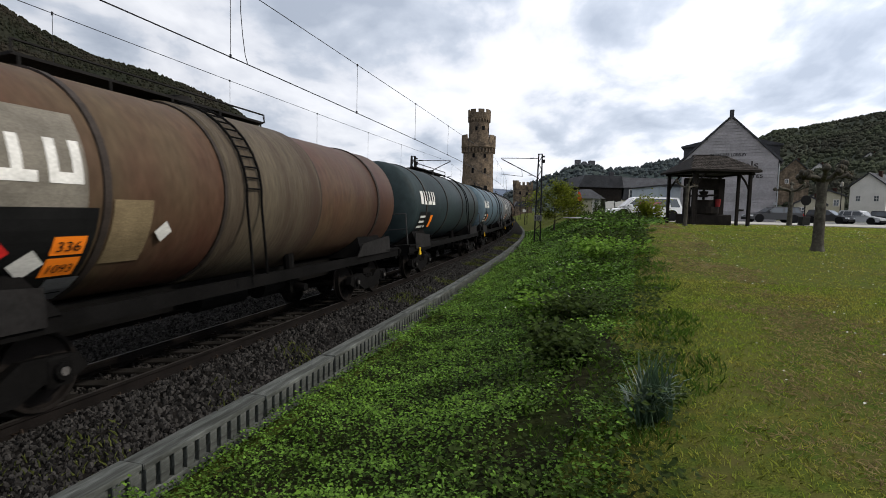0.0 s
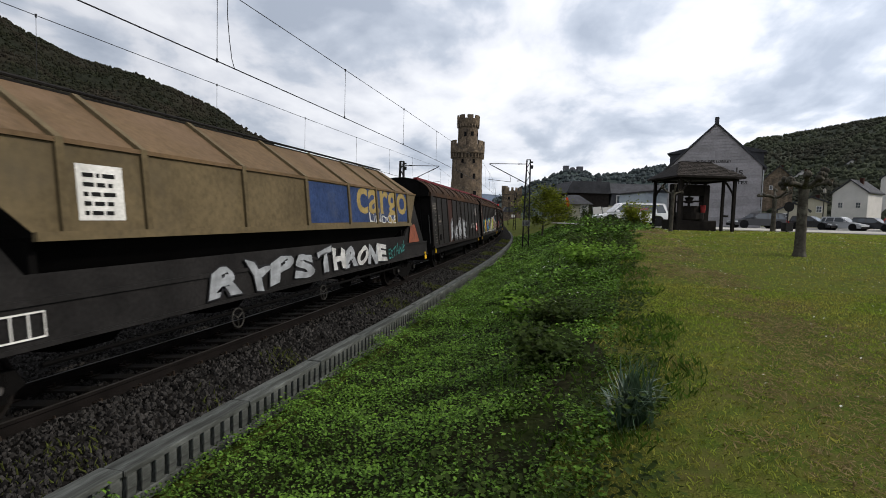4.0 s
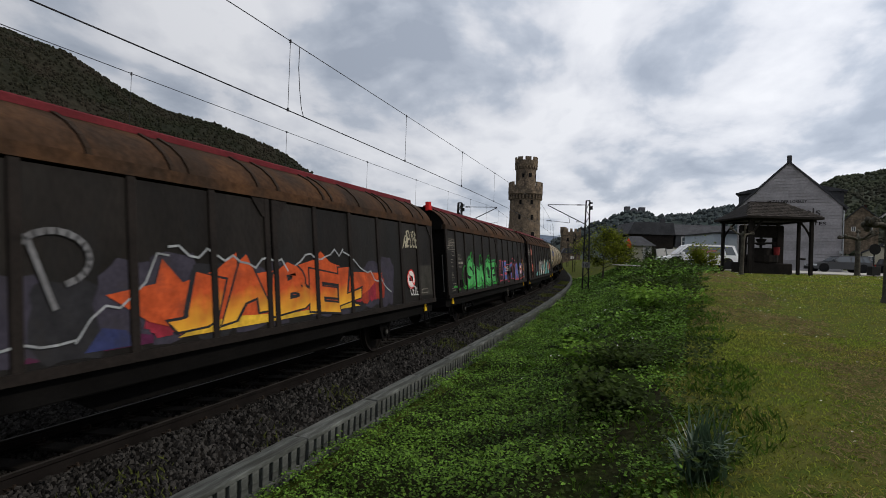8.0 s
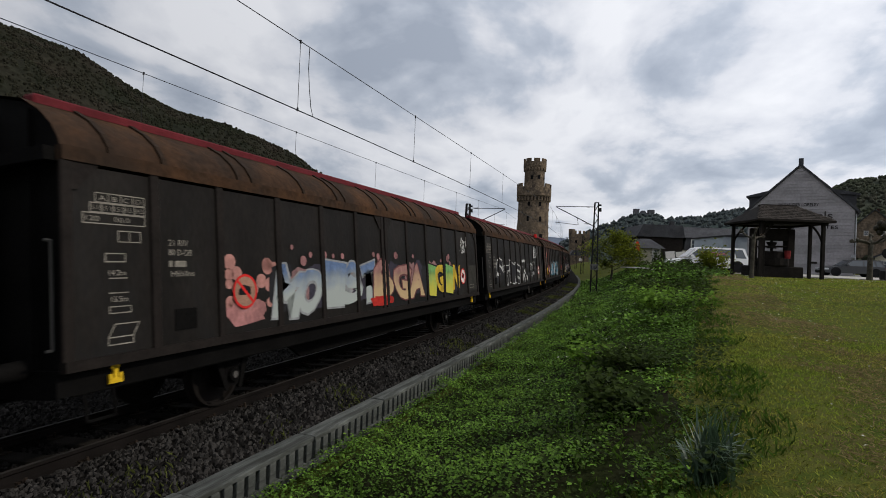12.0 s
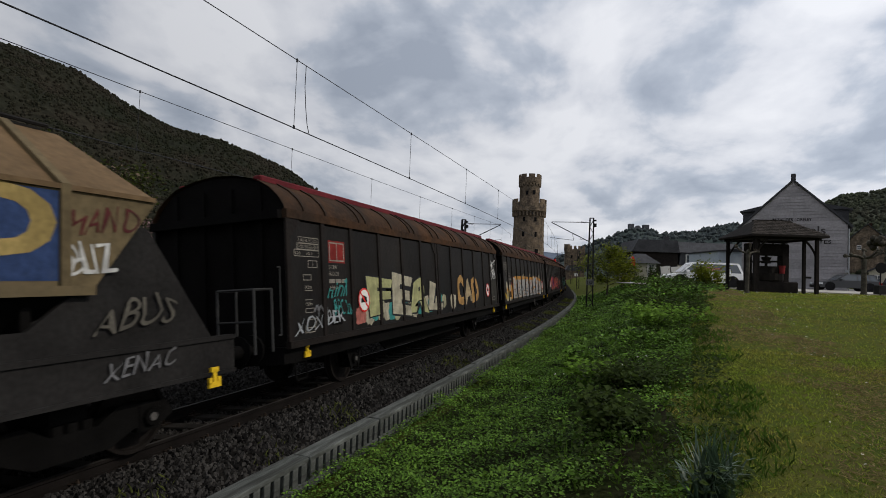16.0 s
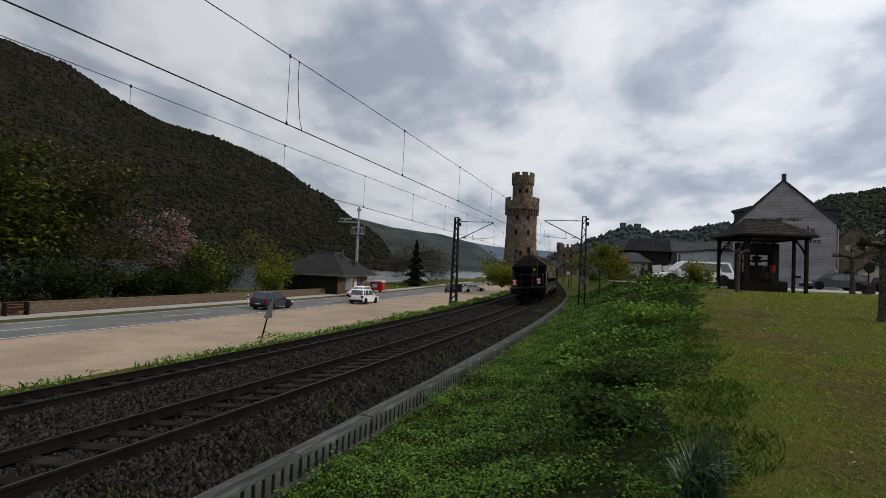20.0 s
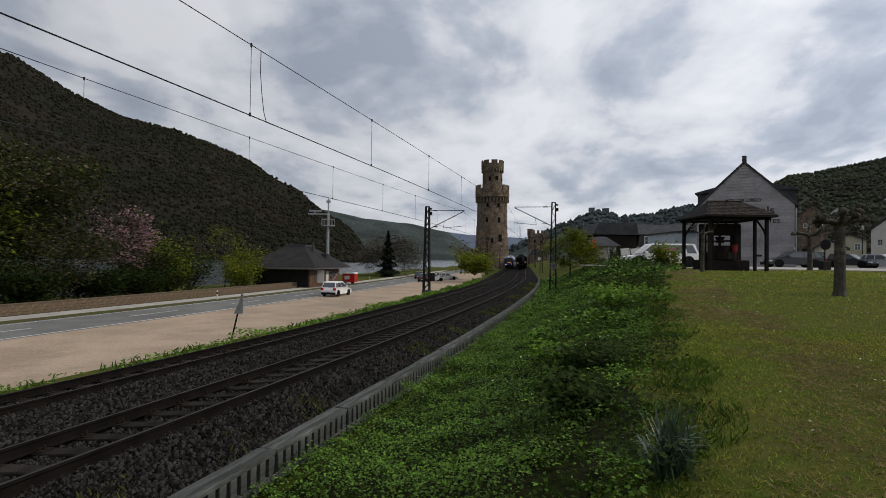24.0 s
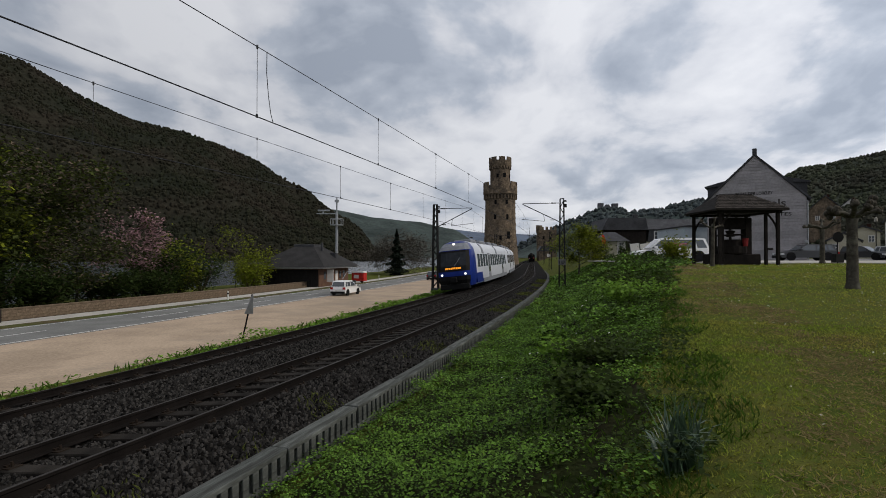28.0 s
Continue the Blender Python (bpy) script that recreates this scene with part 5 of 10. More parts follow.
    ((), [("cloud", -4.8, 1.6, 1.6, 0.9, [GLD, BRN, GLD]), ("piece", "GETAI", -4.6, 1.4, 1.2, 1.0, [GLD, paint(0.45, 0.26, 0.05)], BK, None), ("poly", [(2.6, 1.75), (3.55, 1.85), (3.6, 2.25), (2.75, 2.4)], paint(0.55, 0.30, 0.03)), ("bolt", 2.8, 2.2, 3.5, 2.15, 0.03, 0.05, BRN), ("tag", "ST", 2.8, 1.85, 0.5, 0.28, BK), ("loop", 3.4, 1.9, 0.9, 0.5, -80, 60, 0.10, paint(0.35, 0.14, 0.14)), ("poly", [(3.8, 1.14), (5.0, 1.14), (4.7, 1.24), (4.3, 1.3), (4.05, 1.55), (3.85, 1.6)], paint(0.62, 0.44, 0.07)), ("dots", 3.75, 5.3, 1.3, 2.0, 0.055, 16, paint(0.40, 0.16, 0.18)), ("tag", "cems", 4.4, 1.68, 0.62, 0.26, BONE), ("line", [(4.05, 1.62), (4.5, 1.66)], 0.03, BONE), ("tag", "HEFZER", 5.35, 1.15, 1.05, 0.22, WH), ("tag", "PBU", -4.6, 2.4, 0.7, 0.5, WH), ("tag", "OVC", 6.15, 1.4, 0.75, 0.45, BK)]),
    ((), [("tag", "OF", -4.85, 2.2, 0.85, 0.6, paint(0.50, 0.18, 0.20)), ("tag", "S!", -3.6, 2.25, 0.7, 0.55, paint(0.50, 0.18, 0.20)), ("tag", "D:", -2.4, 2.25, 0.7, 0.5, paint(0.50, 0.18, 0.20)), ("tag", "TBL", -1.15, 2.3, 0.95, 0.36, paint(0.50, 0.18, 0.20)), ("poly", [(-7.0, 2.1), (-6.75, 2.0), (-6.6, 1.6), (-6.3, 1.2), (-6.5, 1.35), (-6.85, 1.6)], BONE), ("poly", [(-4.95, 2.0), (-4.8, 1.75), (-4.2, 1.7), (-4.3, 1.55), (-4.9, 1.5)], BONE), ("poly", [(-4.7, 1.2), (-3.4, 1.2), (-3.3, 1.75), (-3.6, 1.8), (-3.7, 1.4), (-4.4, 1.35)], BONE), ("poly", [(-3.2, 1.8), (-2.6, 1.75), (-2.8, 1.2), (-3.1, 1.15)], paint(0.60, 0.50, 0.30)), ("line", [(-3.6, 1.9), (-2.7, 1.88)], 0.04, CYA),
           ("bolt", -6.2, 1.18, -1.4, 1.18, 0.02, 0.06, paint(0.60, 0.55, 0.14)), ("dots", -4.9, -2.6, 1.3, 1.9, 0.05, 10, YEL), ("piece", "FUG", -2.35, -0.15, 1.2, 0.72, [SIL, paint(0.45, 0.42, 0.46)], paint(0.55, 0.12, 0.40), None), ("tag", "MAKES", 0.3, 1.3, 4.6, 0.75, paint(0.42, 0.38, 0.28)), ("tag", "WEZZY", 0.5, 1.2, 4.3, 0.5, SIL), ("tag", "M3K S", 0.5, 2.2, 4.6, 0.5, paint(0.14, 0.13, 0.12)), ("scrawl", 6.2, 1.5, 0.6, 0.4, GRY)]),
    ((0, 1, 2, 10), [("cloud", -3.6, 2.6, 1.45, 0.6, [paint(0.10, 0.30, 0.40), SOOT]), ("piece", "SNIDE", -3.1, 2.2, 1.2, 0.95, [SIL, paint(0.20, 0.38, 0.48)], paint(0.08, 0.30, 0.42), None), ("line", [(2.6, 1.3), (2.9, 2.0)], 0.14, GLD)]),
    ((), [("piece", "STIE", -5.4, -0.3, 1.16, 1.0, [SOOT], WH, None), ("line", [(-0.1, 1.2), (-0.05, 2.15), (0.9, 2.2)], 0.12, WH), ("loop", 0.85, 1.95, 0.9, 0.55, -90, 90, 0.12, WH), ("line", [(0.9, 1.7), (1.75, 1.3), (1.15, 1.15), (0.75, 1.5)], 0.12, WH), ("poly", [(0.35, 1.2), (0.6, 1.2), (0.55, 1.55), (0.4, 1.6)], WH), ("dots", 0.45, 0.5, 1.85, 1.9, 0.09, 1, WH), ("tag", "REUSE", 3.85, 2.35, 1.25, 0.55, WH), ("line", [(5.0, 2.4), (5.45, 2.75)], 0.035, WH), ("tag", "STIERZ", 2.75, 1.7, 1.45, 0.36, WH), ("tag", "COKEn", 3.1, 1.35, 0.95, 0.26, WH), ("scrawl", 1.75, 1.7, 0.5, 0.4, GRY), ("scrawl", 1.95, 1.35, 0.55, 0.25, GRY), ("scrawl", 4.4, 1.6, 0.35, 0.3, GRY), ("poly", [(5.1, 1.2), (5.95, 1.2), (5.95, 1.8), (5.1, 1.8)], paint(0.11, 0.10, 0.075))]),
    ((), [("dots", -5.0, -3.8, 1.3, 2.2, 0.10, 18, PNK), ("blob", -4.5, 1.35, 0.9, 0.4, paint(0.55, 0.25, 0.24)), ("cloud", -3.9, 5.2, 1.7, 0.9, [SOOT, paint(0.35, 0.2, 0.2), DUSK]), ("piece", "MOIST", -3.9, -0.4, 1.2, 0.9, [STEELY], paint(0.36, 0.37, 0.38), None), ("piece", "BGA", -0.5, 2.3, 1.2, 0.85, [ROSE], paint(0.20, 0.08, 0.08), None), ("piece", "IGIN", 2.4, 5.3, 1.2, 0.85, [MEADOW, YEL], BK, None), ("dots", -3.5, 5.2, 2.0, 2.35, 0.07, 16, paint(0.45, 0.22, 0.22)), ("blob", -0.2, 1.25, 1.2, 0.25, RED), ("tag", "PBU", 5.4, 2.4, 0.55, 0.5, WH)]),
    ((), [("cloud", -4.6, 0.0, 1.5, 0.9, [paint(0.30, 0.03, 0.03), PUR, BLU]), ("piece", "RAY", -4.4, -0.8, 1.18, 1.0, [PUR, paint(0.16, 0.08, 0.40)], paint(0.62, 0.12, 0.06), None), ("poly", [(-4.2, 1.15), (0.2, 1.15), (-0.4, 1.32), (-3.4, 1.32)], CYA), ("tag", "GIZ", 0.5, 1.4, 1.0, 0.5, CR), ("tag", "NEO 4", 2.4, 1.5, 1.2, 0.5, GRY), ("tag", "HEFZ", 4.6, 1.25, 1.4, 0.4, WH)]),
    ((1,), [("piece", "SOAP", -2.8, 2.4, 1.2, 0.95, [paint(0.10, 0.30, 0.38), TEA], BK, SIL), ("tag", "NEWS", 3.6, 1.5, 1.4, 0.45, WH), ("tag", "REUSE", -5.0, 2.4, 0.9, 0.4, WH)]),
    ((0,), [("cloud", -2.8, 4.2, 1.55, 0.8, [TEA, GRN, TEA]), ("piece", "CLANS", -2.6, 3.9, 1.2, 0.95, [paint(0.10, 0.38, 0.30), paint(0.16, 0.44, 0.22)], BK, None), ("tag", "OZE", 5.0, 1.5, 0.9, 0.5, WH)]),
    ((), [("cloud", -3.8, 4.6, 1.6, 0.95, [PUR, SOOT, paint(0.25, 0.03, 0.05), SOOT]), ("piece", "EKONERU", -3.2, 4.2, 1.2, 0.95, [paint(0.55, 0.12, 0.05), paint(0.40, 0.05, 0.12)], SOOT, None), ("blob", -3.6, 1.6, 0.6, 0.9, LIL), ("dots", -4.6, -4.5, 1.7, 1.75, 0.18, 1, WH)]),
    ((), [("poly", [(-6.6, 1.15), (5.2, 1.15), (5.2, 2.0), (4.2, 2.12), (2.6, 2.18), (1.4, 2.2), (0.2, 2.12), (-0.8, 2.2), (-3.6, 2.22), (-4.9, 2.15), (-5.2, 1.8), (-6.4, 1.7)], paint(0.52, 0.25, 0.05)), ("dots", -6.2, 4.8, 1.2, 2.16, 0.075, 46, RED), ("poly", [(-4.75, 1.15), (5.1, 1.15), (5.0, 1.88), (2.4, 2.02), (0.3, 1.95), (-0.5, 2.05), (-4.7, 2.03)], paint(0.38, 0.38, 0.38)), ("piece", "VLOASK", -4.7, 4.9, 1.14, 0.86, [SIL, paint(0.44, 0.44, 0.43)], paint(0.42, 0.20, 0.05), None), ("tag", "AK", -4.0, 1.5, 0.45, 0.2, SOOT), ("bolt", -4.6, 1.6, 4.6, 1.6, 0.10, 0.025, SOOT), ("dots", -6.6, -5.6, 1.2, 1.9, 0.2, 6, BONE), ("dots", -3.2, 4.6, 2.15, 2.3, 0.09, 8, BONE), ("bolt", -4.6, 1.3, 4.6, 1.3, 0.10, 0.03, SOOT), ("bolt", -4.6, 1.45, 4.6, 1.42, 0.12, 0.025, SOOT), ("poly", [(4.7, 1.2), (5.7, 1.2), (5.4, 1.6), (5.0, 1.95)], BONE), ("tag", "KLO", -4.1, 1.72, 0.6, 0.2, SOOT), ("tag", "TECHR", 0.3, 1.72, 0.7, 0.16, SALMON), ("tag", "MALIZ!", -6.9, 1.2, 0.8, 0.28, YEL)]),
    ((), [("cloud", -4.7, 0.6, 1.4, 0.5, [paint(0.42, 0.40, 0.26), BONE, TEA]), ("piece", "FERL", -4.3, 0.4, 1.2, 0.95, [paint(0.45, 0.45, 0.22), BONE], SOOT, None), ("blob", -4.7, 1.35, 0.5, 0.4, SALMON), ("piece", "CAD", 1.7, 4.3, 1.2, 0.9, [paint(0.48, 0.28, 0.10), paint(0.44, 0.34, 0.20)], SOOT, None), ("blob", 1.3, 1.4, 0.6, 0.5, BONE), ("tag", "HEF", 6.15, 2.45, 0.7, 0.35, WH), ("tag", "DER", 6.15, 2.05, 0.7, 0.35, WH), ("tag", "ninil", -5.9, 1.75, 0.7, 0.3, TEA), ("tag", "RFC 28", -5.7, 1.4, 0.6, 0.28, TEA), ("tag", "XOXIBEK", -6.95, 1.16, 1.6, 0.24, SIL), ("scrawl", -6.4, 1.4, 0.4, 0.25, GRY)]),
]


BOX_LABELS = ["dark brown sliding wall wagon sprayed with graffiti lettering, rusty roof", "sooty sliding wall wagon with graffiti and oxide red panels, rusty roof"]


def make_boxes():
    out = []
    for i, (reds, art) in enumerate(BOX_ART):
        rnd = random.Random(100 + i)
        root = make_box(i, reds, BOX_LABELS[1 if reds else 0], rnd)
        y = -1.4135
        sprayed(root, y, art, i)
        if i in (2, 8, 11, 19):
            part("red_logo_plate", Mesh().add([(-5.85, y, 2.4), (-5.25, y, 2.4), (-5.25, y, 2.82), (-5.85, y, 2.82)], [(0, 1, 2, 3)]), paint(0.26, 0.03, 0.025), root)
            frame_plate(root, y - 0.002, -5.82, 2.43, 0.54, 0.36, M_FADED, 0.025, 2)
        if i == 19:
            rl = Mesh()
            for yy in (-1.2, -0.5):
                rl.tube([(-HB - 0.12, yy, 0.95), (-HB - 0.12, yy, 1.95), (-HB - 0.55, yy, 1.95), (-HB - 0.55, yy, 0.95)], 0.022, 6)
            rl.tube([(-HB - 0.55, -1.2, 1.45), (-HB - 0.55, -0.5, 1.45)], 0.018, 6).tube([(-HB - 0.55, -1.2, 1.95), (-HB - 0.55, -0.5, 1.95)], 0.022, 6)
            part("platform_railing", rl, M_RAILING, root, "dark tubular railing at the wagon end")
        if i in (1, 11):
            pl = part("yellow_plate", Mesh().add([(-5.4, y, 1.3), (-4.95, y, 1.3), (-4.95, y, 1.75), (-5.4, y, 1.75)], [(0, 1, 2, 3)]), M_YELLOW, root)
            part("plate_letter", lettering("R", M_BLACK, 0.2, 0.26), None, pl, m=Matrix.Translation((-5.28, y - 0.002, 1.39)))
        out.append(root)
    return out


# ---- covered hopper wagon ----
def hopper_data():
    d = {}
    H0 = 9.3
    # stations along x: upper outline is longer than the lower one
    RT, RM, RL = -7.0, -7.25, -6.06
    FT, FM, FL = 7.55, 8.05, 7.25
    zt, zm, zl = 3.88, 3.03, 1.98
    yt, ym, yl = 0.42, 1.44, 1.44
    roof = Mesh()
    roof.add([(RT, -yt, zt), (FT, -yt, zt), (FT, yt, zt), (RT, yt, zt)], [(0, 1, 2, 3)])
    for sg in (-1, 1):
        roof.add([(RT, sg * yt, zt), (FT, sg * yt, zt), (FM, sg * ym, zm), (RM, sg * ym, zm)], [(0, 1, 2, 3)])
    d["roof"] = roof.data("roof_slope", M_HOPROOF)
    sd = Mesh()
    for sg in (-1, 1):
        sd.add([(RM, sg * ym, zm), (FM, sg * ym, zm), (FL, sg * yl, zl), (RL, sg * yl, zl)], [(0, 1, 2, 3)])
    d["side"] = sd.data("side_wall", M_HOPPER)
    for key, xt, xm, xl in (("end", RT, RM, RL), ("front", FT, FM, FL)):
        d[key] = Mesh().add([(xt, -yt, zt), (xt, yt, zt), (xm, ym, zm), (xl, yl, zl), (xl, -yl, zl), (xm, -ym, zm)], [(0, 1, 2, 5), (5, 2, 3, 4)]).data("end_slope", M_HOPGREY if key == "end" else M_HOPROOF)
    un = Mesh()
    for sg in (-1, 1):
        un.add([(RL, sg * yl, zl), (FL, sg * yl, zl), (6.4, sg * 0.75, 1.35), (-5.9, sg * 0.75, 1.35)], [(0, 1, 2, 3)])
    un.add([(RL, -yl, zl), (RL, yl, zl), (-5.9, 0.75, 1.35), (-5.9, -0.75, 1.35)], [(0, 1, 2, 3)])
    un.add([(FL, -yl, zl), (FL, yl, zl), (6.4, 0.75, 1.35), (6.4, -0.75, 1.35)], [(0, 1, 2, 3)])
    for x in (-4.5, -1.5, 1.5, 4.5):
        un.rings([[(x - 1.2, -0.7, 1.35), (x + 1.2, -0.7, 1.35), (x + 1.2, 0.7, 1.35), (x - 1.2, 0.7, 1.35)], [(x - 0.35, -0.3, 0.5), (x + 0.35, -0.3, 0.5), (x + 0.35, 0.3, 0.5), (x - 0.35, 0.3, 0.5)]])
    d["under"] = un.data("hopper_chute", M_UNDER)
    rib = Mesh()
    for sg in (-1,):
        pts = [(yt, zt), (ym, zm), (yl, zl)]
        rr = [[(-0.05, sg * (y - 0.02), z - 0.02), (0.05, sg * (y - 0.02), z - 0.02), (0.05, sg * (y + 0.045), z + 0.03), (-0.05, sg * (y + 0.045), z + 0.03)] for y, z in pts]
        rib.rings(rr)
    d["rib"] = rib.data("side_rib", M_HOPPER)
    d["waist"] = Mesh().box(-7.2, 8.0, -1.475, -1.43, zm - 0.03, zm + 0.025).data("waist_rail", M_HOPROOF)
    d["lower_edge"] = Mesh().box(-6.1, 7.25, -1.49, -1.42, zl - 0.05, zl + 0.05).data("lower_edge_rail", M_HOPPER)
    d["walk"] = Mesh().box(-6.9, 7.45, -0.30, 0.30, 3.91, 3.95).tube([(-6.9, -0.40, 3.96), (7.45, -0.40, 3.96)], 0.025, 6).data("roof_walkway", M_HOPGREY)
    sb = Mesh().box(-9.3, 9.3, -1.40, -1.30, 0.86, 1.30).box(-9.3, 9.3, 1.30, 1.40, 0.86, 1.30).box(-9.3, -9.1, -1.3, 1.3, 0.8, 1.3).box(9.1, 9.3, -1.3, 1.3, 0.8, 1.3)
    sb.box(-9.3, 9.3, -1.43, -1.29, 1.28, 1.34).box(-9.3, 9.3, -1.43, -1.29, 0.83, 0.88).box(-6.3, 6.9, -1.385, -1.365, 1.34, 1.60).box(-9.2, -6.6, -1.3, 1.3, 1.22, 1.30).box(6.6, 9.2, -1.3, 1.3, 1.22, 1.30)
    d["sole"] = sb.data("sole_bar", M_HOPGREY)
    d["bracket"] = []
    for sg in (-1, 1):
        br = Mesh().prism([(-8.55, 1.34), (-6.0, 1.34), (-6.5, 2.0), (-7.15, 2.85), (-7.35, 2.85)], sg * 1.36 - 0.03, sg * 1.36 + 0.03)
        d["bracket"].append(br.data("end_bracket", M_HOPGREY))
        br = Mesh().prism([(8.9, 1.34), (6.3, 1.34), (7.15, 2.0), (7.75, 2.7), (7.95, 2.7)], sg * 1.36 - 0.03, sg * 1.36 + 0.03)
        d["bracket"].append(br.data("end_bracket", M_HOPGREY))
    rl = Mesh()
    for e in (-1,):
        for y in (-1.25, -0.45, 0.45, 1.25):
            rl.tube([(e * 9.85, y, 1.25), (e * 9.85, y, 2.30)], 0.022, 6)
        rl.tube([(e * 9.85, -1.25, 2.30), (e * 9.85, 1.25, 2.30)], 0.022, 6)
        rl.tube([(e * 9.85, -1.25, 1.80), (e * 9.85, 1.25, 1.80)], 0.018, 6)
        rl.tube([(e * 9.85, -1.25, 2.30), (e * 8.95, -1.25, 2.30), (e * 8.85, -1.25, 1.30)], 0.022, 6)
    d["railing"] = rl.data("end_railing", M_RAILING)
    pf = Mesh().box(-10.0, -9.2, -1.3, 1.3, 1.20, 1.26)
    d["platform"] = pf.data("end_platform", M_HOPGREY)
    la = Mesh()
    for y in (-0.75, -0.32):
        la.tube([(-8.95, y, 1.3), (-7.45, y, 3.85), (-7.35, y, 4.15), (-6.8, y, 4.15), (-6.7, y, 3.88)], 0.02, 6)
    for k in range(9):
        t = k / 9
        la.tube([(-8.90 + 1.45 * t, -0.75, 1.38 + 2.46 * t), (-8.90 + 1.45 * t, -0.32, 1.38 + 2.46 * t)], 0.014, 5)
    d["ladder"] = la.data("end_ladder", M_RAILING)
    # added dark plates that close the bright gaps under the hopper ends
    d["support"] = [Mesh().bevel_box(x - 0.05, x + 0.05, -1.28, 1.28, 1.30, 2.3, 0.01).data("end_support", M_UNDER) for x in (-6.0, 6.7)]
    d["pipe"] = Mesh().rod((-6, -1.25, 0.62), (6, -1.25, 0.62), 0.03, n=6).data("operating_rod", M_UNDER)
    return d


HOP = hopper_data()
HOP_ART = [
    [("piece", "THRONE", 0.2, 4.6, 0.92, 0.55, [SIL, WH], SOOT, None), ("piece", "RYPS", -3.4, 0.0, 0.92, 0.5, [SIL], SOOT, None), ("tag", "LINDOE", 3.4, 2.08, 2.3, 0.24, WH), ("poly", [(6.9, 1.36), (8.2, 1.36), (7.7, 1.98), (7.2, 1.95)], paint(0.30, 0.10, 0.06)), ("tag", "ESTANE", 4.8, 0.95, 1.6, 0.3, TEA)],
    [("piece", "VAVGAN", -3.0, 3.6, 0.90, 0.62, [SIL, WH], SOOT, None), ("tag", "ROZM WNYPTEAM LEW", -5.0, 2.08, 9.6, 0.3, SIL), ("poly", [(6.9, 1.36), (8.3, 1.36), (7.75, 1.98), (7.2, 1.95)], paint(0.34, 0.12, 0.06)), ("tag", "BOZOE", -5.6, 0.90, 1.9, 0.34, paint(0.35, 0.50, 0.55)), ("piece", "ETANS", 3.8, 6.8, 0.92, 0.5, [paint(0.20, 0.40, 0.38)], SOOT, None), ("poly", [(-5.2, 1.4), (-4.2, 1.4), (-4.2, 1.52), (-5.2, 1.52)], SALMON)],
    [("piece", "CEUAB", -4.6, 0.2, 2.1, 0.72, [paint(0.36, 0.34, 0.26), BONE], SOOT, None), ("tag", "lib", 1.5, 0.9, 3.6, 0.42, WH), ("poly", [(-4.4, 0.92), (4.6, 0.92), (4.6, 1.25), (-4.4, 1.25)], paint(0.30, 0.23, 0.12)), ("tag", "NUPPEN", -6.4, 0.9, 2.0, 0.22, SIL), ("tag", "MANO", 7.0, 2.55, 0.8, 0.26, paint(0.12, 0.03, 0.03)), ("tag", "BLIZ", 7.0, 2.12, 0.5, 0.3, WH), ("tag", "ABUS", 7.3, 1.5, 1.0, 0.32, paint(0.13, 0.12, 0.10)), ("tag", "XENAC", 7.4, 1.0, 0.9, 0.2, GRY)],
    [("poly", [(-5.2, 0.92), (-2.2, 0.92), (-2.2, 1.25), (-5.2, 1.25)], paint(0.40, 0.06, 0.03)), ("tag", "HOAL", -5.0, 0.92, 2.6, 0.3, ORA), ("line", [(0.2, 0.9), (0.5, 1.55), (1.1, 0.95), (1.6, 1.6), (2.2, 0.95)], 0.07, WH), ("line", [(2.2, 0.95), (2.9, 1.6), (3.4, 1.0), (3.0, 0.9)], 0.07, WH), ("loop", 3.3, 1.5, 0.9, 0.55, 150, 390, 0.06, WH), ("line", [(1.4, 2.1), (2.0, 2.35), (2.3, 2.1)], 0.05, WH), ("line", [(4.0, 2.05), (4.5, 2.3), (4.8, 2.05)], 0.05, WH), ("tag", "SKIE", 5.2, 1.3, 0.9, 0.22, paint(0.24, 0.32, 0.30)), ("tag", "DAN!", 5.3, 1.02, 0.8, 0.22, paint(0.24, 0.32, 0.30)), ("tag", "GHEZI", -5.4, 2.15, 1.4, 0.3, WH), ("tag", "BAMN", 7.1, 2.66, 0.6, 0.22, LIM), ("tag", "ZONKE73", 5.75, 2.08, 1.1, 0.22, WH), ("tag", "NICROMIA", 7.6, 1.55, 0.8, 0.14, WH), ("tag", "ASTRO17", 7.6, 1.38, 0.8, 0.14, WH)],
    [("tag", "BIRMU", -1.3, 2.16, 1.0, 0.22, WH), ("tag", "BIRMU", -3.6, 2.16, 1.1, 0.24, WH), ("tag", "MENAGE!", 0.3, 0.98, 1.25, 0.17, LIM), ("tag", "SHOWRUN", 1.8, 0.94, 1.2, 0.26, WH), ("blob", 4.4, 1.1, 1.5, 0.26, PUR), ("tag", "Mul", 5.4, 0.98, 0.8, 0.3, WH), ("tag", "CR FOPO", -5.6, 0.90, 2.4, 0.2, BONE), ("tag", "ious", -8.2, 0.90, 0.7, 0.26, TEA), ("tag", "JUR>", -3.3, 1.1, 0.9, 0.28, BONE), ("tag", "WINDU", -2.0, 1.2, 1.0, 0.16, paint(0.4, 0.05, 0.04)), ("tag", "vkas", -1.2, 0.9, 0.6, 0.12, TEA)],
]


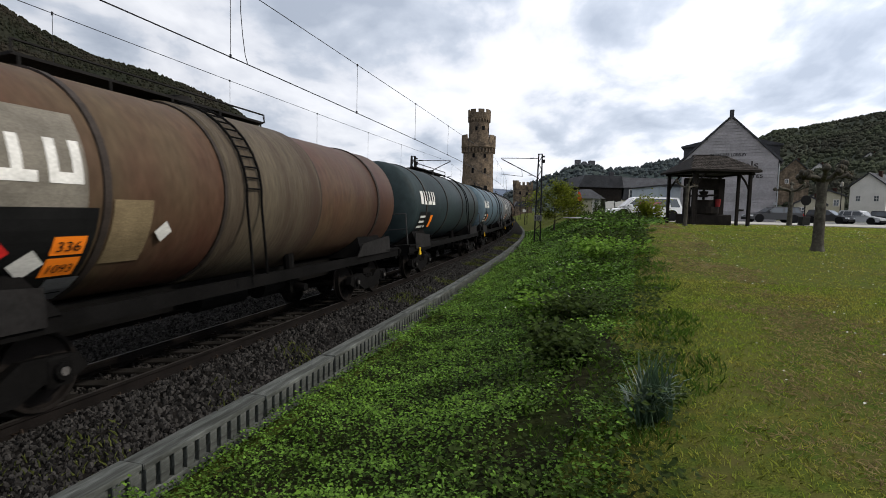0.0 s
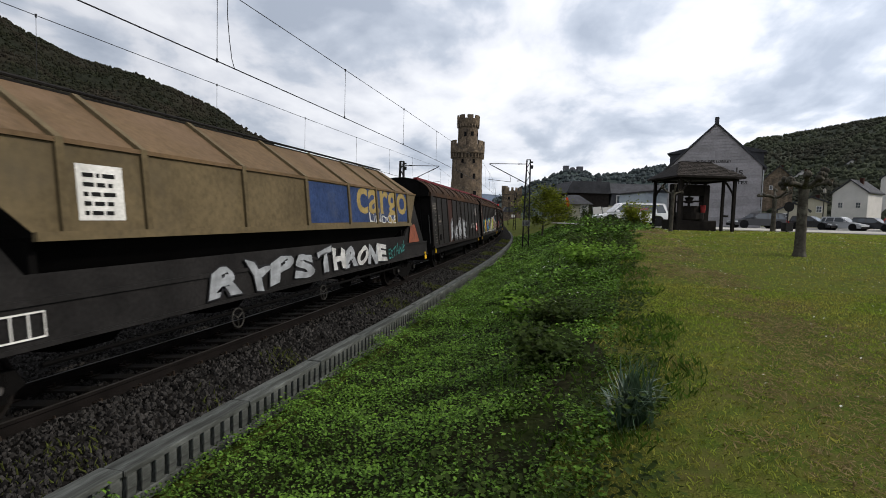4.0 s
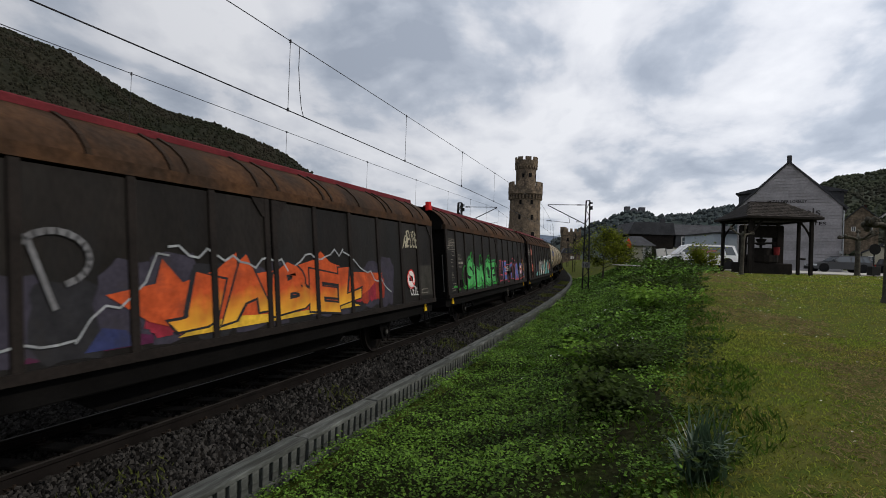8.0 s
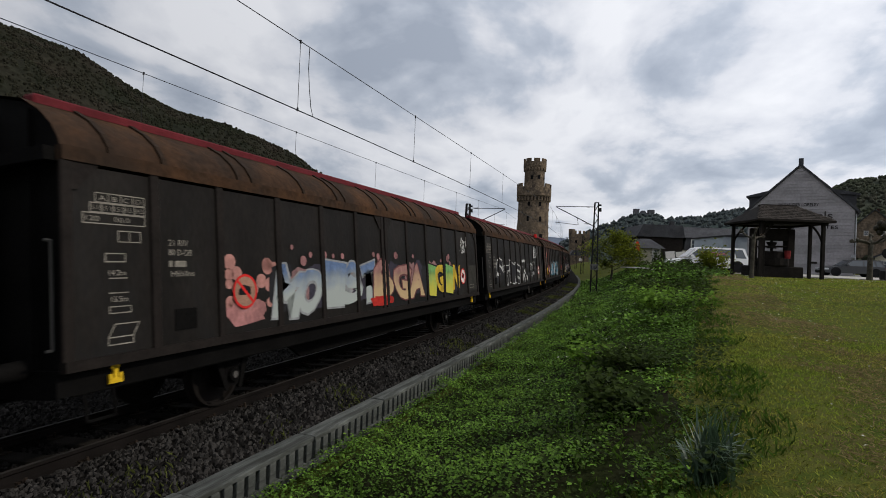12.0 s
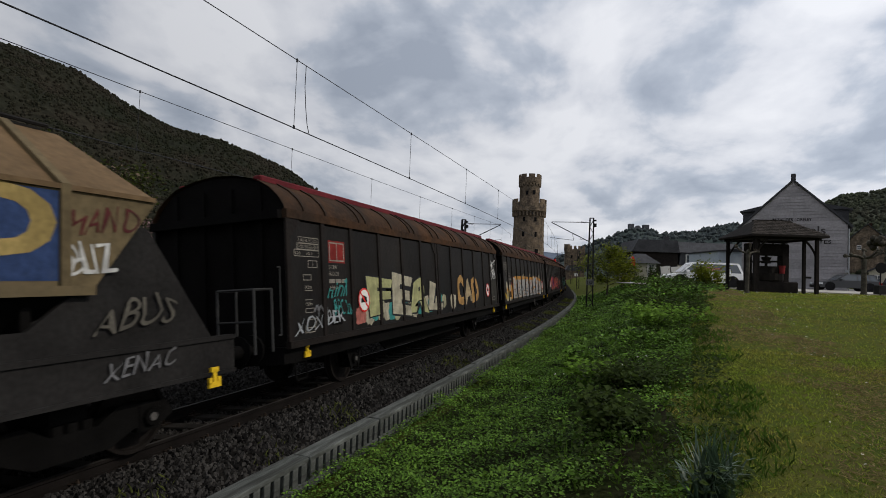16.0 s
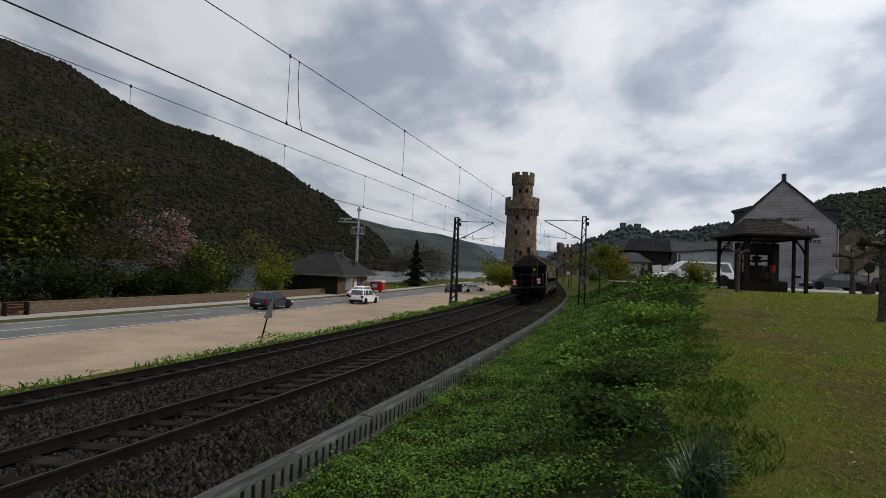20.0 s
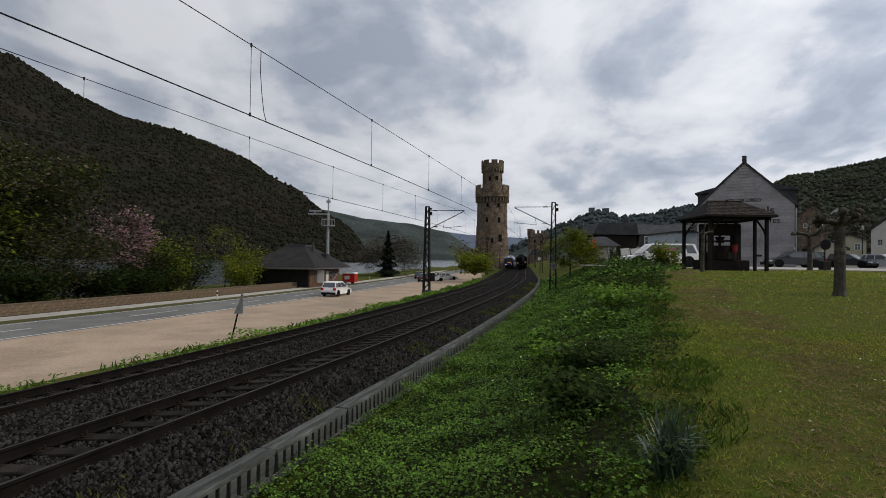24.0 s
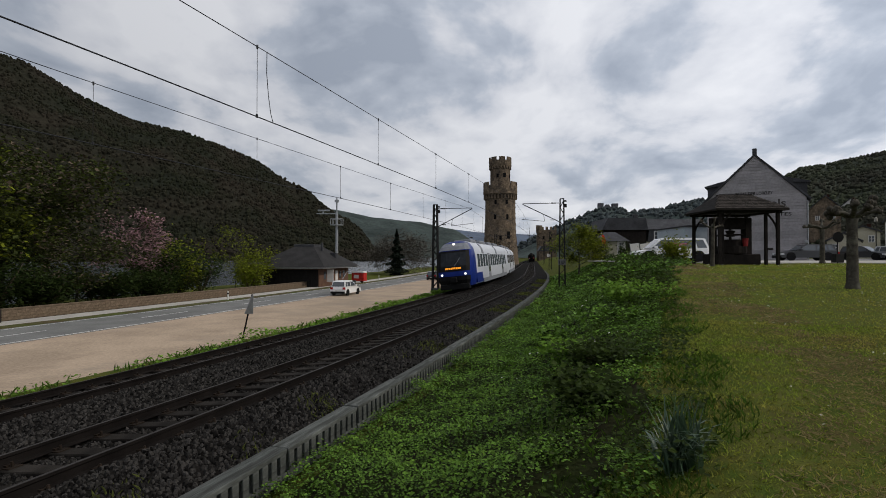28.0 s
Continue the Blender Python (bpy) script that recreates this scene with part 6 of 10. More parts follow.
def make_hoppers():
    out = []
    for i, art in enumerate(HOP_ART):
        rnd = random.Random(300 + i)
        root = thing("hopper_wagon", "tan covered grain hopper wagon with graffiti on its sole bar", "freight wagon", group="wagons of the goods train")
        for nm, k in (("roof_slope", "roof"), ("side_wall", "side"), ("end_slope", "end"), ("end_slope", "front"), ("hopper_chute", "under"), ("waist_rail", "waist"), ("lower_edge_rail", "lower_edge"), ("roof_walkway", "walk"), ("sole_bar", "sole"), ("end_bracket", "bracket"), ("end_railing", "railing"), ("end_platform", "platform"), ("end_ladder", "ladder"), ("operating_rod", "pipe"), ("end_support", "support")):
            for data in (HOP[k] if isinstance(HOP[k], list) else [HOP[k]]):
                part(nm, data, None, root)
        for x in (-5.75, -4.55, -2.35, -0.15, 2.05, 4.0, 5.7, 6.95):
            part("side_rib", HOP["rib"], None, root, m=Matrix.Translation((x, 0, 0)))
        running_gear(root, 10.3, None, bogie_at=7.3)
        for x in (-8.9, 8.9):
            part("towing_hook", D_HOOK, None, root, "yellow towing hook", m=Matrix.Translation((x, -1.42, 0.70)))
        for x in (-2.6, 0.6):
            part("brake_handwheel", D_HANDWHEEL, None, root, m=Matrix.Translation((x, -1.30, 0.52)) @ Matrix.Scale(0.62, 4))
        # blue panel with the word on the forward half
        y = -1.4425
        pan = part("blue_panel", Mesh().add([(0.0, y, 2.08), (6.92, y, 2.08), (6.92, y, 2.98), (0.0, y, 2.98)], [(0, 1, 2, 3)]), M_HOPBLUE, root)
        part("panel_letters", lettering("cargo", M_LETTER, 4.3, 1.0, 0.015), None, pan, m=Matrix.Translation((2.58, y - 0.004, 2.0)))
        part("inspection_plate", Mesh().add([(-5.55, y, 2.15), (-4.9, y, 2.15), (-4.9, y, 2.8), (-5.55, y, 2.8)], [(0, 1, 2, 3)]), M_WHITE, root)
        stencils(root, y - 0.003, -5.47, 2.65, 5, 0.45, M_BLACK, rnd, 0.05, 0.11)
        # red badge and marks on the end bracket
        yb = -1.3935
        part("red_badge", Mesh().add([(-7.85, yb, 2.25), (-7.20, yb, 2.25), (-7.20, yb, 2.55), (-7.85, yb, 2.55)], [(0, 1, 2, 3)]), paint(0.30, 0.02, 0.02), root)
        cr = Mesh()
        cr.add([(-7.48, yb - 0.003, 2.37), (-7.25, yb - 0.003, 2.37), (-7.25, yb - 0.003, 2.43), (-7.48, yb - 0.003, 2.43)], [(0, 1, 2, 3)])
        cr.add([(-7.39, yb - 0.004, 2.30), (-7.34, yb - 0.004, 2.30), (-7.34, yb - 0.004, 2.50), (-7.39, yb - 0.004, 2.50)], [(0, 1, 2, 3)])
        part("badge_cross", cr, M_WHITE, root)
        part("plate_letter", lettering("31 RIV", M_WHITE, 0.36, 0.10), None, root, m=Matrix.Translation((-7.85, yb, 2.05)))
        stencils(root, yb, -7.85, 1.90, 2, 0.52, M_FADED, rnd, 0.065, 0.13)
        part("plate_letter", lettering("Tagnpps", M_WHITE, 0.50, 0.12), None, root, m=Matrix.Translation((-7.80, yb, 1.60)))
        frame_plate(root, yb, -8.00, 1.36, 0.75, 0.17, M_WHITE, 0.02, 6)
        frame_plate(root, -1.4335, -6.6, 0.94, 0.55, 0.28, M_WHITE, 0.02, 3)
        for zz, ww, mt in ((3.42, 0.62, LIM), (2.75, 0.5, GRY)):
            if i < 3:
                part("end_tag", lettering("AMO", mt, ww, 0.36, 0.02, wild=0.6), None, root, m=Matrix.Translation((-7.22, -0.20, zz - 0.25)) @ Matrix.Rotation(radians(-90), 4, "Z"))
        tri = part("warning_sign", Mesh().add([(-8.30, -0.62, 2.62), (-8.30, -0.40, 2.62), (-8.30, -0.51, 2.82)], [(0, 1, 2)]), M_YELLOW, root)
        part("sign_plate", Mesh().box(-8.29, -8.27, -0.72, -0.34, 2.10, 2.88), M_HOPGREY, root)
        low = [a for a in art if (a[2] if a[0] in ("blob",) else a[3] if a[0] == "tag" else a[4] if a[0] == "piece" else a[1][0][1] if a[0] in ("poly", "line") else a[2]) < 1.62]
        high = [a for a in art if a not in low]
        sprayed(root, -1.434, low, i)
        sprayed(root, -1.4465, high, i)
        out.append(root)
    # the last wagon carries the tail boards
    for yy in (-0.95, 0.95):
        tb = part("tail_board", Mesh().box(-10.02, -9.99, yy - 0.16, yy + 0.16, 1.55, 1.95), M_REDPAINT, out[-1], "red and white tail board")
        part("tail_board_mark", Mesh().add([(-10.025, yy - 0.15, 1.56), (-10.025, yy + 0.15, 1.56), (-10.025, yy, 1.75)], [(0, 1, 2)]).add([(-10.025, yy - 0.15, 1.94), (-10.025, yy + 0.15, 1.94), (-10.025, yy, 1.75)], [(0, 1, 2)]), M_WHITE, tb)
    return out


# ---- tank wagons ----
def dome(r, L_, cz, n=32, taper=0.0):
    prof = [(0.02, -L_ / 2)]
    for k in range(1, 7):
        a = math.pi / 2 * k / 6
        prof.append((r * (1 - taper) * math.sin(a), -L_ / 2 + 0.42 * (1 - math.cos(a))))
    if taper:
        prof += [(r, -0.8), (r, 0.8)]
    for k in range(6, 0, -1):
        a = math.pi / 2 * k / 6
        prof.append((r * (1 - taper) * math.sin(a), L_ / 2 - 0.42 * (1 - math.cos(a))))
    prof.append((0.02, L_ / 2))
    return Mesh().lathe(prof, n, Matrix.Translation((0, 0, cz)), axis="x")


TANKDATA = {}
M_PALEPLATE = material("pale_metal_plate", (0.42, 0.40, 0.36), 0.6, var=0.15)


def make_tank(kind, length, rnd):
    cream = kind in ("tank_gatx", "tank_cream")
    labels = {"tank_brown": "rusty brown tank wagon with white logo and hazard plates", "tank_brown2": "weathered brown tank wagon with curved bands",
              "tank_teal": "dark teal tank wagon with white logo", "tank_blue": "grey blue tank wagon with ladder and walkway", "tank_grey": "grey tank wagon with ladder and walkway",
              "tank_gatx": "grimy cream tank wagon with blue logo and roof walkway", "tank_cream": "long cream tank wagon with blue logo"}
    root = thing("tank_wagon", labels[kind], "freight wagon", group="wagons of the goods train")
    R, CZ = (1.46, 2.60) if not cream else (1.43, 2.56)
    L_ = length - {"tank_gatx": 2.4, "tank_cream": 1.2}.get(kind, 1.5)
    cx = {"tank_gatx": 0.8, "tank_cream": 0.3}.get(kind, 0.0)
    key = (kind, length)
    if key not in TANKDATA:
        d = {}
        d["shell"] = dome(R, L_, CZ, 48).data("tank_shell", M_TANKS[kind], True)
        band = Mesh().lathe([(R - 0.02, -0.05), (R + 0.03, -0.05), (R + 0.03, 0.05), (R - 0.02, 0.05)], 40, Matrix.Translation((0, 0, CZ)), axis="x")
        d["band"] = band.data("tank_band", material("dark_band", (0.035, 0.028, 0.024), 0.6, var=0.3) if not cream else M_TANKS[kind], True)
        seam = Mesh().lathe([(R - 0.01, -0.02), (R + 0.012, -0.02), (R + 0.012, 0.02), (R - 0.01, 0.02)], 40, Matrix.Translation((0, 0, CZ)), axis="x")
        d["seam"] = seam.data("tank_seam", M_TANKS[kind], True)
        h2 = length / 2 - 0.55
        fr = Mesh().box(-h2, h2, -1.25, -1.12, 0.92, 1.12).box(-h2, h2, 1.12, 1.25, 0.55, 1.55).box(-h2, h2, -0.35, 0.35, 0.70, 1.12).box(-h2, -h2 + 0.14, -1.2, 1.2, 0.84, 1.18).box(h2 - 0.14, h2, -1.2, 1.2, 0.84, 1.18)
        for x in (-L_ / 2 + 1.6, L_ / 2 - 1.6):
            fr.rings([[(x - 1.0, -1.28, 1.10), (x + 1.0, -1.28, 1.10), (x + 1.0, 1.28, 1.10), (x - 1.0, 1.28, 1.10)], [(x - 0.7, -1.05, 1.62), (x + 0.7, -1.05, 1.62), (x + 0.7, 1.05, 1.62), (x - 0.7, 1.05, 1.62)]])
        fr.box(-h2, -h2 + 1.1, -1.3, 1.3, 1.12, 1.17).box(h2 - 1.1, h2, -1.3, 1.3, 1.12, 1.17)
        fr.rod((-1.4, -0.7, 0.82), (-0.2, -0.7, 0.82), 0.18, n=12).rod((0.3, -0.7, 0.82), (1.1, -0.7, 0.82), 0.20, n=12)
        d["frame"] = fr.data("underframe", M_UNDER)
        sk = Mesh().prism([(L_ / 2 - 2.9, 1.10), (L_ / 2 - 0.6, 1.10), (L_ / 2 - 0.6, 1.55), (L_ / 2 - 2.5, 1.42)], -1.30, -1.27)
        sk.prism([(-L_ / 2 + 0.5, 1.00), (-L_ / 2 + 2.4, 1.00), (-L_ / 2 + 2.4, 1.42), (-L_ / 2 + 0.5, 1.55)], -1.30, -1.27)
        d["skirt"] = sk.data("frame_skirt", M_HOPGREY)
        wk = Mesh().box(-2.6, 2.6, -0.34, 0.34, CZ + R + 0.10, CZ + R + 0.14)
        for x in (-2.5, -1.2, 0, 1.2, 2.5):
            wk.rod((x, -0.33, CZ + R - 0.08), (x, -0.33, CZ + R + 0.12), 0.02, n=5).rod((x, 0.33, CZ + R - 0.08), (x, 0.33, CZ + R + 0.12), 0.02, n=5)
        wk.tube([(-2.6, -0.36, CZ + R + 0.28), (2.6, -0.36, CZ + R + 0.28)], 0.018, 5).tube([(-2.6, -0.36, CZ + R + 0.12), (-2.6, -0.36, CZ + R + 0.28)], 0.018, 5).tube([(2.6, -0.36, CZ + R + 0.12), (2.6, -0.36, CZ + R + 0.28)], 0.018, 5)
        wk.rod((0.4, 0, CZ + R - 0.05), (0.4, 0, CZ + R + 0.22), 0.32, n=16)
        d["walk"] = wk.data("roof_walkway", M_HOPGREY)
        la = Mesh()
        arc = [(-(R + 0.10) * math.sin(a), CZ + (R + 0.10) * math.cos(a)) for a in np.linspace(0.25, 1.75, 9)]
        arc += [(-(R + 0.08), 1.15)]
        for x in (-0.20, 0.20):
            la.tube([(x, y, z) for y, z in arc], 0.022, 6)
        for k in range(12):
            y, z = arc[min(8, int(k * 9 / 12))] if k < 11 else arc[-1]
            t = k / 12
            a = 0.3 + t * 1.4
            la.tube([(-0.20, -(R + 0.10) * math.sin(a), CZ + (R + 0.10) * math.cos(a)), (0.20, -(R + 0.10) * math.sin(a), CZ + (R + 0.10) * math.cos(a))], 0.015, 5)
        d["ladder"] = la.data("side_ladder", M_UNDER)
        rl = Mesh()
        for y in (-1.2, -0.4, 0.4, 1.2):
            rl.tube([(-h2 + 0.05, y, 1.15), (-h2 + 0.05, y, 2.2)], 0.022, 6)
        rl.tube([(-h2 + 0.05, -1.2, 2.2), (-h2 + 0.05, 1.2, 2.2)], 0.022, 6).tube([(-h2 + 0.05, -1.2, 1.7), (-h2 + 0.05, 1.2, 1.7)], 0.018, 6)
        d["railing"] = rl.data("end_railing", M_RAILING)
        vb = Mesh().rod((0, -0.9, 0.9), (0, -0.9, 1.4), 0.11, n=10).rod((0, -0.9, 0.75), (0, -1.25, 0.70), 0.08, n=10).box(-0.18, 0.18, -1.0, -0.7, 0.62, 0.9)
        d["valve"] = vb.data("outlet_valve", M_UNDER)
        TANKDATA[key] = d
    d = TANKDATA[key]
    C = Matrix.Translation((cx, 0, 0))
    part("tank_shell", d["shell"], None, root, m=C)
    n = 4 if kind != "tank_gatx" else 8
    for k in range(n):
        x = -L_ / 2 + L_ * (k + 0.5) / n if kind != "tank_brown" else (-3.5, -1.35, 1.7, 5.0)[k]
        part("tank_band" if not cream else "tank_seam", d["band" if not cream else "seam"], None, root, m=Matrix.Translation((x + cx, 0, 0)))
    part("underframe", d["frame"], None, root)
    part("frame_skirt", d["skirt"], None, root)
    part("roof_walkway", d["walk"], None, root, m=Matrix.Translation((0.6 if kind != "tank_brown" else -1.0, 0, 0)))
    if kind != "tank_cream":
        part("side_ladder", d["ladder"], None, root, m=Matrix.Translation((2.4 if kind != "tank_brown" else -0.75, 0, 0)))
    part("end_railing", d["railing"], None, root)
    part("outlet_valve", d["valve"], None, root, m=Matrix.Translation((1.2, 0, 0)))
    running_gear(root, length / 2, None, bogie_at=length / 2 - 2.5)
    part("towing_hook", D_HOOK, None, root, "yellow towing hook", m=Matrix.Translation((-length / 2 + 1.6, -1.30, 0.80)))
    # markings wrapped on the shell: small plates set at the shell's side
    def on_shell(x, z, w, h, mat, name, lift=0.012, parent=None, cols=8):
        me = Mesh()
        rr = R + lift
        prev = None
        for k in range(cols + 1):
            zz = z + h * k / cols
            yy = -math.sqrt(max(0.01, rr * rr - (zz - CZ) ** 2))
            cur = [(x + cx, yy, zz), (x + w + cx, yy, zz)]
            if prev:
                me.add(prev + [cur[1], cur[0]], [(0, 1, 2, 3)])
            prev = cur
        return part(name, me, mat, parent or root)
    logo = M_WHITE if not cream else paint(0.05, 0.10, 0.32)
    a0 = -L_ / 2 + 0.9
    if kind == "tank_brown":
        on_shell(a0 - 0.1, 2.25, 2.1, 1.05, material("grey_logo_panel", (0.16, 0.145, 0.12), 0.6, var=0.3), "logo_panel", 0.014)
    # plain shapes stand in for the lettered logo
    for k in range(3):
        x = a0 + (0.8 if cream else 0.5) + 0.52 * k
        on_shell(x, 2.5, 0.40, 0.12, logo, "logo_bar", 0.02)
        on_shell(x + (0.0 if k != 1 else 0.14), 2.62, 0.12, 0.36, logo, "logo_bar", 0.02)
        if k != 1:
            on_shell(x + 0.28, 2.62, 0.12, 0.36, logo, "logo_bar", 0.02)
    on_shell(a0, 2.5, 0.34, 0.46, logo, "logo_mark", 0.02)
    on_shell(a0, 1.62 if kind != "tank_brown" else 1.30, 1.35 if kind != "tank_brown" else 2.15, 0.62 if kind != "tank_brown" else 0.95, M_BLACK, "data_panel", 0.016)
    for k in range(3):
        on_shell(a0 + 0.08, (1.70 if kind != "tank_brown" else 1.40) + 0.17 * k, rnd.uniform(0.5, 1.1), 0.07, M_WHITE, "stencilled_marking", 0.022, cols=2)
    if kind == "tank_brown":
        on_shell(a0 + 1.80, 1.22, 0.40, 0.26, M_STEEL, "grey_plate", 0.02, cols=2)
        on_shell(a0 + 1.66, 1.74, 0.40, 0.20, M_ORANGE, "hazard_plate", 0.02, cols=2)
        on_shell(a0 + 1.66, 1.51, 0.40, 0.20, M_ORANGE, "hazard_plate", 0.02, cols=2)
        for txt, zz in (("336", 1.775), ("1093", 1.545)):
            yy = -math.sqrt((R + 0.03) ** 2 - (zz + 0.07 - CZ) ** 2)
            part("hazard_number", lettering(txt, M_BLACK, 0.29, 0.125), None, root, m=Matrix.Translation((a0 + 1.715, -math.sqrt((R + 0.032) ** 2 - (zz - CZ) ** 2), zz)) @ Matrix.Rotation(math.asin((CZ - zz - 0.07) / R), 4, "X"))
        def diamond(x, z, r, mat):
            yy = -math.sqrt((R + 0.03) ** 2 - (z - CZ) ** 2)
            me = Mesh().add([(-r, 0, 0), (0, 0, -r), (r, 0, 0), (0, 0, r)], [(0, 1, 2, 3)])
            part("hazard_diamond", me, mat, root, m=Matrix.Translation((x, yy - 0.02, z)) @ Matrix.Rotation(math.asin((CZ - z) / R), 4, "X"))
        diamond(a0 + 1.0, 1.80, 0.20, M_REDPAINT)
        diamond(a0 + 1.42, 1.66, 0.20, M_WHITE)
        diamond(a0 + 3.15, 1.95, 0.15, M_WHITE)
        on_shell(a0 + 2.35, 1.60, 0.60, 0.75, material("olive_patch", (0.17, 0.13, 0.075), 0.6, var=0.3), "repaint_patch", 0.014)
        part("heating_jacket", Mesh().lathe([(R + 0.01, -1.35), (R + 0.055, -1.3), (R + 0.055, 1.65), (R + 0.01, 1.7)], 40, Matrix.Translation((0, 0, CZ)), axis="x"), material("streaked_jacket", (0.080, 0.066, 0.046), 0.6, var=0.45, scale=0.8, fine=9, col2=(0.052, 0.040, 0.029), dirt=(0.042, 0.028, 0.021), stretch=(3, 0.3, 0.3)), root, smooth=True)
    elif cream:
        if kind == "tank_gatx":
            on_shell(a0 + 3.9, 1.75, 0.36, 0.20, M_ORANGE, "hazard_plate", 0.02, cols=2)
            on_shell(a0 + 3.9, 1.52, 0.36, 0.20, M_ORANGE, "hazard_plate", 0.02, cols=2)
        else:
            ring = Mesh().lathe([(R - 0.01, -0.07), (R + 0.035, -0.06), (R + 0.035, 0.06), (R - 0.01, 0.07)], 48, Matrix.Translation((0, 0, CZ)), axis="x").data("stiffening_ring", M_TANKS[kind], True)
            rust = Mesh().lathe([(R - 0.01, -0.05), (R + 0.022, -0.045), (R + 0.022, 0.045), (R - 0.01, 0.05)], 48, Matrix.Translation((0, 0, CZ)), axis="x").data("rust_band", material("rust_stained_band", (0.035, 0.022, 0.014), 0.7, var=0.5, scale=3), True)
            for x in (-4.6, -1.0, 1.8):
                part("stiffening_ring", ring, None, root, m=Matrix.Translation((x, 0, 0)))
            for x in (-3.9, 0.43, 4.8):
                part("rust_band", rust, None, root, m=Matrix.Translation((x, 0, 0)))
            on_shell(-0.30, 2.02, 0.50, 0.28, M_BLACK, "data_panel", 0.024)
            on_shell(-0.30, 2.34, 0.50, 0.28, M_BLACK, "data_panel", 0.024)
            for k in range(5):
                on_shell(-0.24, 2.06 + 0.11 * k, 0.36, 0.02, M_FADED, "stencilled_marking", 0.03, cols=2)
            on_shell(5.75, 2.5, 0.42, 0.17, M_WHITE, "sign_label", 0.02, cols=2)
            part("outlet_valve", d["valve"], None, root, m=Matrix.Translation((-0.5, -0.3, 0)))
            part("outlet_valve", d["valve"], None, root, m=Matrix.Translation((0.1, -0.3, 0)))
        on_shell(a0 + 5.2 if kind == "tank_cream" else a0 + 6.0, 2.15, 0.24, 1.05, M_PALEPLATE, "level_plate", 0.02)
    else:
        on_shell(a0 + 1.45, 1.70, 0.32, 0.42, M_ORANGE, "hazard_plate", 0.02, cols=2)
    return root


def make_train():
    boxes, hoppers = make_boxes(), make_hoppers()
    rnd = random.Random(77)
    u = 15.9
    for kind in ("tank_teal", "tank_blue", "tank_grey", "tank_brown2", "tank_teal", "tank_grey", "tank_blue", "tank_brown2"):
        WAGONS.append((make_tank(kind, 14.8, rnd), u + 7.4))
        u += 14.8
    u = 15.9
    order = [("tank_brown", 14.8)] + [("box", 15.5)] * 5 + [("hopper", 20.6)] * 2 + [("tank_gatx", 14.6), ("tank_cream", 15.4)] + [("box", 15.5)] * 15 + [("hopper", 20.65)] * 3
    for kind, length in order:
        if kind == "box":
            ob = boxes.pop(0)
        elif kind == "hopper":
            ob = hoppers.pop(0)
        else:
            ob = make_tank(kind, length, rnd)
        WAGONS.append((ob, u - length / 2 + (0.4 if kind == "hopper" else 0)))
        u -= length


make_train()
# ---------------- masts and wires ----------------
def lattice_mast(s, off, top, side, label):
    """A riveted lattice mast with cantilever arms towards its track; side +1: track to its left."""
    base = on(s, off)
    z0 = -0.55
    root = thing("catenary_mast", label, "catenary mast", m=along(s, off, z0), group="catenary masts")
    H = top - z0
    part("mast_foot", Mesh().bevel_box(-0.35, 0.35, -0.35, 0.35, -0.2, 0.18, 0.03), M_CONCRETE, root)
    for sx in (-1, 1):
        for sy in (-1, 1):
            lg = Mesh()
            lg.add([], [])
            b, t = Vector((sx * 0.21, sy * 0.27, 0.1)), Vector((sx * 0.13, sy * 0.15, H))
            lg.rings([[b + Vector((-0.06, -0.06, 0)), b + Vector((0.06, -0.06, 0)), b + Vector((0.06, 0.06, 0)), b + Vector((-0.06, 0.06, 0))],
                      [t + Vector((-0.06, -0.06, 0)), t + Vector((0.06, -0.06, 0)), t + Vector((0.06, 0.06, 0)), t + Vector((-0.06, 0.06, 0))]])
            part("mast_leg", lg, M_IRON, root)
    n = 13
    for k in range(n):
        za, zb = 0.25 + (H - 0.4) * k / n, 0.25 + (H - 0.4) * (k + 1) / n
        wa, wb = 0.27 - 0.12 * za / H, 0.27 - 0.12 * zb / H
        va, vb = 0.21 - 0.08 * za / H, 0.21 - 0.08 * zb / H
        f = 1 if k % 2 else -1
        br = Mesh()
        for sx in (-1, 1):
            br.rod((sx * va, -f * wa, za), (sx * vb, f * wb, zb), 0.03, n=5)
        for sy in (-1, 1):
            br.rod((-f * va, sy * wa, za), (f * vb, sy * wb, zb), 0.03, n=5)
        part("lattice_brace", br, M_IRON, root)
    part("mast_cap", Mesh().box(-0.17, 0.17, -0.19, 0.19, H, H + 0.05), M_IRON, root)
    reach = 3.45 * side
    part("top_tube", Mesh().rod((0, 0.1 * side, H - 0.35), (0, reach, H - 0.35), 0.03, n=7), M_IRON, root)
    part("cantilever_tube", Mesh().rod((0, 0.15 * side, H - 2.05), (0, reach, H - 0.40), 0.038, n=7), M_IRON, root)
    part("steady_arm", Mesh().rod((0, 1.5 * side, H - 1.95), (0, reach * 1.02, H - 1.75), 0.022, n=6).rod((0, 1.6 * side, H - 1.35), (0, 1.5 * side, H - 1.95), 0.02, n=6), M_IRON, root)
    for yy, zz in ((0.55, -0.35), (0.6, -1.83)):
        ins = Mesh()
        for k in range(5):
            ins.rod((0, (yy + 0.08 * k) * side, H + zz), (0, (yy + 0.08 * k + 0.045) * side, H + zz), 0.075, 0.045, 9)
        part("insulator", ins, M_IRON, root)
    bx_ = Mesh().box(-0.10, 0.10, -0.42, -0.20, H - 0.75, H - 0.45).box(-0.10, 0.10, -0.40, -0.20, H - 0.25, H - 0.12)
    part("terminal_box", bx_, M_IRON, root)
    return root


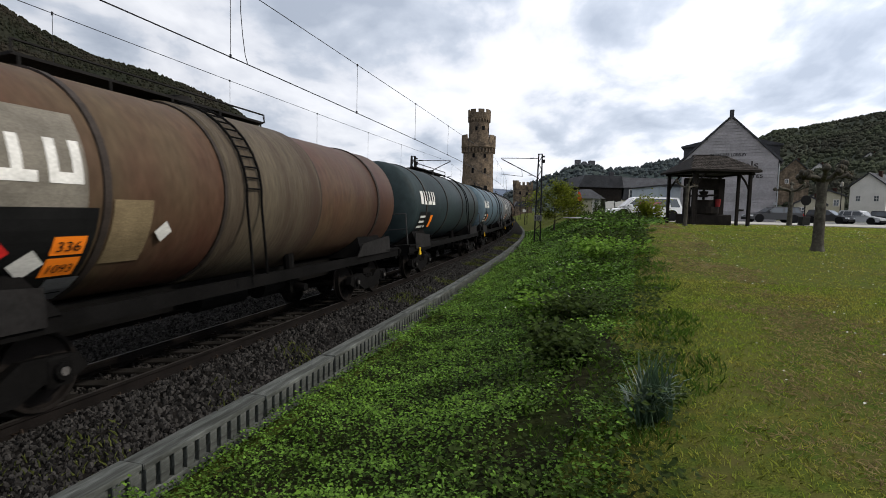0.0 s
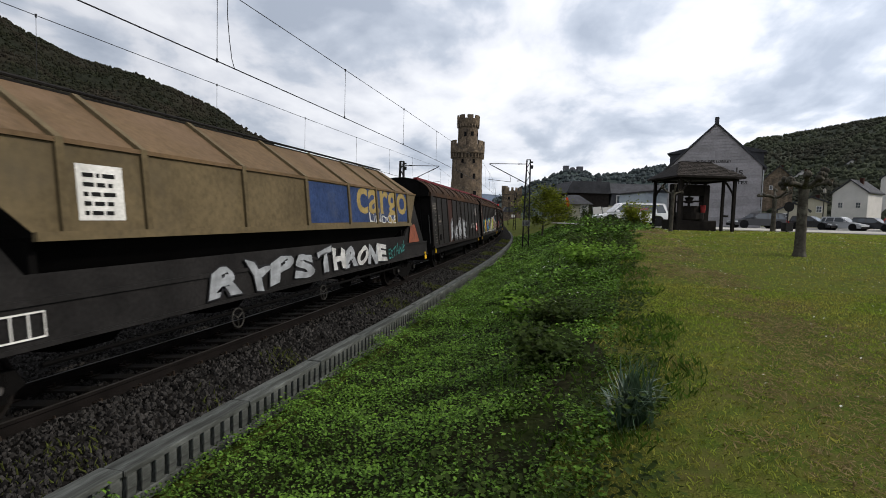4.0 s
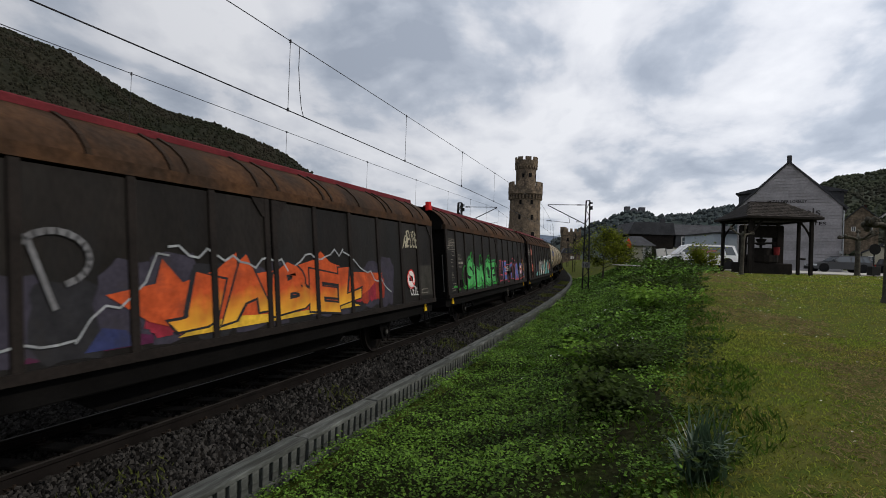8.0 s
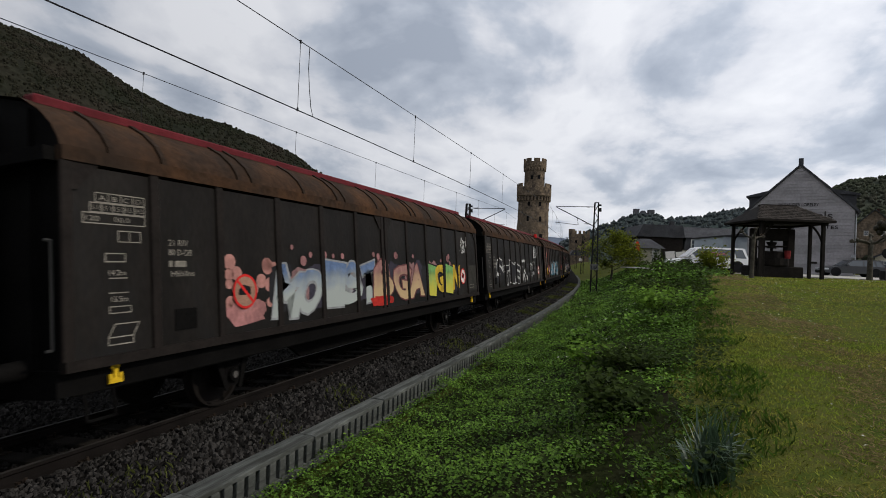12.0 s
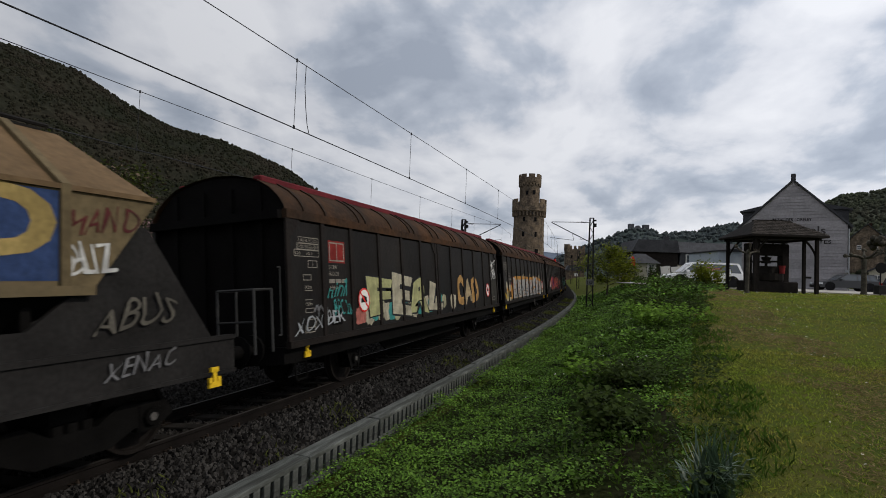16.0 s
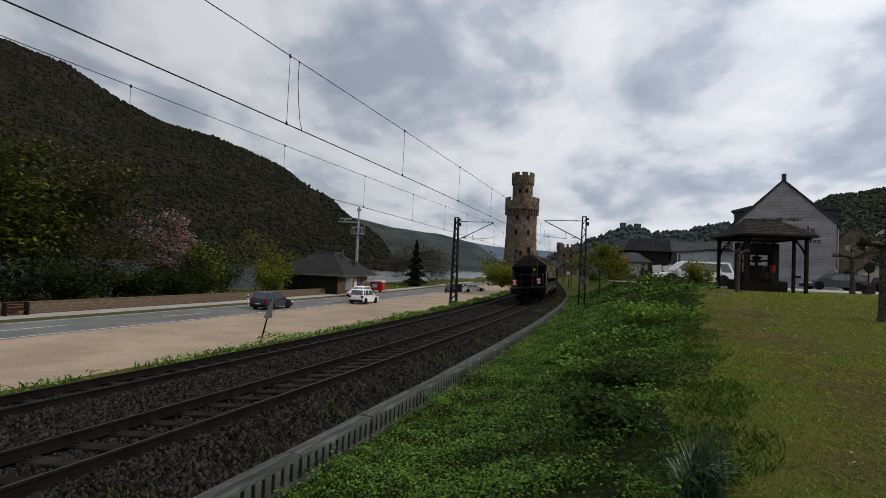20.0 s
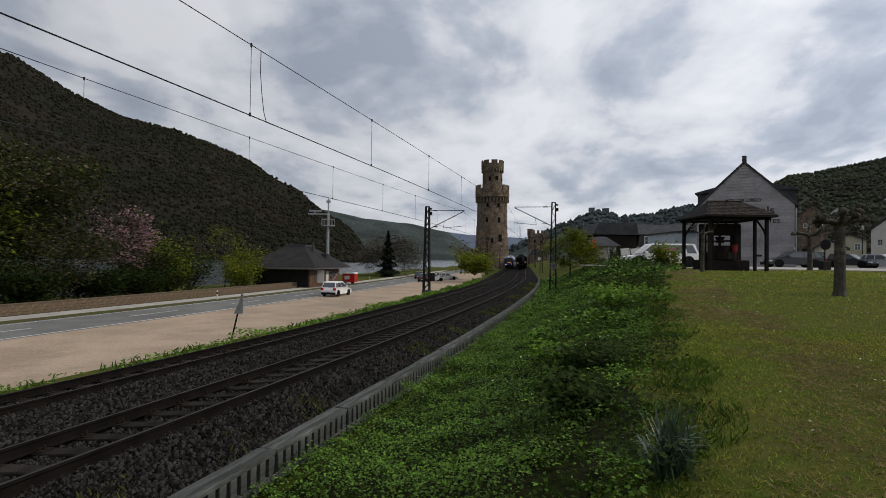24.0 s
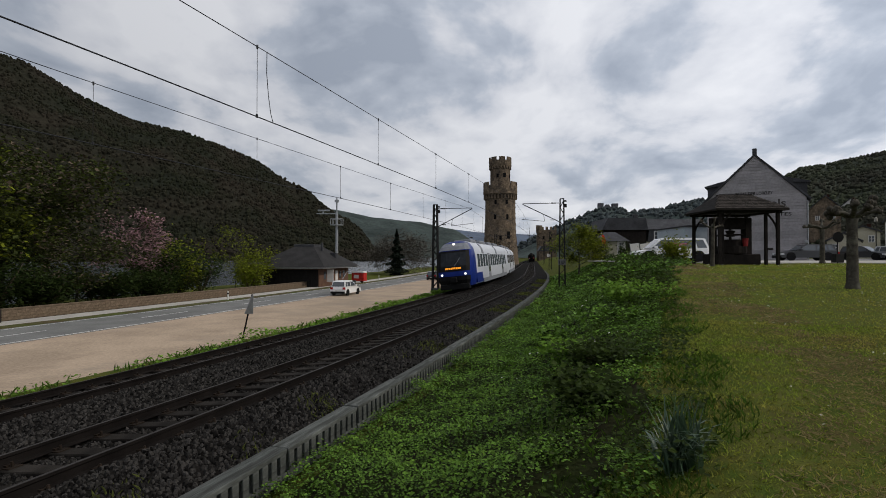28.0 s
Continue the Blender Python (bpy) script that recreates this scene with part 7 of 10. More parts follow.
MS = 47.6
m_left = lattice_mast(MS, 7.35, 7.30, -1, "dark lattice steel catenary mast beside the far track")
m_right = lattice_mast(MS + 0.4, -4.05, 7.62, 1, "dark lattice steel catenary mast beside the near track")
sg = part("kilometre_plate", Mesh().box(-0.32, -0.29, -0.34, 0.34, 2.35, 2.85), material("grey_number_plate", (0.13, 0.13, 0.125), 0.6), m_right)
part("plate_mark", lettering("10", M_BLACK, 0.46, 0.28), None, sg, m=Matrix.Translation((-0.325, 0.25, 2.45)) @ Matrix.Rotation(radians(-90), 4, "Z"))
part("equipment_cabinet", Mesh().bevel_box(-0.2, 0.2, -0.75, -0.35, 1.0, 1.75, 0.02), M_IRON, m_left)
for s_, o_, tp, sd_ in ((113, 7.35, 7.3, -1), (113.6, -4.0, 7.6, 1), (178, 7.35, 7.3, -1), (178.5, -4.0, 7.6, 1), (-18, 7.35, 7.3, -1), (-18, -6.2, 7.6, 1)):
    lattice_mast(s_, o_, tp, sd_, "dark lattice steel catenary mast along the railway")


def wire(pts, r, name, label, group=""):
    rings = []
    for i, p in enumerate(pts):
        d = (pts[min(i + 1, len(pts) - 1)] - pts[max(i - 1, 0)]).normalized()
        side = d.cross(Vector((0, 0, 1))).normalized()
        up = side.cross(d)
        rings.append([p + side * r * math.cos(a) + up * r * math.sin(a) for a in (0, 1.2566, 2.5133, 3.7699, 5.0265)])
    return solid(name, Mesh().rings(rings), M_WIRE, label, "overhead wire", group, smooth=True)


def messenger_z(s, zs, sag):
    a = (s + 18) % 65.6
    t = a / 65.6
    return zs - 4 * sag * t * (1 - t)


def catenary(off_near, zc, zm, sag, tag_):
    sl = np.arange(-18, 178.1, 2.05)
    def o(s):
        t = ((s + 18) % 131.2) / 65.6
        return off_near + (0.25 if t < 1 else -0.25) * (1 - 2 * (t % 1.0)) * 0.6
    wire([on(s, o(s), zc) for s in sl], 0.012, "contact_wire", "thin grooved copper contact wire over the " + tag_ + " track")
    wire([on(s, o(s), messenger_z(s, zm, sag)) for s in sl], 0.009, "messenger_wire", "sagging catenary wire over the " + tag_ + " track")
    for s in np.arange(-14.6, 175, 5.9):
        if abs(((s + 18) % 65.6)) < 1.5:
            continue
        d = thing("dropper", "thin dropper wire hanging from the catenary", "overhead wire", group="droppers")
        a, b = on(s, o(s), messenger_z(s, zm, sag)), on(s, o(s), zc)
        part("dropper_wire", Mesh().rod(a, b, 0.006, n=4), M_WIRE, d)
        part("clamp", Mesh().rod(a + Vector((0, 0, -0.04)), a + Vector((0, 0, 0.03)), 0.022, n=6), M_WIRE, d)
        part("clamp", Mesh().rod(b + Vector((0, 0, -0.02)), b + Vector((0, 0, 0.05)), 0.022, n=6), M_WIRE, d)


catenary(0.05, 5.33, 7.22, 0.50, "near")
catenary(4.35, 5.05, 6.95, 0.55, "far")
jump = thing("jumper_cable", "slack current connector between catenary and contact wire", "overhead wire")
part("cable", Mesh().tube([on(9.35, 0.1, 6.76), on(9.33, 0.09, 6.3), on(9.38, 0.08, 5.85), on(9.46, 0.08, 5.5), on(9.55, 0.08, 5.33)], 0.008, 5), M_WIRE, jump)

# ---------------- stone towers ----------------
def round_tower():
    root = thing("round_tower", "tall round medieval stone tower with battlements and a narrower upper stage", "tower", m=Matrix.Translation((18.6, 215, 0)))
    sh = Mesh().lathe([(7.5, -1.0), (7.1, 2.0), (6.3, 10), (6.0, 18), (5.95, 25.4)], 40)
    part("shaft", sh, M_TOWER, root, smooth=True)
    g = Mesh().lathe([(6.35, 26.8), (6.75, 27.2), (6.75, 30.2), (6.2, 30.2), (6.2, 28.9), (0.2, 28.9)], 40)
    part("gallery", g, M_TOWER, root, smooth=True)
    cb = Mesh().box(-0.32, 0.32, 5.7, 6.65, 25.2, 26.9).data("corbel", M_TOWER)
    for k in range(30):
        part("corbel", cb, None, root, m=Matrix.Rotation(2 * math.pi * k / 30, 4, "Z"))
    # band behind the corbels, its stone coloured darker for their shade
    part("corbel_shadow_band", Mesh().lathe([(5.9, 25.2), (6.05, 25.3), (6.05, 26.9), (5.9, 26.9)], 40), material("shade_toned_recess_stone", (0.07, 0.055, 0.04), 0.95), root)
    me = Mesh()
    a = [(6.75 * math.sin(t), 6.75 * math.cos(t)) for t in np.linspace(-0.22, 0.22, 4)]
    b = [(6.2 * math.sin(t), 6.2 * math.cos(t)) for t in np.linspace(0.22, -0.22, 4)]
    me.rings([[(x, y, 30.2) for x, y in a + b], [(x, y, 31.9) for x, y in a + b]])
    mer = me.data("merlon", M_TOWER)
    for k in range(10):
        part("merlon", mer, None, root, m=Matrix.Rotation(2 * math.pi * (k + 0.3) / 10, 4, "Z"))
    part("upper_shaft", Mesh().lathe([(4.0, 28.9), (3.95, 37.3), (4.0, 38.2)], 32), M_TOWER, root, smooth=True)
    part("upper_gallery", Mesh().lathe([(4.2, 38.0), (4.5, 38.5), (4.5, 40.6), (4.0, 40.6), (4.0, 39.8), (0.1, 39.8)], 32), M_TOWER, root, smooth=True)
    cb2 = Mesh().box(-0.26, 0.26, 3.8, 4.42, 37.2, 38.3).data("corbel", M_TOWER)
    for k in range(22):
        part("corbel", cb2, None, root, m=Matrix.Rotation(2 * math.pi * k / 22, 4, "Z"))
    me = Mesh()
    a = [(4.5 * math.sin(t), 4.5 * math.cos(t)) for t in np.linspace(-0.27, 0.27, 4)]
    b = [(4.0 * math.sin(t), 4.0 * math.cos(t)) for t in np.linspace(0.27, -0.27, 4)]
    me.rings([[(x, y, 40.6) for x, y in a + b], [(x, y, 41.9) for x, y in a + b]])
    mer2 = me.data("merlon", M_TOWER)
    for k in range(8):
        part("merlon", mer2, None, root, m=Matrix.Rotation(2 * math.pi * (k + 0.1) / 8, 4, "Z"))
    for ang, z, r, w, h in ((-22, 23.0, 6.0, 0.9, 1.6), (20, 23.0, 6.0, 0.9, 1.6), (-24, 17.0, 6.05, 0.8, 2.0), (22, 17.0, 6.05, 0.8, 2.0), (26, 9.5, 6.35, 1.3, 2.8), (-4, 9.0, 6.4, 0.9, 1.6), (-20, 33.6, 3.98, 0.9, 1.5), (20, 33.8, 3.98, 1.1, 1.6), (62, 33.6, 3.98, 0.8, 1.4)):
        m = Matrix.Rotation(radians(ang), 4, "Z")
        part("window", Mesh().box(-w / 2, w / 2, -r - 0.12, -r + 0.6, z, z + h), M_DARK, root, m=m)
    # uneven stones standing proud of the shaft
    rnd = random.Random(21)
    st = [Mesh().bevel_box(-w / 2, w / 2, -0.12, 0.25, 0, h, 0.05).data("stone", M_TOWER) for w, h in ((1.1, 0.5), (0.8, 0.6), (1.4, 0.55), (0.6, 0.4))]
    for k in range(170):
        ang, z = rnd.uniform(-95, 95), rnd.uniform(1, 24.4)
        r = float(np.interp(z, [-1, 2, 10, 18, 25.4], [7.5, 7.1, 6.3, 6.0, 5.95]))
        part("stone", st[k % 4], None, root, m=Matrix.Rotation(radians(ang), 4, "Z") @ Matrix.Translation((0, -r + 0.02, z)))


round_tower()


def square_tower():
    root = thing("gate_tower", "square brown stone gate tower with crenellated top", "tower", m=Matrix.Translation((58.7, 342, 0)) @ Matrix.Rotation(radians(-6), 4, "Z"))
    part("wall_body", Mesh().box(-5.9, 5.9, -5, 5, -1, 19.2), M_TOWER, root)
    for x in (-5.2, -2.6, 0, 2.6, 5.2):
        part("merlon", Mesh().box(x - 0.75, x + 0.75, -5, -4.3, 19.2, 21.2), M_TOWER, root)
    part("corner_turret", Mesh().lathe([(1.6, 17), (1.9, 18.5), (1.9, 22), (0.2, 22)], 12, Matrix.Translation((-4.8, -4.6, 0))), M_TOWER, root)
    for x, z in ((-2, 13.5), (2.2, 13.0), (0.3, 7.5)):
        part("window", Mesh().box(x - 0.6, x + 0.6, -5.05, -4.8, z, z + 1.8), M_DARK, root)
    gh = thing("gate_house", "low stone house with a pale window beside the gate tower", "house", m=Matrix.Translation((50.5, 300, 0)))
    part("wall_body", Mesh().box(-3.6, 5.6, -3, 3, -1, 5.4), M_TOWER, gh)
    part("roof", Mesh().prism([(-4, 5.4), (6, 5.4), (4.4, 8.2), (-2.4, 8.2)], -3.4, 3.4), M_SLATE, gh)
    part("window", Mesh().box(0.8, 2.6, -3.05, -2.9, 2.4, 4.0), M_WHITEWALL, gh)


square_tower()


def castle():
    root = thing("castle_ruin", "distant hazy castle ruin with two square towers on a ridge", "castle", m=Matrix.Translation((425, 1496, 126)))
    # stone tinted bluish grey, with the haze put into its base colour
    mt = material("haze_tinted_castle_stone", (0.085, 0.085, 0.095), 0.95, var=0.2, scale=0.1, fine=0.5)
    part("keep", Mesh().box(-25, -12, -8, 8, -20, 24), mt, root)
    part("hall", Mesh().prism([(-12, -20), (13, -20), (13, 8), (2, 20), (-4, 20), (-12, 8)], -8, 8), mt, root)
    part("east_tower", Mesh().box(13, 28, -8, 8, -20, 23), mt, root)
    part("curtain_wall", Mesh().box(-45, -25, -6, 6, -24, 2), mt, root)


castle()

# ---------------- the gabled hotel ----------------
def hotel():
    root = thing("gabled_house", "tall gabled house clad in pale boards with black lettering", "house", m=Matrix.Translation((33.3, 60, 1.6)) @ Matrix.Rotation(radians(-31), 4, "Z"))
    W, HE, HA, D_ = 4.75, 7.3, 12.1, 13.0
    part("wall_body", Mesh().prism([(-W, -0.6), (W, -0.6), (W, HE), (0, HA), (-W, HE)], 0.08, D_), M_GABLE, root)
    course = 0.34
    k = 0
    z = -0.4
    while z < HA - 0.2:
        w = W if z + course < HE else max(0.15, W * (HA - z - course) / (HA - HE))
        wb = W if z < HE else W * (HA - z) / (HA - HE)
        n = max(1, int(w / 1.4))
        for j in range(n):
            a, b = -w + 2 * w * j / n, -w + 2 * w * (j + 1) / n
            me = Mesh().rings([[(a + 0.01, 0.02, z), (b - 0.01, 0.02, z), (b - 0.01, 0.09, z), (a + 0.01, 0.09, z)], [(a + 0.01, 0.055, z + course - 0.012), (b - 0.01, 0.055, z + course - 0.012), (b - 0.01, 0.09, z + course - 0.012), (a + 0.01, 0.09, z + course - 0.012)]])
            part("board", me, M_GABLE, root)
        z += course
    for sgn in (-1, 1):
        part("roof_plane", Mesh().rings([[(sgn * (W + 0.35), -0.15, HE - 0.30), (0, -0.15, HA + 0.02), (0, -0.15, HA + 0.22), (sgn * (W + 0.5), -0.15, HE - 0.15)], [(sgn * (W + 0.35), D_ + 0.3, HE - 0.30), (0, D_ + 0.3, HA + 0.02), (0, D_ + 0.3, HA + 0.22), (sgn * (W + 0.5), D_ + 0.3, HE - 0.15)]]), M_SLATE, root)
        dm = part("dormer", Mesh().box(min(sgn * 3.0, sgn * 4.9), max(sgn * 3.0, sgn * 4.9), 2.0, 4.6, HE + 0.4, HE + 1.9), M_SLATE, root)
        part("dormer_roof", Mesh().prism([(sgn * 2.8, HE + 1.9), (sgn * 5.2, HE + 1.75), (sgn * 5.2, HE + 1.9), (sgn * 2.8, HE + 2.5)], 1.8, 4.8), M_SLATE, dm)
    part("chimney", Mesh().bevel_box(-0.22, 0.22, 0.2, 0.7, HA - 0.3, HA + 0.85, 0.05), M_SLATE, root)
    part("sign_letters", lettering("IM TAL DER LORELEY", M_BLACK, 3.6, 0.33, 0.01), None, root, m=Matrix.Translation((-1.9, 0.0, 7.75)))
    part("sign_letters", lettering("sels", material("faded_black_letters", (0.06, 0.055, 0.055), 0.8), 1.9, 0.85, 0.01), None, root, m=Matrix.Translation((1.0, 0.0, 6.35)))
    part("sign_letters", lettering("TES", M_BLACK, 1.1, 0.36, 0.01), None, root, m=Matrix.Translation((2.3, 0.0, 5.35)))
    part("downpipe", Mesh().tube([(W + 0.1, -0.05, HE - 0.4), (W + 0.1, -0.05, -0.3)], 0.06, 6), M_STEEL, root)
    part("wall_lamp", Mesh().box(W - 0.2, W + 0.1, -0.35, 0.0, 2.4, 2.7), M_STEEL, root)


hotel()


def windows(root, xs, zs, w, h, y, frame_mat, mat=None):
    for z in zs:
        for x in xs:
            fr = part("window", Mesh().box(x - w / 2 - 0.1, x + w / 2 + 0.1, y - 0.06, y + 0.05, z - 0.1, z + h + 0.1), frame_mat, root)
            for k in range(2):
                for j in range(2):
                    part("pane", Mesh().box(x - w / 2 + k * w / 2 + 0.04, x + k * w / 2 - 0.04, y - 0.075, y - 0.05, z + j * h / 2 + 0.03, z + (j + 1) * h / 2 - 0.03), M_WINDOW, fr)


def village():
    r = thing("white_hall", "plain pale blue-white hall wall with a flat dark roof edge", "building", m=Matrix.Translation((31.6, 74, 1.4)))
    part("wall_body", Mesh().box(0, 13, 0, 10, -0.5, 5.2), material("blue_white_render", (0.40, 0.45, 0.50), 0.85, var=0.1, scale=0.4, fine=4), r)
    part("roof_edge", Mesh().prism([(-0.2, 5.2), (13.2, 5.2), (13.2, 6.1), (5, 5.9), (-0.2, 5.35)], -0.15, 10), M_SLATE, r)
    r = thing("mansard_house", "large house with dark slate mansard roof and cream lower walls", "house", m=Matrix.Translation((26.4, 95, 1.0)))
    cream = material("cream_render", (0.36, 0.335, 0.26), 0.9, var=0.15, scale=0.5, fine=5)
    part("wall_body", Mesh().box(0, 19, 0, 10, -0.5, 4.2), cream, r)
    part("dark_storey", Mesh().box(0.0, 7.4, -0.1, 9, 2.4, 6.2), M_TIMBER, r)
    part("roof", Mesh().prism([(-0.4, 6.2), (7.6, 6.2), (7.2, 8.3), (0.6, 8.3)], -0.5, 10), M_SLATE, r)
    part("mansard", Mesh().prism([(7.6, 4.1), (19.4, 4.1), (18.8, 6.3), (7.9, 6.3)], -0.15, 9), M_SLATE, r)
    part("roof", Mesh().rings([[(7.4, -0.4, 6.3), (19.4, -0.4, 6.3), (19.4, 10, 6.3), (7.4, 10, 6.3)], [(8.6, 3, 8.3), (18, 3, 8.3), (18, 7, 8.3), (8.6, 7, 8.3)]]), M_SLATE, r)
    windows(r, (9.3, 11.8, 14.3), (4.5,), 1.0, 1.4, -0.2, M_WHITEWALL)
    windows(r, (10.6, 14.0), (1.0,), 1.2, 1.5, -0.02, M_WHITEWALL)
    part("red_shutter_wall", Mesh().box(4.9, 7.6, -0.14, 0, 0.6, 2.6), material("dark_red_wall", (0.13, 0.02, 0.025), 0.8), r)
    part("chimney", Mesh().bevel_box(6.2, 7.0, 3, 3.8, 7.5, 9.2, 0.05), M_SLATE, r)
    part("white_gable", Mesh().prism([(17.4, 5.5), (19.2, 5.5), (18.3, 8.0)], -0.2, 0.0), M_WHITEWALL, r)
    r = thing("small_white_house", "small white house with a low slate hip roof", "house", m=Matrix.Translation((22.8, 84, 0.8)))
    part("wall_body", Mesh().box(0.3, 3.9, 0, 4.5, -0.5, 4.2), cream, r)
    part("white_side", Mesh().box(2.6, 3.95, -0.04, 4.4, -0.5, 4.15), M_WHITEWALL, r)
    part("roof", Mesh().rings([[(-0.3, -0.6, 4.1), (4.5, -0.6, 4.1), (4.5, 5, 4.1), (-0.3, 5, 4.1)], [(1.4, 1.6, 5.6), (2.8, 1.6, 5.6), (2.8, 3, 5.6), (1.4, 3, 5.6)]]), M_SLATE, r)
    windows(r, (3.2,), (1.4, 3.0), 0.5, 0.9, -0.05, M_WHITEWALL)
    fl = thing("flagpole", "white flagpole with a red and white flag", "flag", m=Matrix.Translation((18.6, 68, 1.2)))
    part("pole", Mesh().rod((0, 0, -0.5), (0, 0, 4.4), 0.05, 0.035, 8), M_STEEL, fl)
    part("flag_cloth", Mesh().add([(0.04, 0, 4.2), (0.35, 0.1, 4.0), (0.55, 0, 3.4), (0.5, 0.05, 2.7), (0.1, 0, 2.9)], [(0, 1, 2, 3, 4)]).add([(0.04, 0.02, 4.2), (0.1, 0.03, 2.9), (0.5, 0.08, 2.7), (0.55, 0.03, 3.4), (0.35, 0.13, 4.0)], [(0, 1, 2, 3, 4)]), M_REDPAINT, fl, "red cloth")
    for i, x in enumerate((20.4, 21.5)):
        bn = thing("white_banner", "white banner panel standing by the street", "banner", m=Matrix.Translation((x, 60, 1.5)) @ Matrix.Rotation(radians(-8), 4, "Y"), group="banners")
        part("panel", Mesh().bevel_box(-0.48, 0.48, -0.04, 0.04, -0.3, 2.5, 0.01), M_WHITEWALL, bn)
        part("post", Mesh().rod((-0.5, 0, -0.5), (-0.5, 0, 2.6), 0.03, n=6), M_STEEL, bn)
    # houses on the slope
    rnd = random.Random(31)
    for i, (x, y, z, w, h, roofh, ang, mt) in enumerate([(150, 206, 18.5, 5.6, 3.2, 2.6, -36, M_WHITEWALL), (153, 200, 16.5, 7.5, 3.8, 3.4, -52, cream), (99, 120, 6.0, 7, 4.4, 2.8, -60, M_WHITEWALL), (169, 205, 21.9, 7, 4, 3, -40, M_WHITEWALL), (82.5, 110, 4.5, 5.5, 3.0, 1.0, -38, cream), (116, 170, 13, 8, 4.5, 4, -30, M_TOWER), (71.5, 100, 2.6, 5, 2.8, 1.3, -36, cream), (138, 150, 12, 8, 5, 3.5, -44, M_WHITEWALL), (190, 196, 27, 8, 4.5, 3.4, -40, cream)]):
        r = thing("village_house", "village house with pale walls and a steep slate roof", "house", m=Matrix.Translation((x, y, z)) @ Matrix.Rotation(radians(ang), 4, "Z"), group="village houses")
        part("wall_body", Mesh().prism([(-w / 2, -6), (w / 2, -6), (w / 2, h), (0, h + roofh), (-w / 2, h)], 0, 8), mt, r)
        for sgn in (-1, 1):
            part("roof_plane", Mesh().rings([[(sgn * (w / 2 + 0.4), -0.4, h - 0.2), (0, -0.4, h + roofh + 0.1), (0, -0.4, h + roofh + 0.35), (sgn * (w / 2 + 0.4), -0.4, h + 0.1)], [(sgn * (w / 2 + 0.4), 8.4, h - 0.2), (0, 8.4, h + roofh + 0.1), (0, 8.4, h + roofh + 0.35), (sgn * (w / 2 + 0.4), 8.4, h + 0.1)]]), M_SLATE, r)
        windows(r, (-w / 4, w / 4), (0.8, 3.4) if h > 4.5 else (1.0,), 0.9, 1.2, -0.03, M_WHITEWALL)
        part("chimney", Mesh().bevel_box(0.6, 1.3, 3, 3.7, h + roofh * 0.5, h + roofh + 0.8, 0.04), M_BOXRED, r)


village()


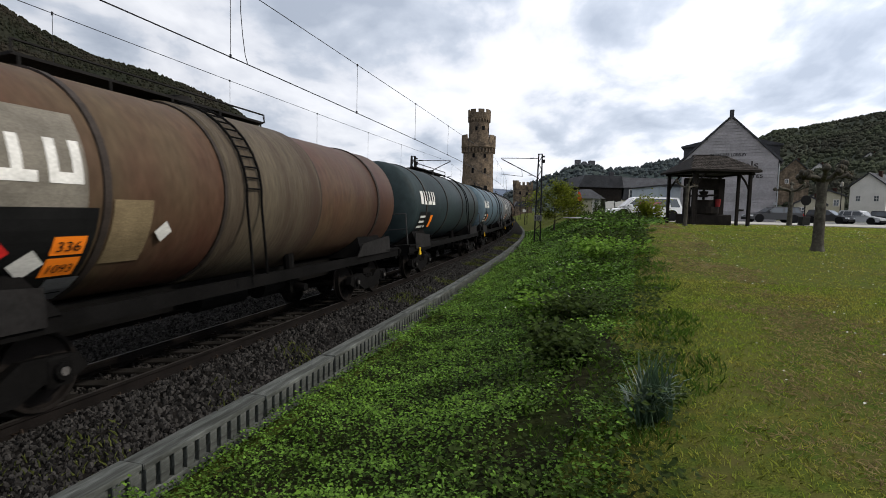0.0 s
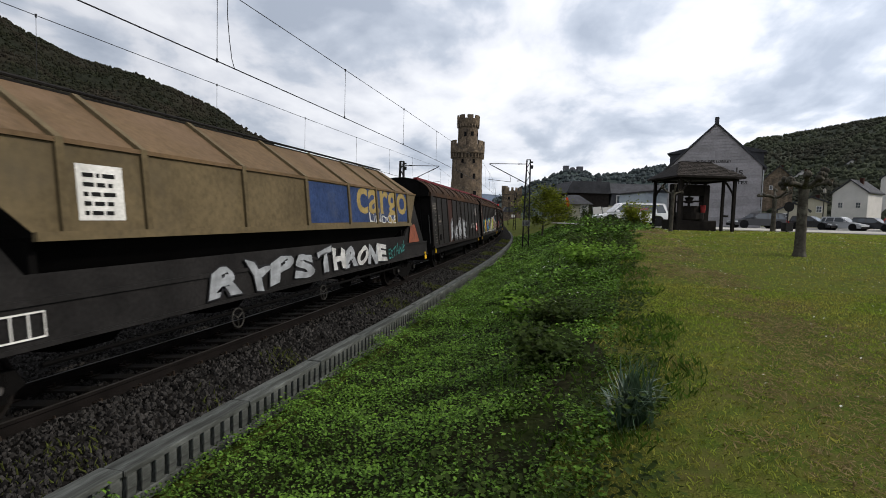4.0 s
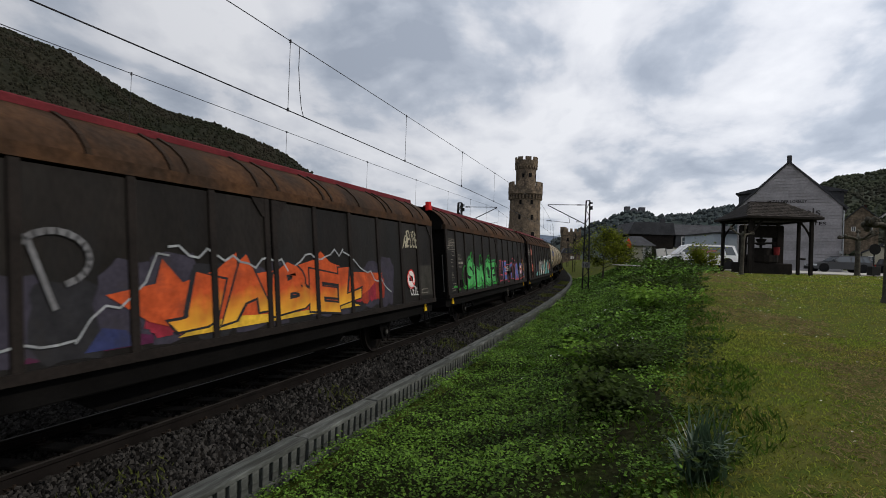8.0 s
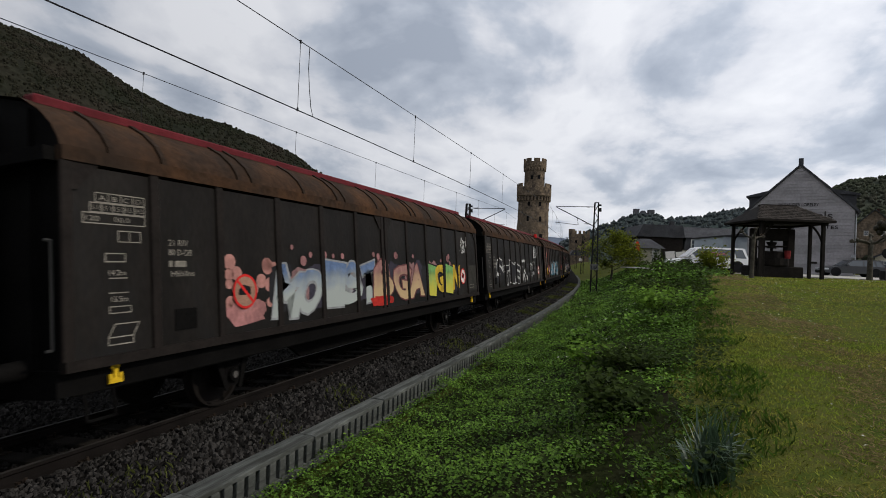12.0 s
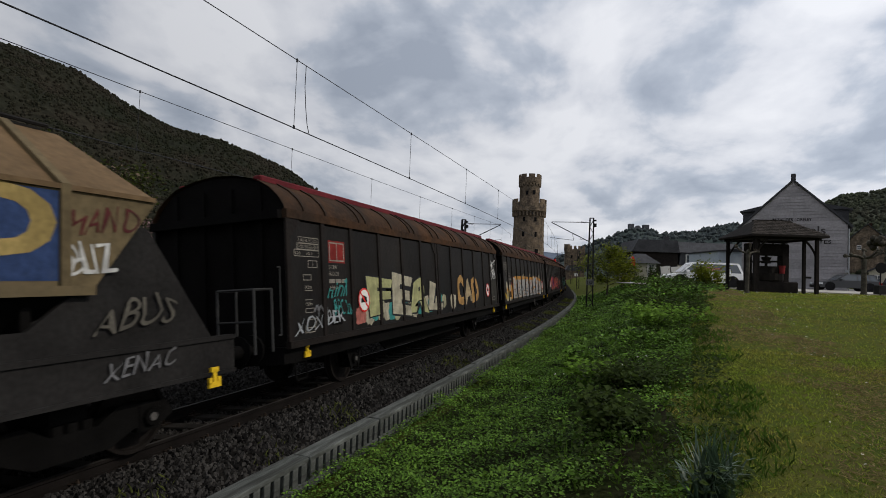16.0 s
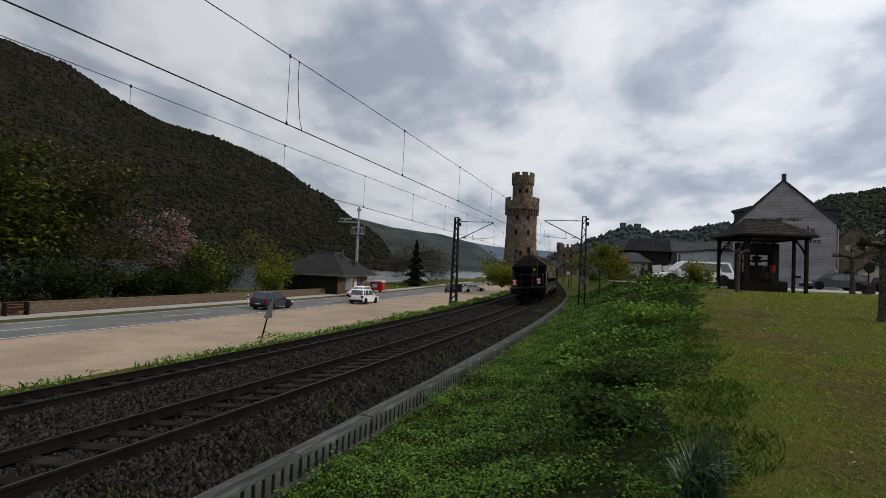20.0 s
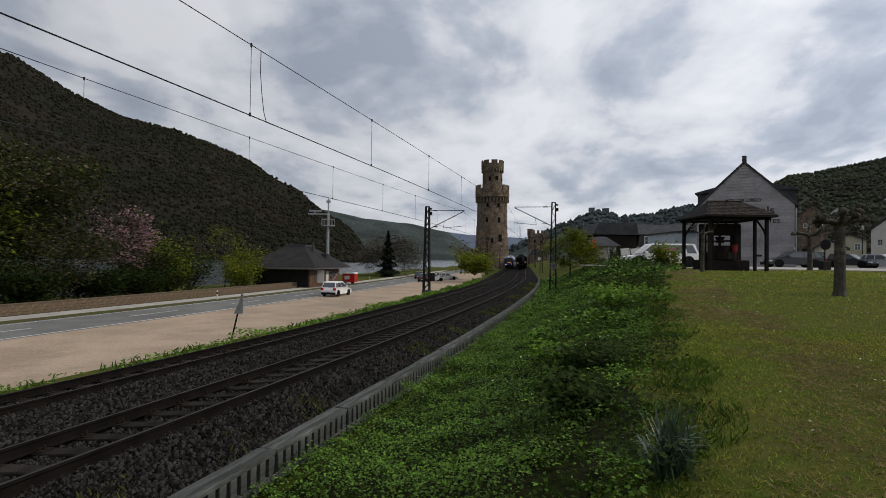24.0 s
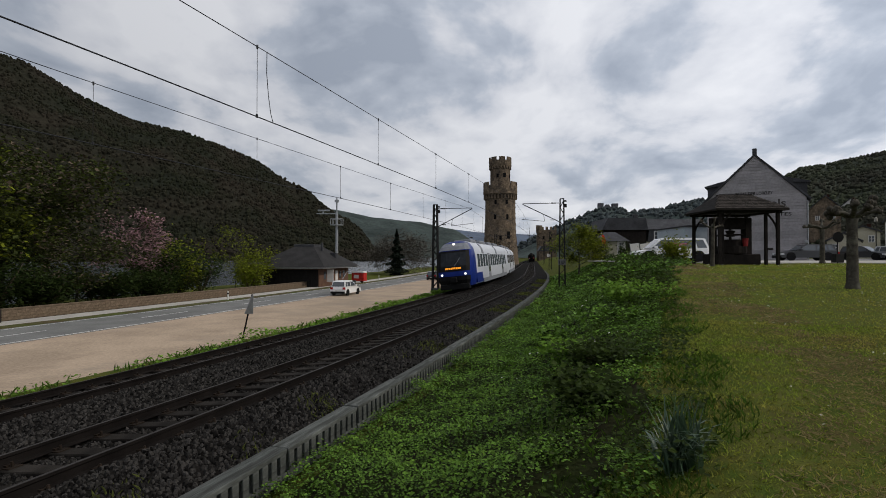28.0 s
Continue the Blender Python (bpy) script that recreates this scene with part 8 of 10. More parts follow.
# ---------------- open timber pavilion with the old press ----------------
def pavilion():
    zg = 2.12
    root = thing("timber_pavilion", "open black timber pavilion with a shingled hip roof on the lawn", "pavilion", m=Matrix.Translation((14.7, 27.0, zg)) @ Matrix.Diagonal((0.715, 0.8, 1.0, 1.0)))
    xs, ys = (-2.0, 2.0), (0.0, 3.6)
    for x in xs:
        for y in ys:
            p = part("post", Mesh().bevel_box(x - 0.10, x + 0.10, y - 0.10, y + 0.10, -0.2, 2.62, 0.015), M_TIMBER, root)
            sx = 1 if x < 0 else -1
            br = Mesh()
            for k in range(6):
                t0, t1 = k / 6, (k + 1) / 6
                f = lambda t: (x + sx * (0.05 + 0.75 * t ** 1.8), y, 1.65 + 0.95 * t)
                br.rod(f(t0), f(t1), 0.06, n=6)
            part("curved_brace", br, M_TIMBER, root)
    for x in (-1.5, 1.55):
        part("inner_post", Mesh().bevel_box(x - 0.09, x + 0.09, 0.5, 0.68, -0.2, 2.62, 0.015), M_TIMBER, root)
    for y in ys:
        part("plate_beam", Mesh().box(-2.25, 2.25, y - 0.1, y + 0.1, 2.60, 2.78), M_TIMBER, root)
    for x in xs:
        part("plate_beam", Mesh().box(x - 0.1, x + 0.1, -0.3, 3.9, 2.62, 2.76), M_TIMBER, root)
    for k in range(9):
        x = -2.2 + 4.4 * k / 8
        part("rafter", Mesh().box(x - 0.04, x + 0.04, -0.45, 4.05, 2.70, 2.80), M_TIMBER, root)
    part("roof", Mesh().rings([[(-2.48, -0.5, 2.70), (2.48, -0.5, 2.70), (2.48, 4.1, 2.70), (-2.48, 4.1, 2.70)], [(-2.48, -0.5, 2.78), (2.48, -0.5, 2.78), (2.48, 4.1, 2.78), (-2.48, 4.1, 2.78)], [(-1.1, 1.6, 3.62), (1.15, 1.6, 3.62), (1.15, 2.0, 3.62), (-1.1, 2.0, 3.62)]]), M_TIMBER, root)
    shm = material("old_wood_shingle", (0.036, 0.031, 0.027), 0.9, var=0.5, scale=2, fine=18, bump=0.5, objrand=0.45)
    sh = Mesh().rings([[(-0.10, 0, -0.01), (0.10, 0, -0.01), (0.10, 0, 0.015), (-0.10, 0, 0.015)], [(-0.10, 0.32, -0.01), (0.10, 0.32, -0.01), (0.10, 0.32, 0.006), (-0.10, 0.32, 0.006)]]).data("shingle", shm)
    rnd = random.Random(41)
    slope = math.atan2(0.84, 2.1)
    for r_ in range(9):
        t = r_ / 9
        z, y = 2.79 + 0.84 * t, -0.5 + 2.1 * t
        w = 2.48 - 1.36 * t
        n = int(2 * w / 0.215)
        for k in range(n):
            x = -w + 0.11 + (2 * w - 0.2) * k / max(1, n - 1)
            part("shingle", sh, None, root, m=Matrix.Translation((x, y, z)) @ Matrix.Rotation(slope - 0.04 + rnd.uniform(-0.02, 0.02), 4, "X"))
    part("ridge_board", Mesh().box(-1.15, 1.2, 1.55, 2.05, 3.60, 3.66), M_TIMBER, root)
    for x0, x1 in ((-2.0, -1.5), (1.55, 2.0)):
        part("side_rail", Mesh().box(x0, x1, 0.5, 0.58, 0.75, 0.85), M_TIMBER, root)
    # the press that stands under it
    pr = thing("wine_press", "old black iron and timber wine press on a low plinth", "wine press", m=Matrix.Translation((14.75, 28.4, zg)) @ Matrix.Diagonal((0.72, 0.8, 1.0, 1.0)))
    part("plinth", Mesh().bevel_box(-1.9, 1.3, -0.9, 0.9, -0.25, 0.55, 0.05), M_TIMBER, pr)
    part("trough", Mesh().lathe([(0.05, 0.55), (1.0, 0.55), (1.05, 0.62), (1.05, 0.95), (0.98, 0.95), (0.98, 0.70), (0.05, 0.70)], 20, Matrix.Translation((-0.35, 0, 0))), M_TIMBER, pr)
    part("basket", Mesh().lathe([(0.70, 0.7), (0.72, 0.75), (0.72, 1.30), (0.68, 1.30)], 20, Matrix.Translation((-0.35, 0, 0))), M_TIMBER, pr)
    part("screw", Mesh().rod((-0.35, 0, 1.2), (-0.35, 0, 2.2), 0.09, n=12), M_TIMBER, pr)
    part("press_beam", Mesh().bevel_box(-1.45, 0.75, -0.28, 0.28, 1.85, 2.45, 0.05), M_TIMBER, pr)
    part("lever_bar", Mesh().rod((-1.6, -0.2, 1.5), (0.9, -0.2, 1.58), 0.05, n=8), M_TIMBER, pr)
    part("spindle_head", Mesh().lathe([(0.05, 1.45), (0.30, 1.45), (0.22, 1.6), (0.34, 1.75), (0.05, 1.8)], 14, Matrix.Translation((-0.35, 0, 0))), M_TIMBER, pr)
    part("upright", Mesh().bevel_box(0.55, 1.05, -0.3, 0.3, 0.5, 2.45, 0.05), M_TIMBER, pr)
    part("upright", Mesh().bevel_box(-1.75, -1.45, -0.3, 0.3, 0.5, 2.45, 0.05), M_TIMBER, pr)
    part("red_bucket", Mesh().rod((0.38, -0.6, 0.95), (0.38, -0.6, 1.35), 0.16, 0.20, 14), material("dull_red_tub", (0.22, 0.03, 0.03), 0.6), pr)


pavilion()

# ---------------- riverside: wall, building, mast ----------------
def river_wall():
    root = thing("river_wall", "low brown rubble stone wall along the riverside path", "wall", kind="structure")
    rnd = random.Random(51)
    part("wall_core", sweep_wall(-30, 52, 21.25, 21.65, LOT - 0.02, LOT + 0.72), M_WALLSTONE, root)
    cap = Mesh().bevel_box(-0.5, 0.49, -0.30, 0.30, 0.0, 0.12, 0.02).data("cap_stone", M_WALLSTONE)
    blocks = [Mesh().bevel_box(-w / 2, w / 2, -0.05, 0.05, 0, h, 0.02).data("wall_stone", M_WALLSTONE) for w, h in ((0.85, 0.21), (0.62, 0.2), (1.0, 0.215), (0.5, 0.2))]
    s = -6.0
    while s < 52:
        part("cap_stone", cap, None, root, m=lot_pose(s + 0.35, 21.45, False, LOT + 0.72))
        s += 1.0 / K
    for row in range(3):
        s = 4.0
        while s < 48:
            k = rnd.randrange(4)
            w = (0.85, 0.62, 1.0, 0.5)[k]
            part("wall_stone", blocks[k], None, root, m=lot_pose(s + w / 2 / K, 21.23, False, LOT + 0.04 + 0.225 * row))
            s += (w + 0.03) / K


def sweep_wall(s0, s1, o0, o1, z0, z1):
    me = Mesh()
    rings = []
    n = int((s1 - s0) / 2)
    for i in range(n + 1):
        s = s0 + (s1 - s0) * i / n
        rings.append([lot(s, o0, z0), lot(s, o1, z0), lot(s, o1, z1), lot(s, o0, z1)])
    return me.rings(rings)


river_wall()


def boathouse():
    root = thing("riverside_building", "low brick building with a wide dark hip roof by the river", "building", m=Matrix.Translation((-19.4, 77.3, -2.1)) @ Matrix.Rotation(radians(-10), 4, "Z") @ Matrix.Scale(1.19, 4))
    brick = material("brown_brick", (0.125, 0.072, 0.050), 0.9, var=0.3, scale=2, fine=12, bump=0.4)
    dark = material("dark_timber_wall", (0.016, 0.015, 0.014), 0.85, var=0.3)
    part("wall_body", Mesh().box(-7.4, 0, 0, 9.6, -0.5, 2.5), brick, root)
    part("dark_front", Mesh().box(-7.3, -0.15, -0.06, 0.02, -0.5, 2.3), dark, root)
    for k in range(10):
        part("board", Mesh().box(-7.2 + 0.7 * k, -6.56 + 0.7 * k, -0.09, -0.06, -0.5, 2.3), dark, root)
    part("fascia", Mesh().box(-8.5, 1.0, -1.0, 10.6, 2.42, 2.62), material("grey_white_fascia", (0.34, 0.34, 0.33), 0.7), root)
    part("roof", Mesh().rings([[(-8.7, -1.2, 2.62), (1.2, -1.2, 2.62), (1.2, 10.8, 2.62), (-8.7, 10.8, 2.62)], [(-5.0, 3.6, 5.2), (-2.4, 3.6, 5.2), (-2.4, 6.4, 5.2), (-5.0, 6.4, 5.2)]]), material("dark_felt_roof", (0.030, 0.029, 0.029), 0.8, var=0.3, scale=1, fine=9), root)
    part("ridge_vent", Mesh().bevel_box(-5.1, -2.3, 3.5, 6.5, 5.15, 5.45, 0.06), M_SLATE, root)
    part("chimney", Mesh().rod((-1.6, 4.4, 3.6), (-1.6, 4.4, 5.7), 0.16, n=10), M_SLATE, root)
    part("roof_box", Mesh().bevel_box(-1.0, -0.2, 5.6, 6.4, 3.2, 4.4, 0.08), M_SLATE, root)
    for k in range(6):
        y = 1.6 + 1.25 * k
        if k == 3:
            part("door", Mesh().box(-0.02, 0.05, y - 0.4, y + 0.4, -0.4, 2.1), M_WHITEWALL, root)
            continue
        part("window", Mesh().box(-0.02, 0.05, y - 0.28, y + 0.28, 1.05, 2.0), M_WINDOW, root)
    st = thing("outdoor_stairs", "outdoor steps with a pale handrail beside the brick building", "stairs", m=Matrix.Translation((-16.8, 79.2, -2.05)) @ Matrix.Rotation(radians(-10), 4, "Z") @ Matrix.Scale(1.19, 4))
    for k in range(5):
        part("step", Mesh().box(0.3, 1.5, 0.3 * k, 0.3 * k + 0.32, -0.2, 0.17 * (k + 1)), M_CONCRETE, st)
    part("handrail", Mesh().tube([(0.3, 0, 1.0), (0.3, 1.6, 1.9), (0.3, 3.0, 1.9)], 0.03, 6), M_STEEL, st)
    sgn = thing("white_notice_board", "white notice board on two posts by the road", "notice board", m=Matrix.Translation((-18.6, 80.0, -1.95)) @ Matrix.Scale(1.2, 4))
    part("board", Mesh().bevel_box(-0.55, 0.55, -0.05, 0.05, 0.55, 2.1, 0.01), M_WHITEWALL, sgn)
    for x in (-0.5, 0.5):
        part("post", Mesh().rod((x, 0, -0.1), (x, 0, 2.1), 0.04, n=6), M_STEEL, sgn)
    kb = thing("red_kiosk", "small red kiosk trailer with white marks near the building", "kiosk", m=Matrix.Translation((-16.2, 92.0, -1.95)) @ Matrix.Rotation(radians(-10), 4, "Z") @ Matrix.Scale(0.85, 4))
    part("body", Mesh().bevel_box(-1.3, 1.3, -0.9, 0.9, 0.35, 2.0, 0.08), material("bright_red_shell", (0.45, 0.03, 0.025), 0.5), kb)
    part("hatch", Mesh().box(-0.8, 0.2, -0.96, -0.9, 0.9, 1.6), M_WHITEWALL, kb)
    part("awning", Mesh().prism([(-1.4, 2.0), (1.4, 2.0), (1.2, 2.3), (-1.2, 2.3)], -1.1, 0.9), M_WHITEWALL, kb)
    for x in (-0.8, 0.8):
        part("wheel", Mesh().lathe([(0.05, -0.1), (0.32, -0.1), (0.32, 0.1), (0.05, 0.1)], 14, Matrix.Translation((x, -0.7, 0.32)), axis="y"), M_TYRE, kb)
    an = thing("signal_mast", "tall pale tubular mast with a platform and radar arms", "mast", m=Matrix.Translation((-23.6, 108, -2.0)) @ Matrix.Scale(1.2, 4))
    part("tube", Mesh().rod((0, 0, -0.5), (0, 0, 11.2), 0.28, 0.22, 12), M_STEEL, an)
    part("platform", Mesh().lathe([(0.2, 9.0), (1.15, 9.0), (1.15, 9.12), (0.2, 9.12)], 14), M_STEEL, an)
    ra = Mesh()
    for k in range(10):
        a0, a1 = 2 * math.pi * k / 10, 2 * math.pi * (k + 1) / 10
        ra.rod((1.1 * math.cos(a0), 1.1 * math.sin(a0), 10.1), (1.1 * math.cos(a1), 1.1 * math.sin(a1), 10.1), 0.04, n=5)
        ra.rod((1.1 * math.cos(a0), 1.1 * math.sin(a0), 9.1), (1.1 * math.cos(a0), 1.1 * math.sin(a0), 10.1), 0.03, n=5)
    part("guard_rail", ra, M_STEEL, an)
    part("top_pole", Mesh().rod((0, 0, 11.0), (0, 0, 13.6), 0.12, n=8).box(-0.3, 0.3, -0.3, 0.3, 12.9, 13.3), M_STEEL, an)
    part("radar_arm", Mesh().box(-3.4, 0.0, -0.08, 0.08, 10.9, 11.1).box(-3.2, -1.2, -0.15, 0.15, 11.4, 11.65).box(-2.4, -2.2, -0.1, 0.1, 11.0, 11.4), M_STEEL, an)


boathouse()


def leaning_sign():
    b = on(17.3, 6.65)
    root = thing("leaning_road_sign", "grey back of a road sign on a leaning rusty post", "road sign", m=Matrix.Translation((b.x, b.y, -0.62)) @ Matrix.Rotation(radians(12), 4, "Y") @ Matrix.Rotation(radians(66), 4, "Z"))
    part("post", Mesh().rod((0, 0, -0.2), (0, 0, 1.75), 0.03, n=8), M_RAIL, root)
    part("plate", Mesh().add([(-0.22, -0.03, 1.0), (0.22, -0.03, 1.0), (0.03, -0.03, 1.75), (-0.03, -0.03, 1.75), (-0.22, -0.035, 1.0), (0.22, -0.035, 1.0), (0.03, -0.035, 1.75), (-0.03, -0.035, 1.75)], [(0, 1, 2, 3), (7, 6, 5, 4), (0, 4, 5, 1), (1, 5, 6, 2), (3, 2, 6, 7), (0, 3, 7, 4)]), M_STEEL, root)
    part("bracket", Mesh().box(-0.18, 0.18, -0.03, 0.0, 1.05, 1.09), M_STEEL, root)


leaning_sign()
for s_, o_ in ((12.5, 20.0), (33.0, 19.0), (52.0, 19.0), (66.0, 19.0)):
    b = lot(s_, o_)
    mp_ = thing("marker_post", "short white roadside marker post with dark band", "marker post", m=Matrix.Translation(b), group="marker posts")
    part("post", Mesh().bevel_box(-0.07, 0.07, -0.05, 0.05, -0.1, 0.95, 0.02), M_WHITE, mp_)
    part("band", Mesh().box(-0.072, 0.072, -0.052, 0.052, 0.6, 0.75), M_BLACK, mp_)
b = lot(17.6, 20.7)
bench = thing("wooden_bench", "dark red slatted bench in front of the stone wall", "bench", m=Matrix.Translation(b) @ Matrix.Rotation(radians(75), 4, "Z"))
for k in range(3):
    part("slat", Mesh().box(-0.8, 0.8, 0.0 + 0.03 * k, 0.03 + 0.03 * k, 0.45 + 0.18 * k, 0.57 + 0.18 * k), M_BOXRED, bench)
for x in (-0.7, 0.7):
    part("leg", Mesh().box(x - 0.04, x + 0.04, -0.35, 0.1, 0, 0.95), M_IRON, bench)
part("seat", Mesh().box(-0.8, 0.8, -0.4, 0.0, 0.40, 0.45), M_BOXRED, bench)
# ---------------- plants ----------------
def sheet(name, verts, faces, mat, label, category, kind="stuff", parent=None):
    """One mesh from arrays: verts (n, k, 3) of n pieces with k corners each."""
    n, k = verts.shape[0], verts.shape[1]
    me = bpy.data.meshes.new(name)
    fs = (np.arange(n)[:, None, None] * k + np.array(faces)[None]).reshape(-1, len(faces[0]))
    me.from_pydata(verts.reshape(-1, 3).tolist(), [], fs.tolist())
    me.materials.append(mat)
    ob = new(name, me)
    if parent is not None:
        ob.parent = parent
        return ob
    return tagged(ob, label, category, kind=kind)


def leaf_pieces(c, size, rng, lean=0.9):
    """Small folded leaves at centres c (n, 3) with sizes (n,): four corners each, turned at random, mostly facing up."""
    n = len(c)
    a = rng.uniform(0, 2 * np.pi, n)
    d = np.stack([np.cos(a), np.sin(a), rng.normal(0, 0.35, n)], 1)
    w = np.stack([-np.sin(a), np.cos(a), rng.normal(0, lean * 0.5, n)], 1)
    d, w = d / np.linalg.norm(d, axis=1, keepdims=True), w / np.linalg.norm(w, axis=1, keepdims=True)
    s = size[:, None]
    up = np.array([0, 0, 1.0])
    return np.stack([c - d * s * 0.5, c + w * s * 0.42 + up * s * 0.10, c + d * s * 0.62, c - w * s * 0.42 + up * s * 0.10], 1)


def so_to_xy(s, o):
    h = np.interp(s, S_TAB, H_TAB)
    return np.interp(s, S_TAB, X_TAB) - np.cos(h) * o, np.interp(s, S_TAB, Y_TAB) + np.sin(h) * o


rng = np.random.default_rng(5)


def mound(x, y):
    """How high the undergrowth stands over the slope."""
    return 0.10 + 0.16 * np.clip(wave(x, y, 1.6, 0.3), 0, 2) + 0.10 * np.clip(wave(x, y, 3.7, 1.1), 0, 2)


def ground_cover(n, s0, s1, o0, o1, size, mat, label, power=1.0, lift=1.0, patch=None):
    s = s0 + (s1 - s0) * rng.random(n) ** power
    o = -(o0 + (o1(s) - o0) * rng.random(n)) if callable(o1) else -(o0 + (o1 - o0) * rng.random(n))
    x, y = so_to_xy(s, o)
    keep = hollow(x, y) > rng.uniform(-0.25, 0.1, n)
    if patch is not None:
        keep &= patch(x, y) > rng.uniform(-0.3, 0.3, n)
    x, y, s = x[keep], y[keep], s[keep]
    z = ground_z(x, y) + mound(x, y) * lift * rng.random(len(x)) ** 0.6
    sz = size * (0.6 + 0.8 * rng.random(len(x))) * (1 + s / 34.0)
    sheet("ground_cover", leaf_pieces(np.stack([x, y, z], 1), sz, rng), [(0, 1, 2, 3)], mat, label, "undergrowth")


# bare soil with the shade of gaps and furrow put into its colour
M_BARE = material("shade_darkened_soil", (0.017, 0.015, 0.009), 0.95, var=0.5, scale=1.6, fine=14, bump=0.9, col2=(0.016, 0.022, 0.006), spec=0.02)


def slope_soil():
    """Slope earth, coloured near black for the shade between the plants."""
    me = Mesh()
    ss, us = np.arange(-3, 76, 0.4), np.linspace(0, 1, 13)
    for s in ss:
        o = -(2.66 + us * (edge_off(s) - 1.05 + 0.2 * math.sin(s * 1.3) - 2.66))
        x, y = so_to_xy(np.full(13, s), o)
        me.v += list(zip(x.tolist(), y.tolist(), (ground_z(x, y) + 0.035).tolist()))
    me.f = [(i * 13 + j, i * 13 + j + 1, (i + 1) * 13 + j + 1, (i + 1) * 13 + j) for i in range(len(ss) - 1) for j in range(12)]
    solid("slope_soil", me, M_BARE, "earth between the plants of the slope, darkened for the shade there", "soil", kind="structure")


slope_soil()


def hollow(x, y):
    """Positive outside the bare furrow below the lawn's edge, left dark for its shade."""
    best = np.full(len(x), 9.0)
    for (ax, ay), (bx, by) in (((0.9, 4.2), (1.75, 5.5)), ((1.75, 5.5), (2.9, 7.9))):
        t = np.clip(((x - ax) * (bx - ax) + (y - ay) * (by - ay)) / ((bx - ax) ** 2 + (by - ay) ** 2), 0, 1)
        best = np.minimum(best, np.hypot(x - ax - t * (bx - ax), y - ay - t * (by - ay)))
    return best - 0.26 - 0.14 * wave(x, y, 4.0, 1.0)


ground_cover(150000, 0.3, 31, 2.68, lambda s: edge_off(s) - 0.75, 0.030, M_LEAF, "low green nettles and ivy covering the slope", 1.25)
ground_cover(34000, 26, 75, 2.7, lambda s: edge_off(s) + 1.0, 0.06, M_LEAF, "low green plants covering the far slope", 1.0)
M_LEAF2 = material("bright_herb_leaf", (0.140, 0.250, 0.034), 0.6, var=0.3, scale=0.8, fine=9, island=0.45, bump=0, thin=0.45)
ground_cover(30000, 1, 32, 2.8, lambda s: edge_off(s) - 0.8, 0.036, M_LEAF2, "bright green herbs among the ivy", 1.2, 1.25, lambda x, y: wave(x, y, 1.9, 4.0) - 0.25)
# bramble green darkened: shade on these leaves is put into the colour
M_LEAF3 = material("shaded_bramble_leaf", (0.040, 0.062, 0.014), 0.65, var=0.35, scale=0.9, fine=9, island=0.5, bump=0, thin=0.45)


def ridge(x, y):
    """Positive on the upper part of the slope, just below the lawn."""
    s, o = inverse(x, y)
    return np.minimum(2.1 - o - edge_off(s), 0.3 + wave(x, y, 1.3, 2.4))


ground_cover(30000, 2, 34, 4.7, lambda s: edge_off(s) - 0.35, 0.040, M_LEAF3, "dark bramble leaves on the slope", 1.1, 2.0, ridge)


def blades(n, s0, s1, o0, o1, h0, h1, mat, label, power=1.4, width=0.006, bend=0.5, patch=None, base=None):
    s = s0 + (s1 - s0) * rng.random(n) ** power
    a, b = (o0(s) if callable(o0) else o0), (o1(s) if callable(o1) else o1)
    o = -(a + (b - a) * rng.random(n))
    x, y = so_to_xy(s, o)
    if patch is not None:
        keep = patch(x, y) > rng.uniform(-0.4, 0.4, n)
        x, y, s, o = x[keep], y[keep], s[keep], o[keep]
    n = len(x)
    z = ground_z(x, y) if base is None else base(o)
    h = (h0 + (h1 - h0) * rng.random(n)) * (1 + s / 60)
    ang = rng.uniform(0, 2 * np.pi, n)
    ln = bend * h * rng.random(n)
    w = width * (1 + s / 7.0) * (0.6 + 0.8 * rng.random(n))
    p = np.stack([x, y, z + (0.012 if h1 < 0.03 else -0.01)], 1)
    side = np.stack([-np.sin(ang), np.cos(ang), 0 * ang], 1) * w[:, None]
    tip = p + np.stack([np.cos(ang) * ln, np.sin(ang) * ln, h], 1)
    mid = p + np.stack([np.cos(ang) * ln * 0.3, np.sin(ang) * ln * 0.3, h * 0.6], 1)
    v = np.stack([p - side, p + side, mid + side * 0.7, tip, mid - side * 0.7], 1)
    sheet("grass_blades", v, [(0, 1, 2, 3, 4)], mat, label, "grass")


M_LAWNBLADE = material("lawn_blade", (0.180, 0.255, 0.030), 0.8, var=0.45, scale=0.9, fine=6, island=0.6, bump=0, thin=0.45, col2=(0.270, 0.250, 0.060))


def dryness(x, y):
    """High on the worn, straw-coloured band along the lawn's edge and in scattered patches."""
    s, o = inverse(x, y)
    r = -o - edge_off(s)
    return 0.62 - np.abs(r - 1.25) / 0.95 - 0.03 * np.clip(s - 6, 0, 30) + 0.45 * wave(x, y, 1.3, 7.0) + 0.3 * wave(x, y, 4.1, 2.0)


def fresh(x, y):
    return 0.45 - dryness(x, y)


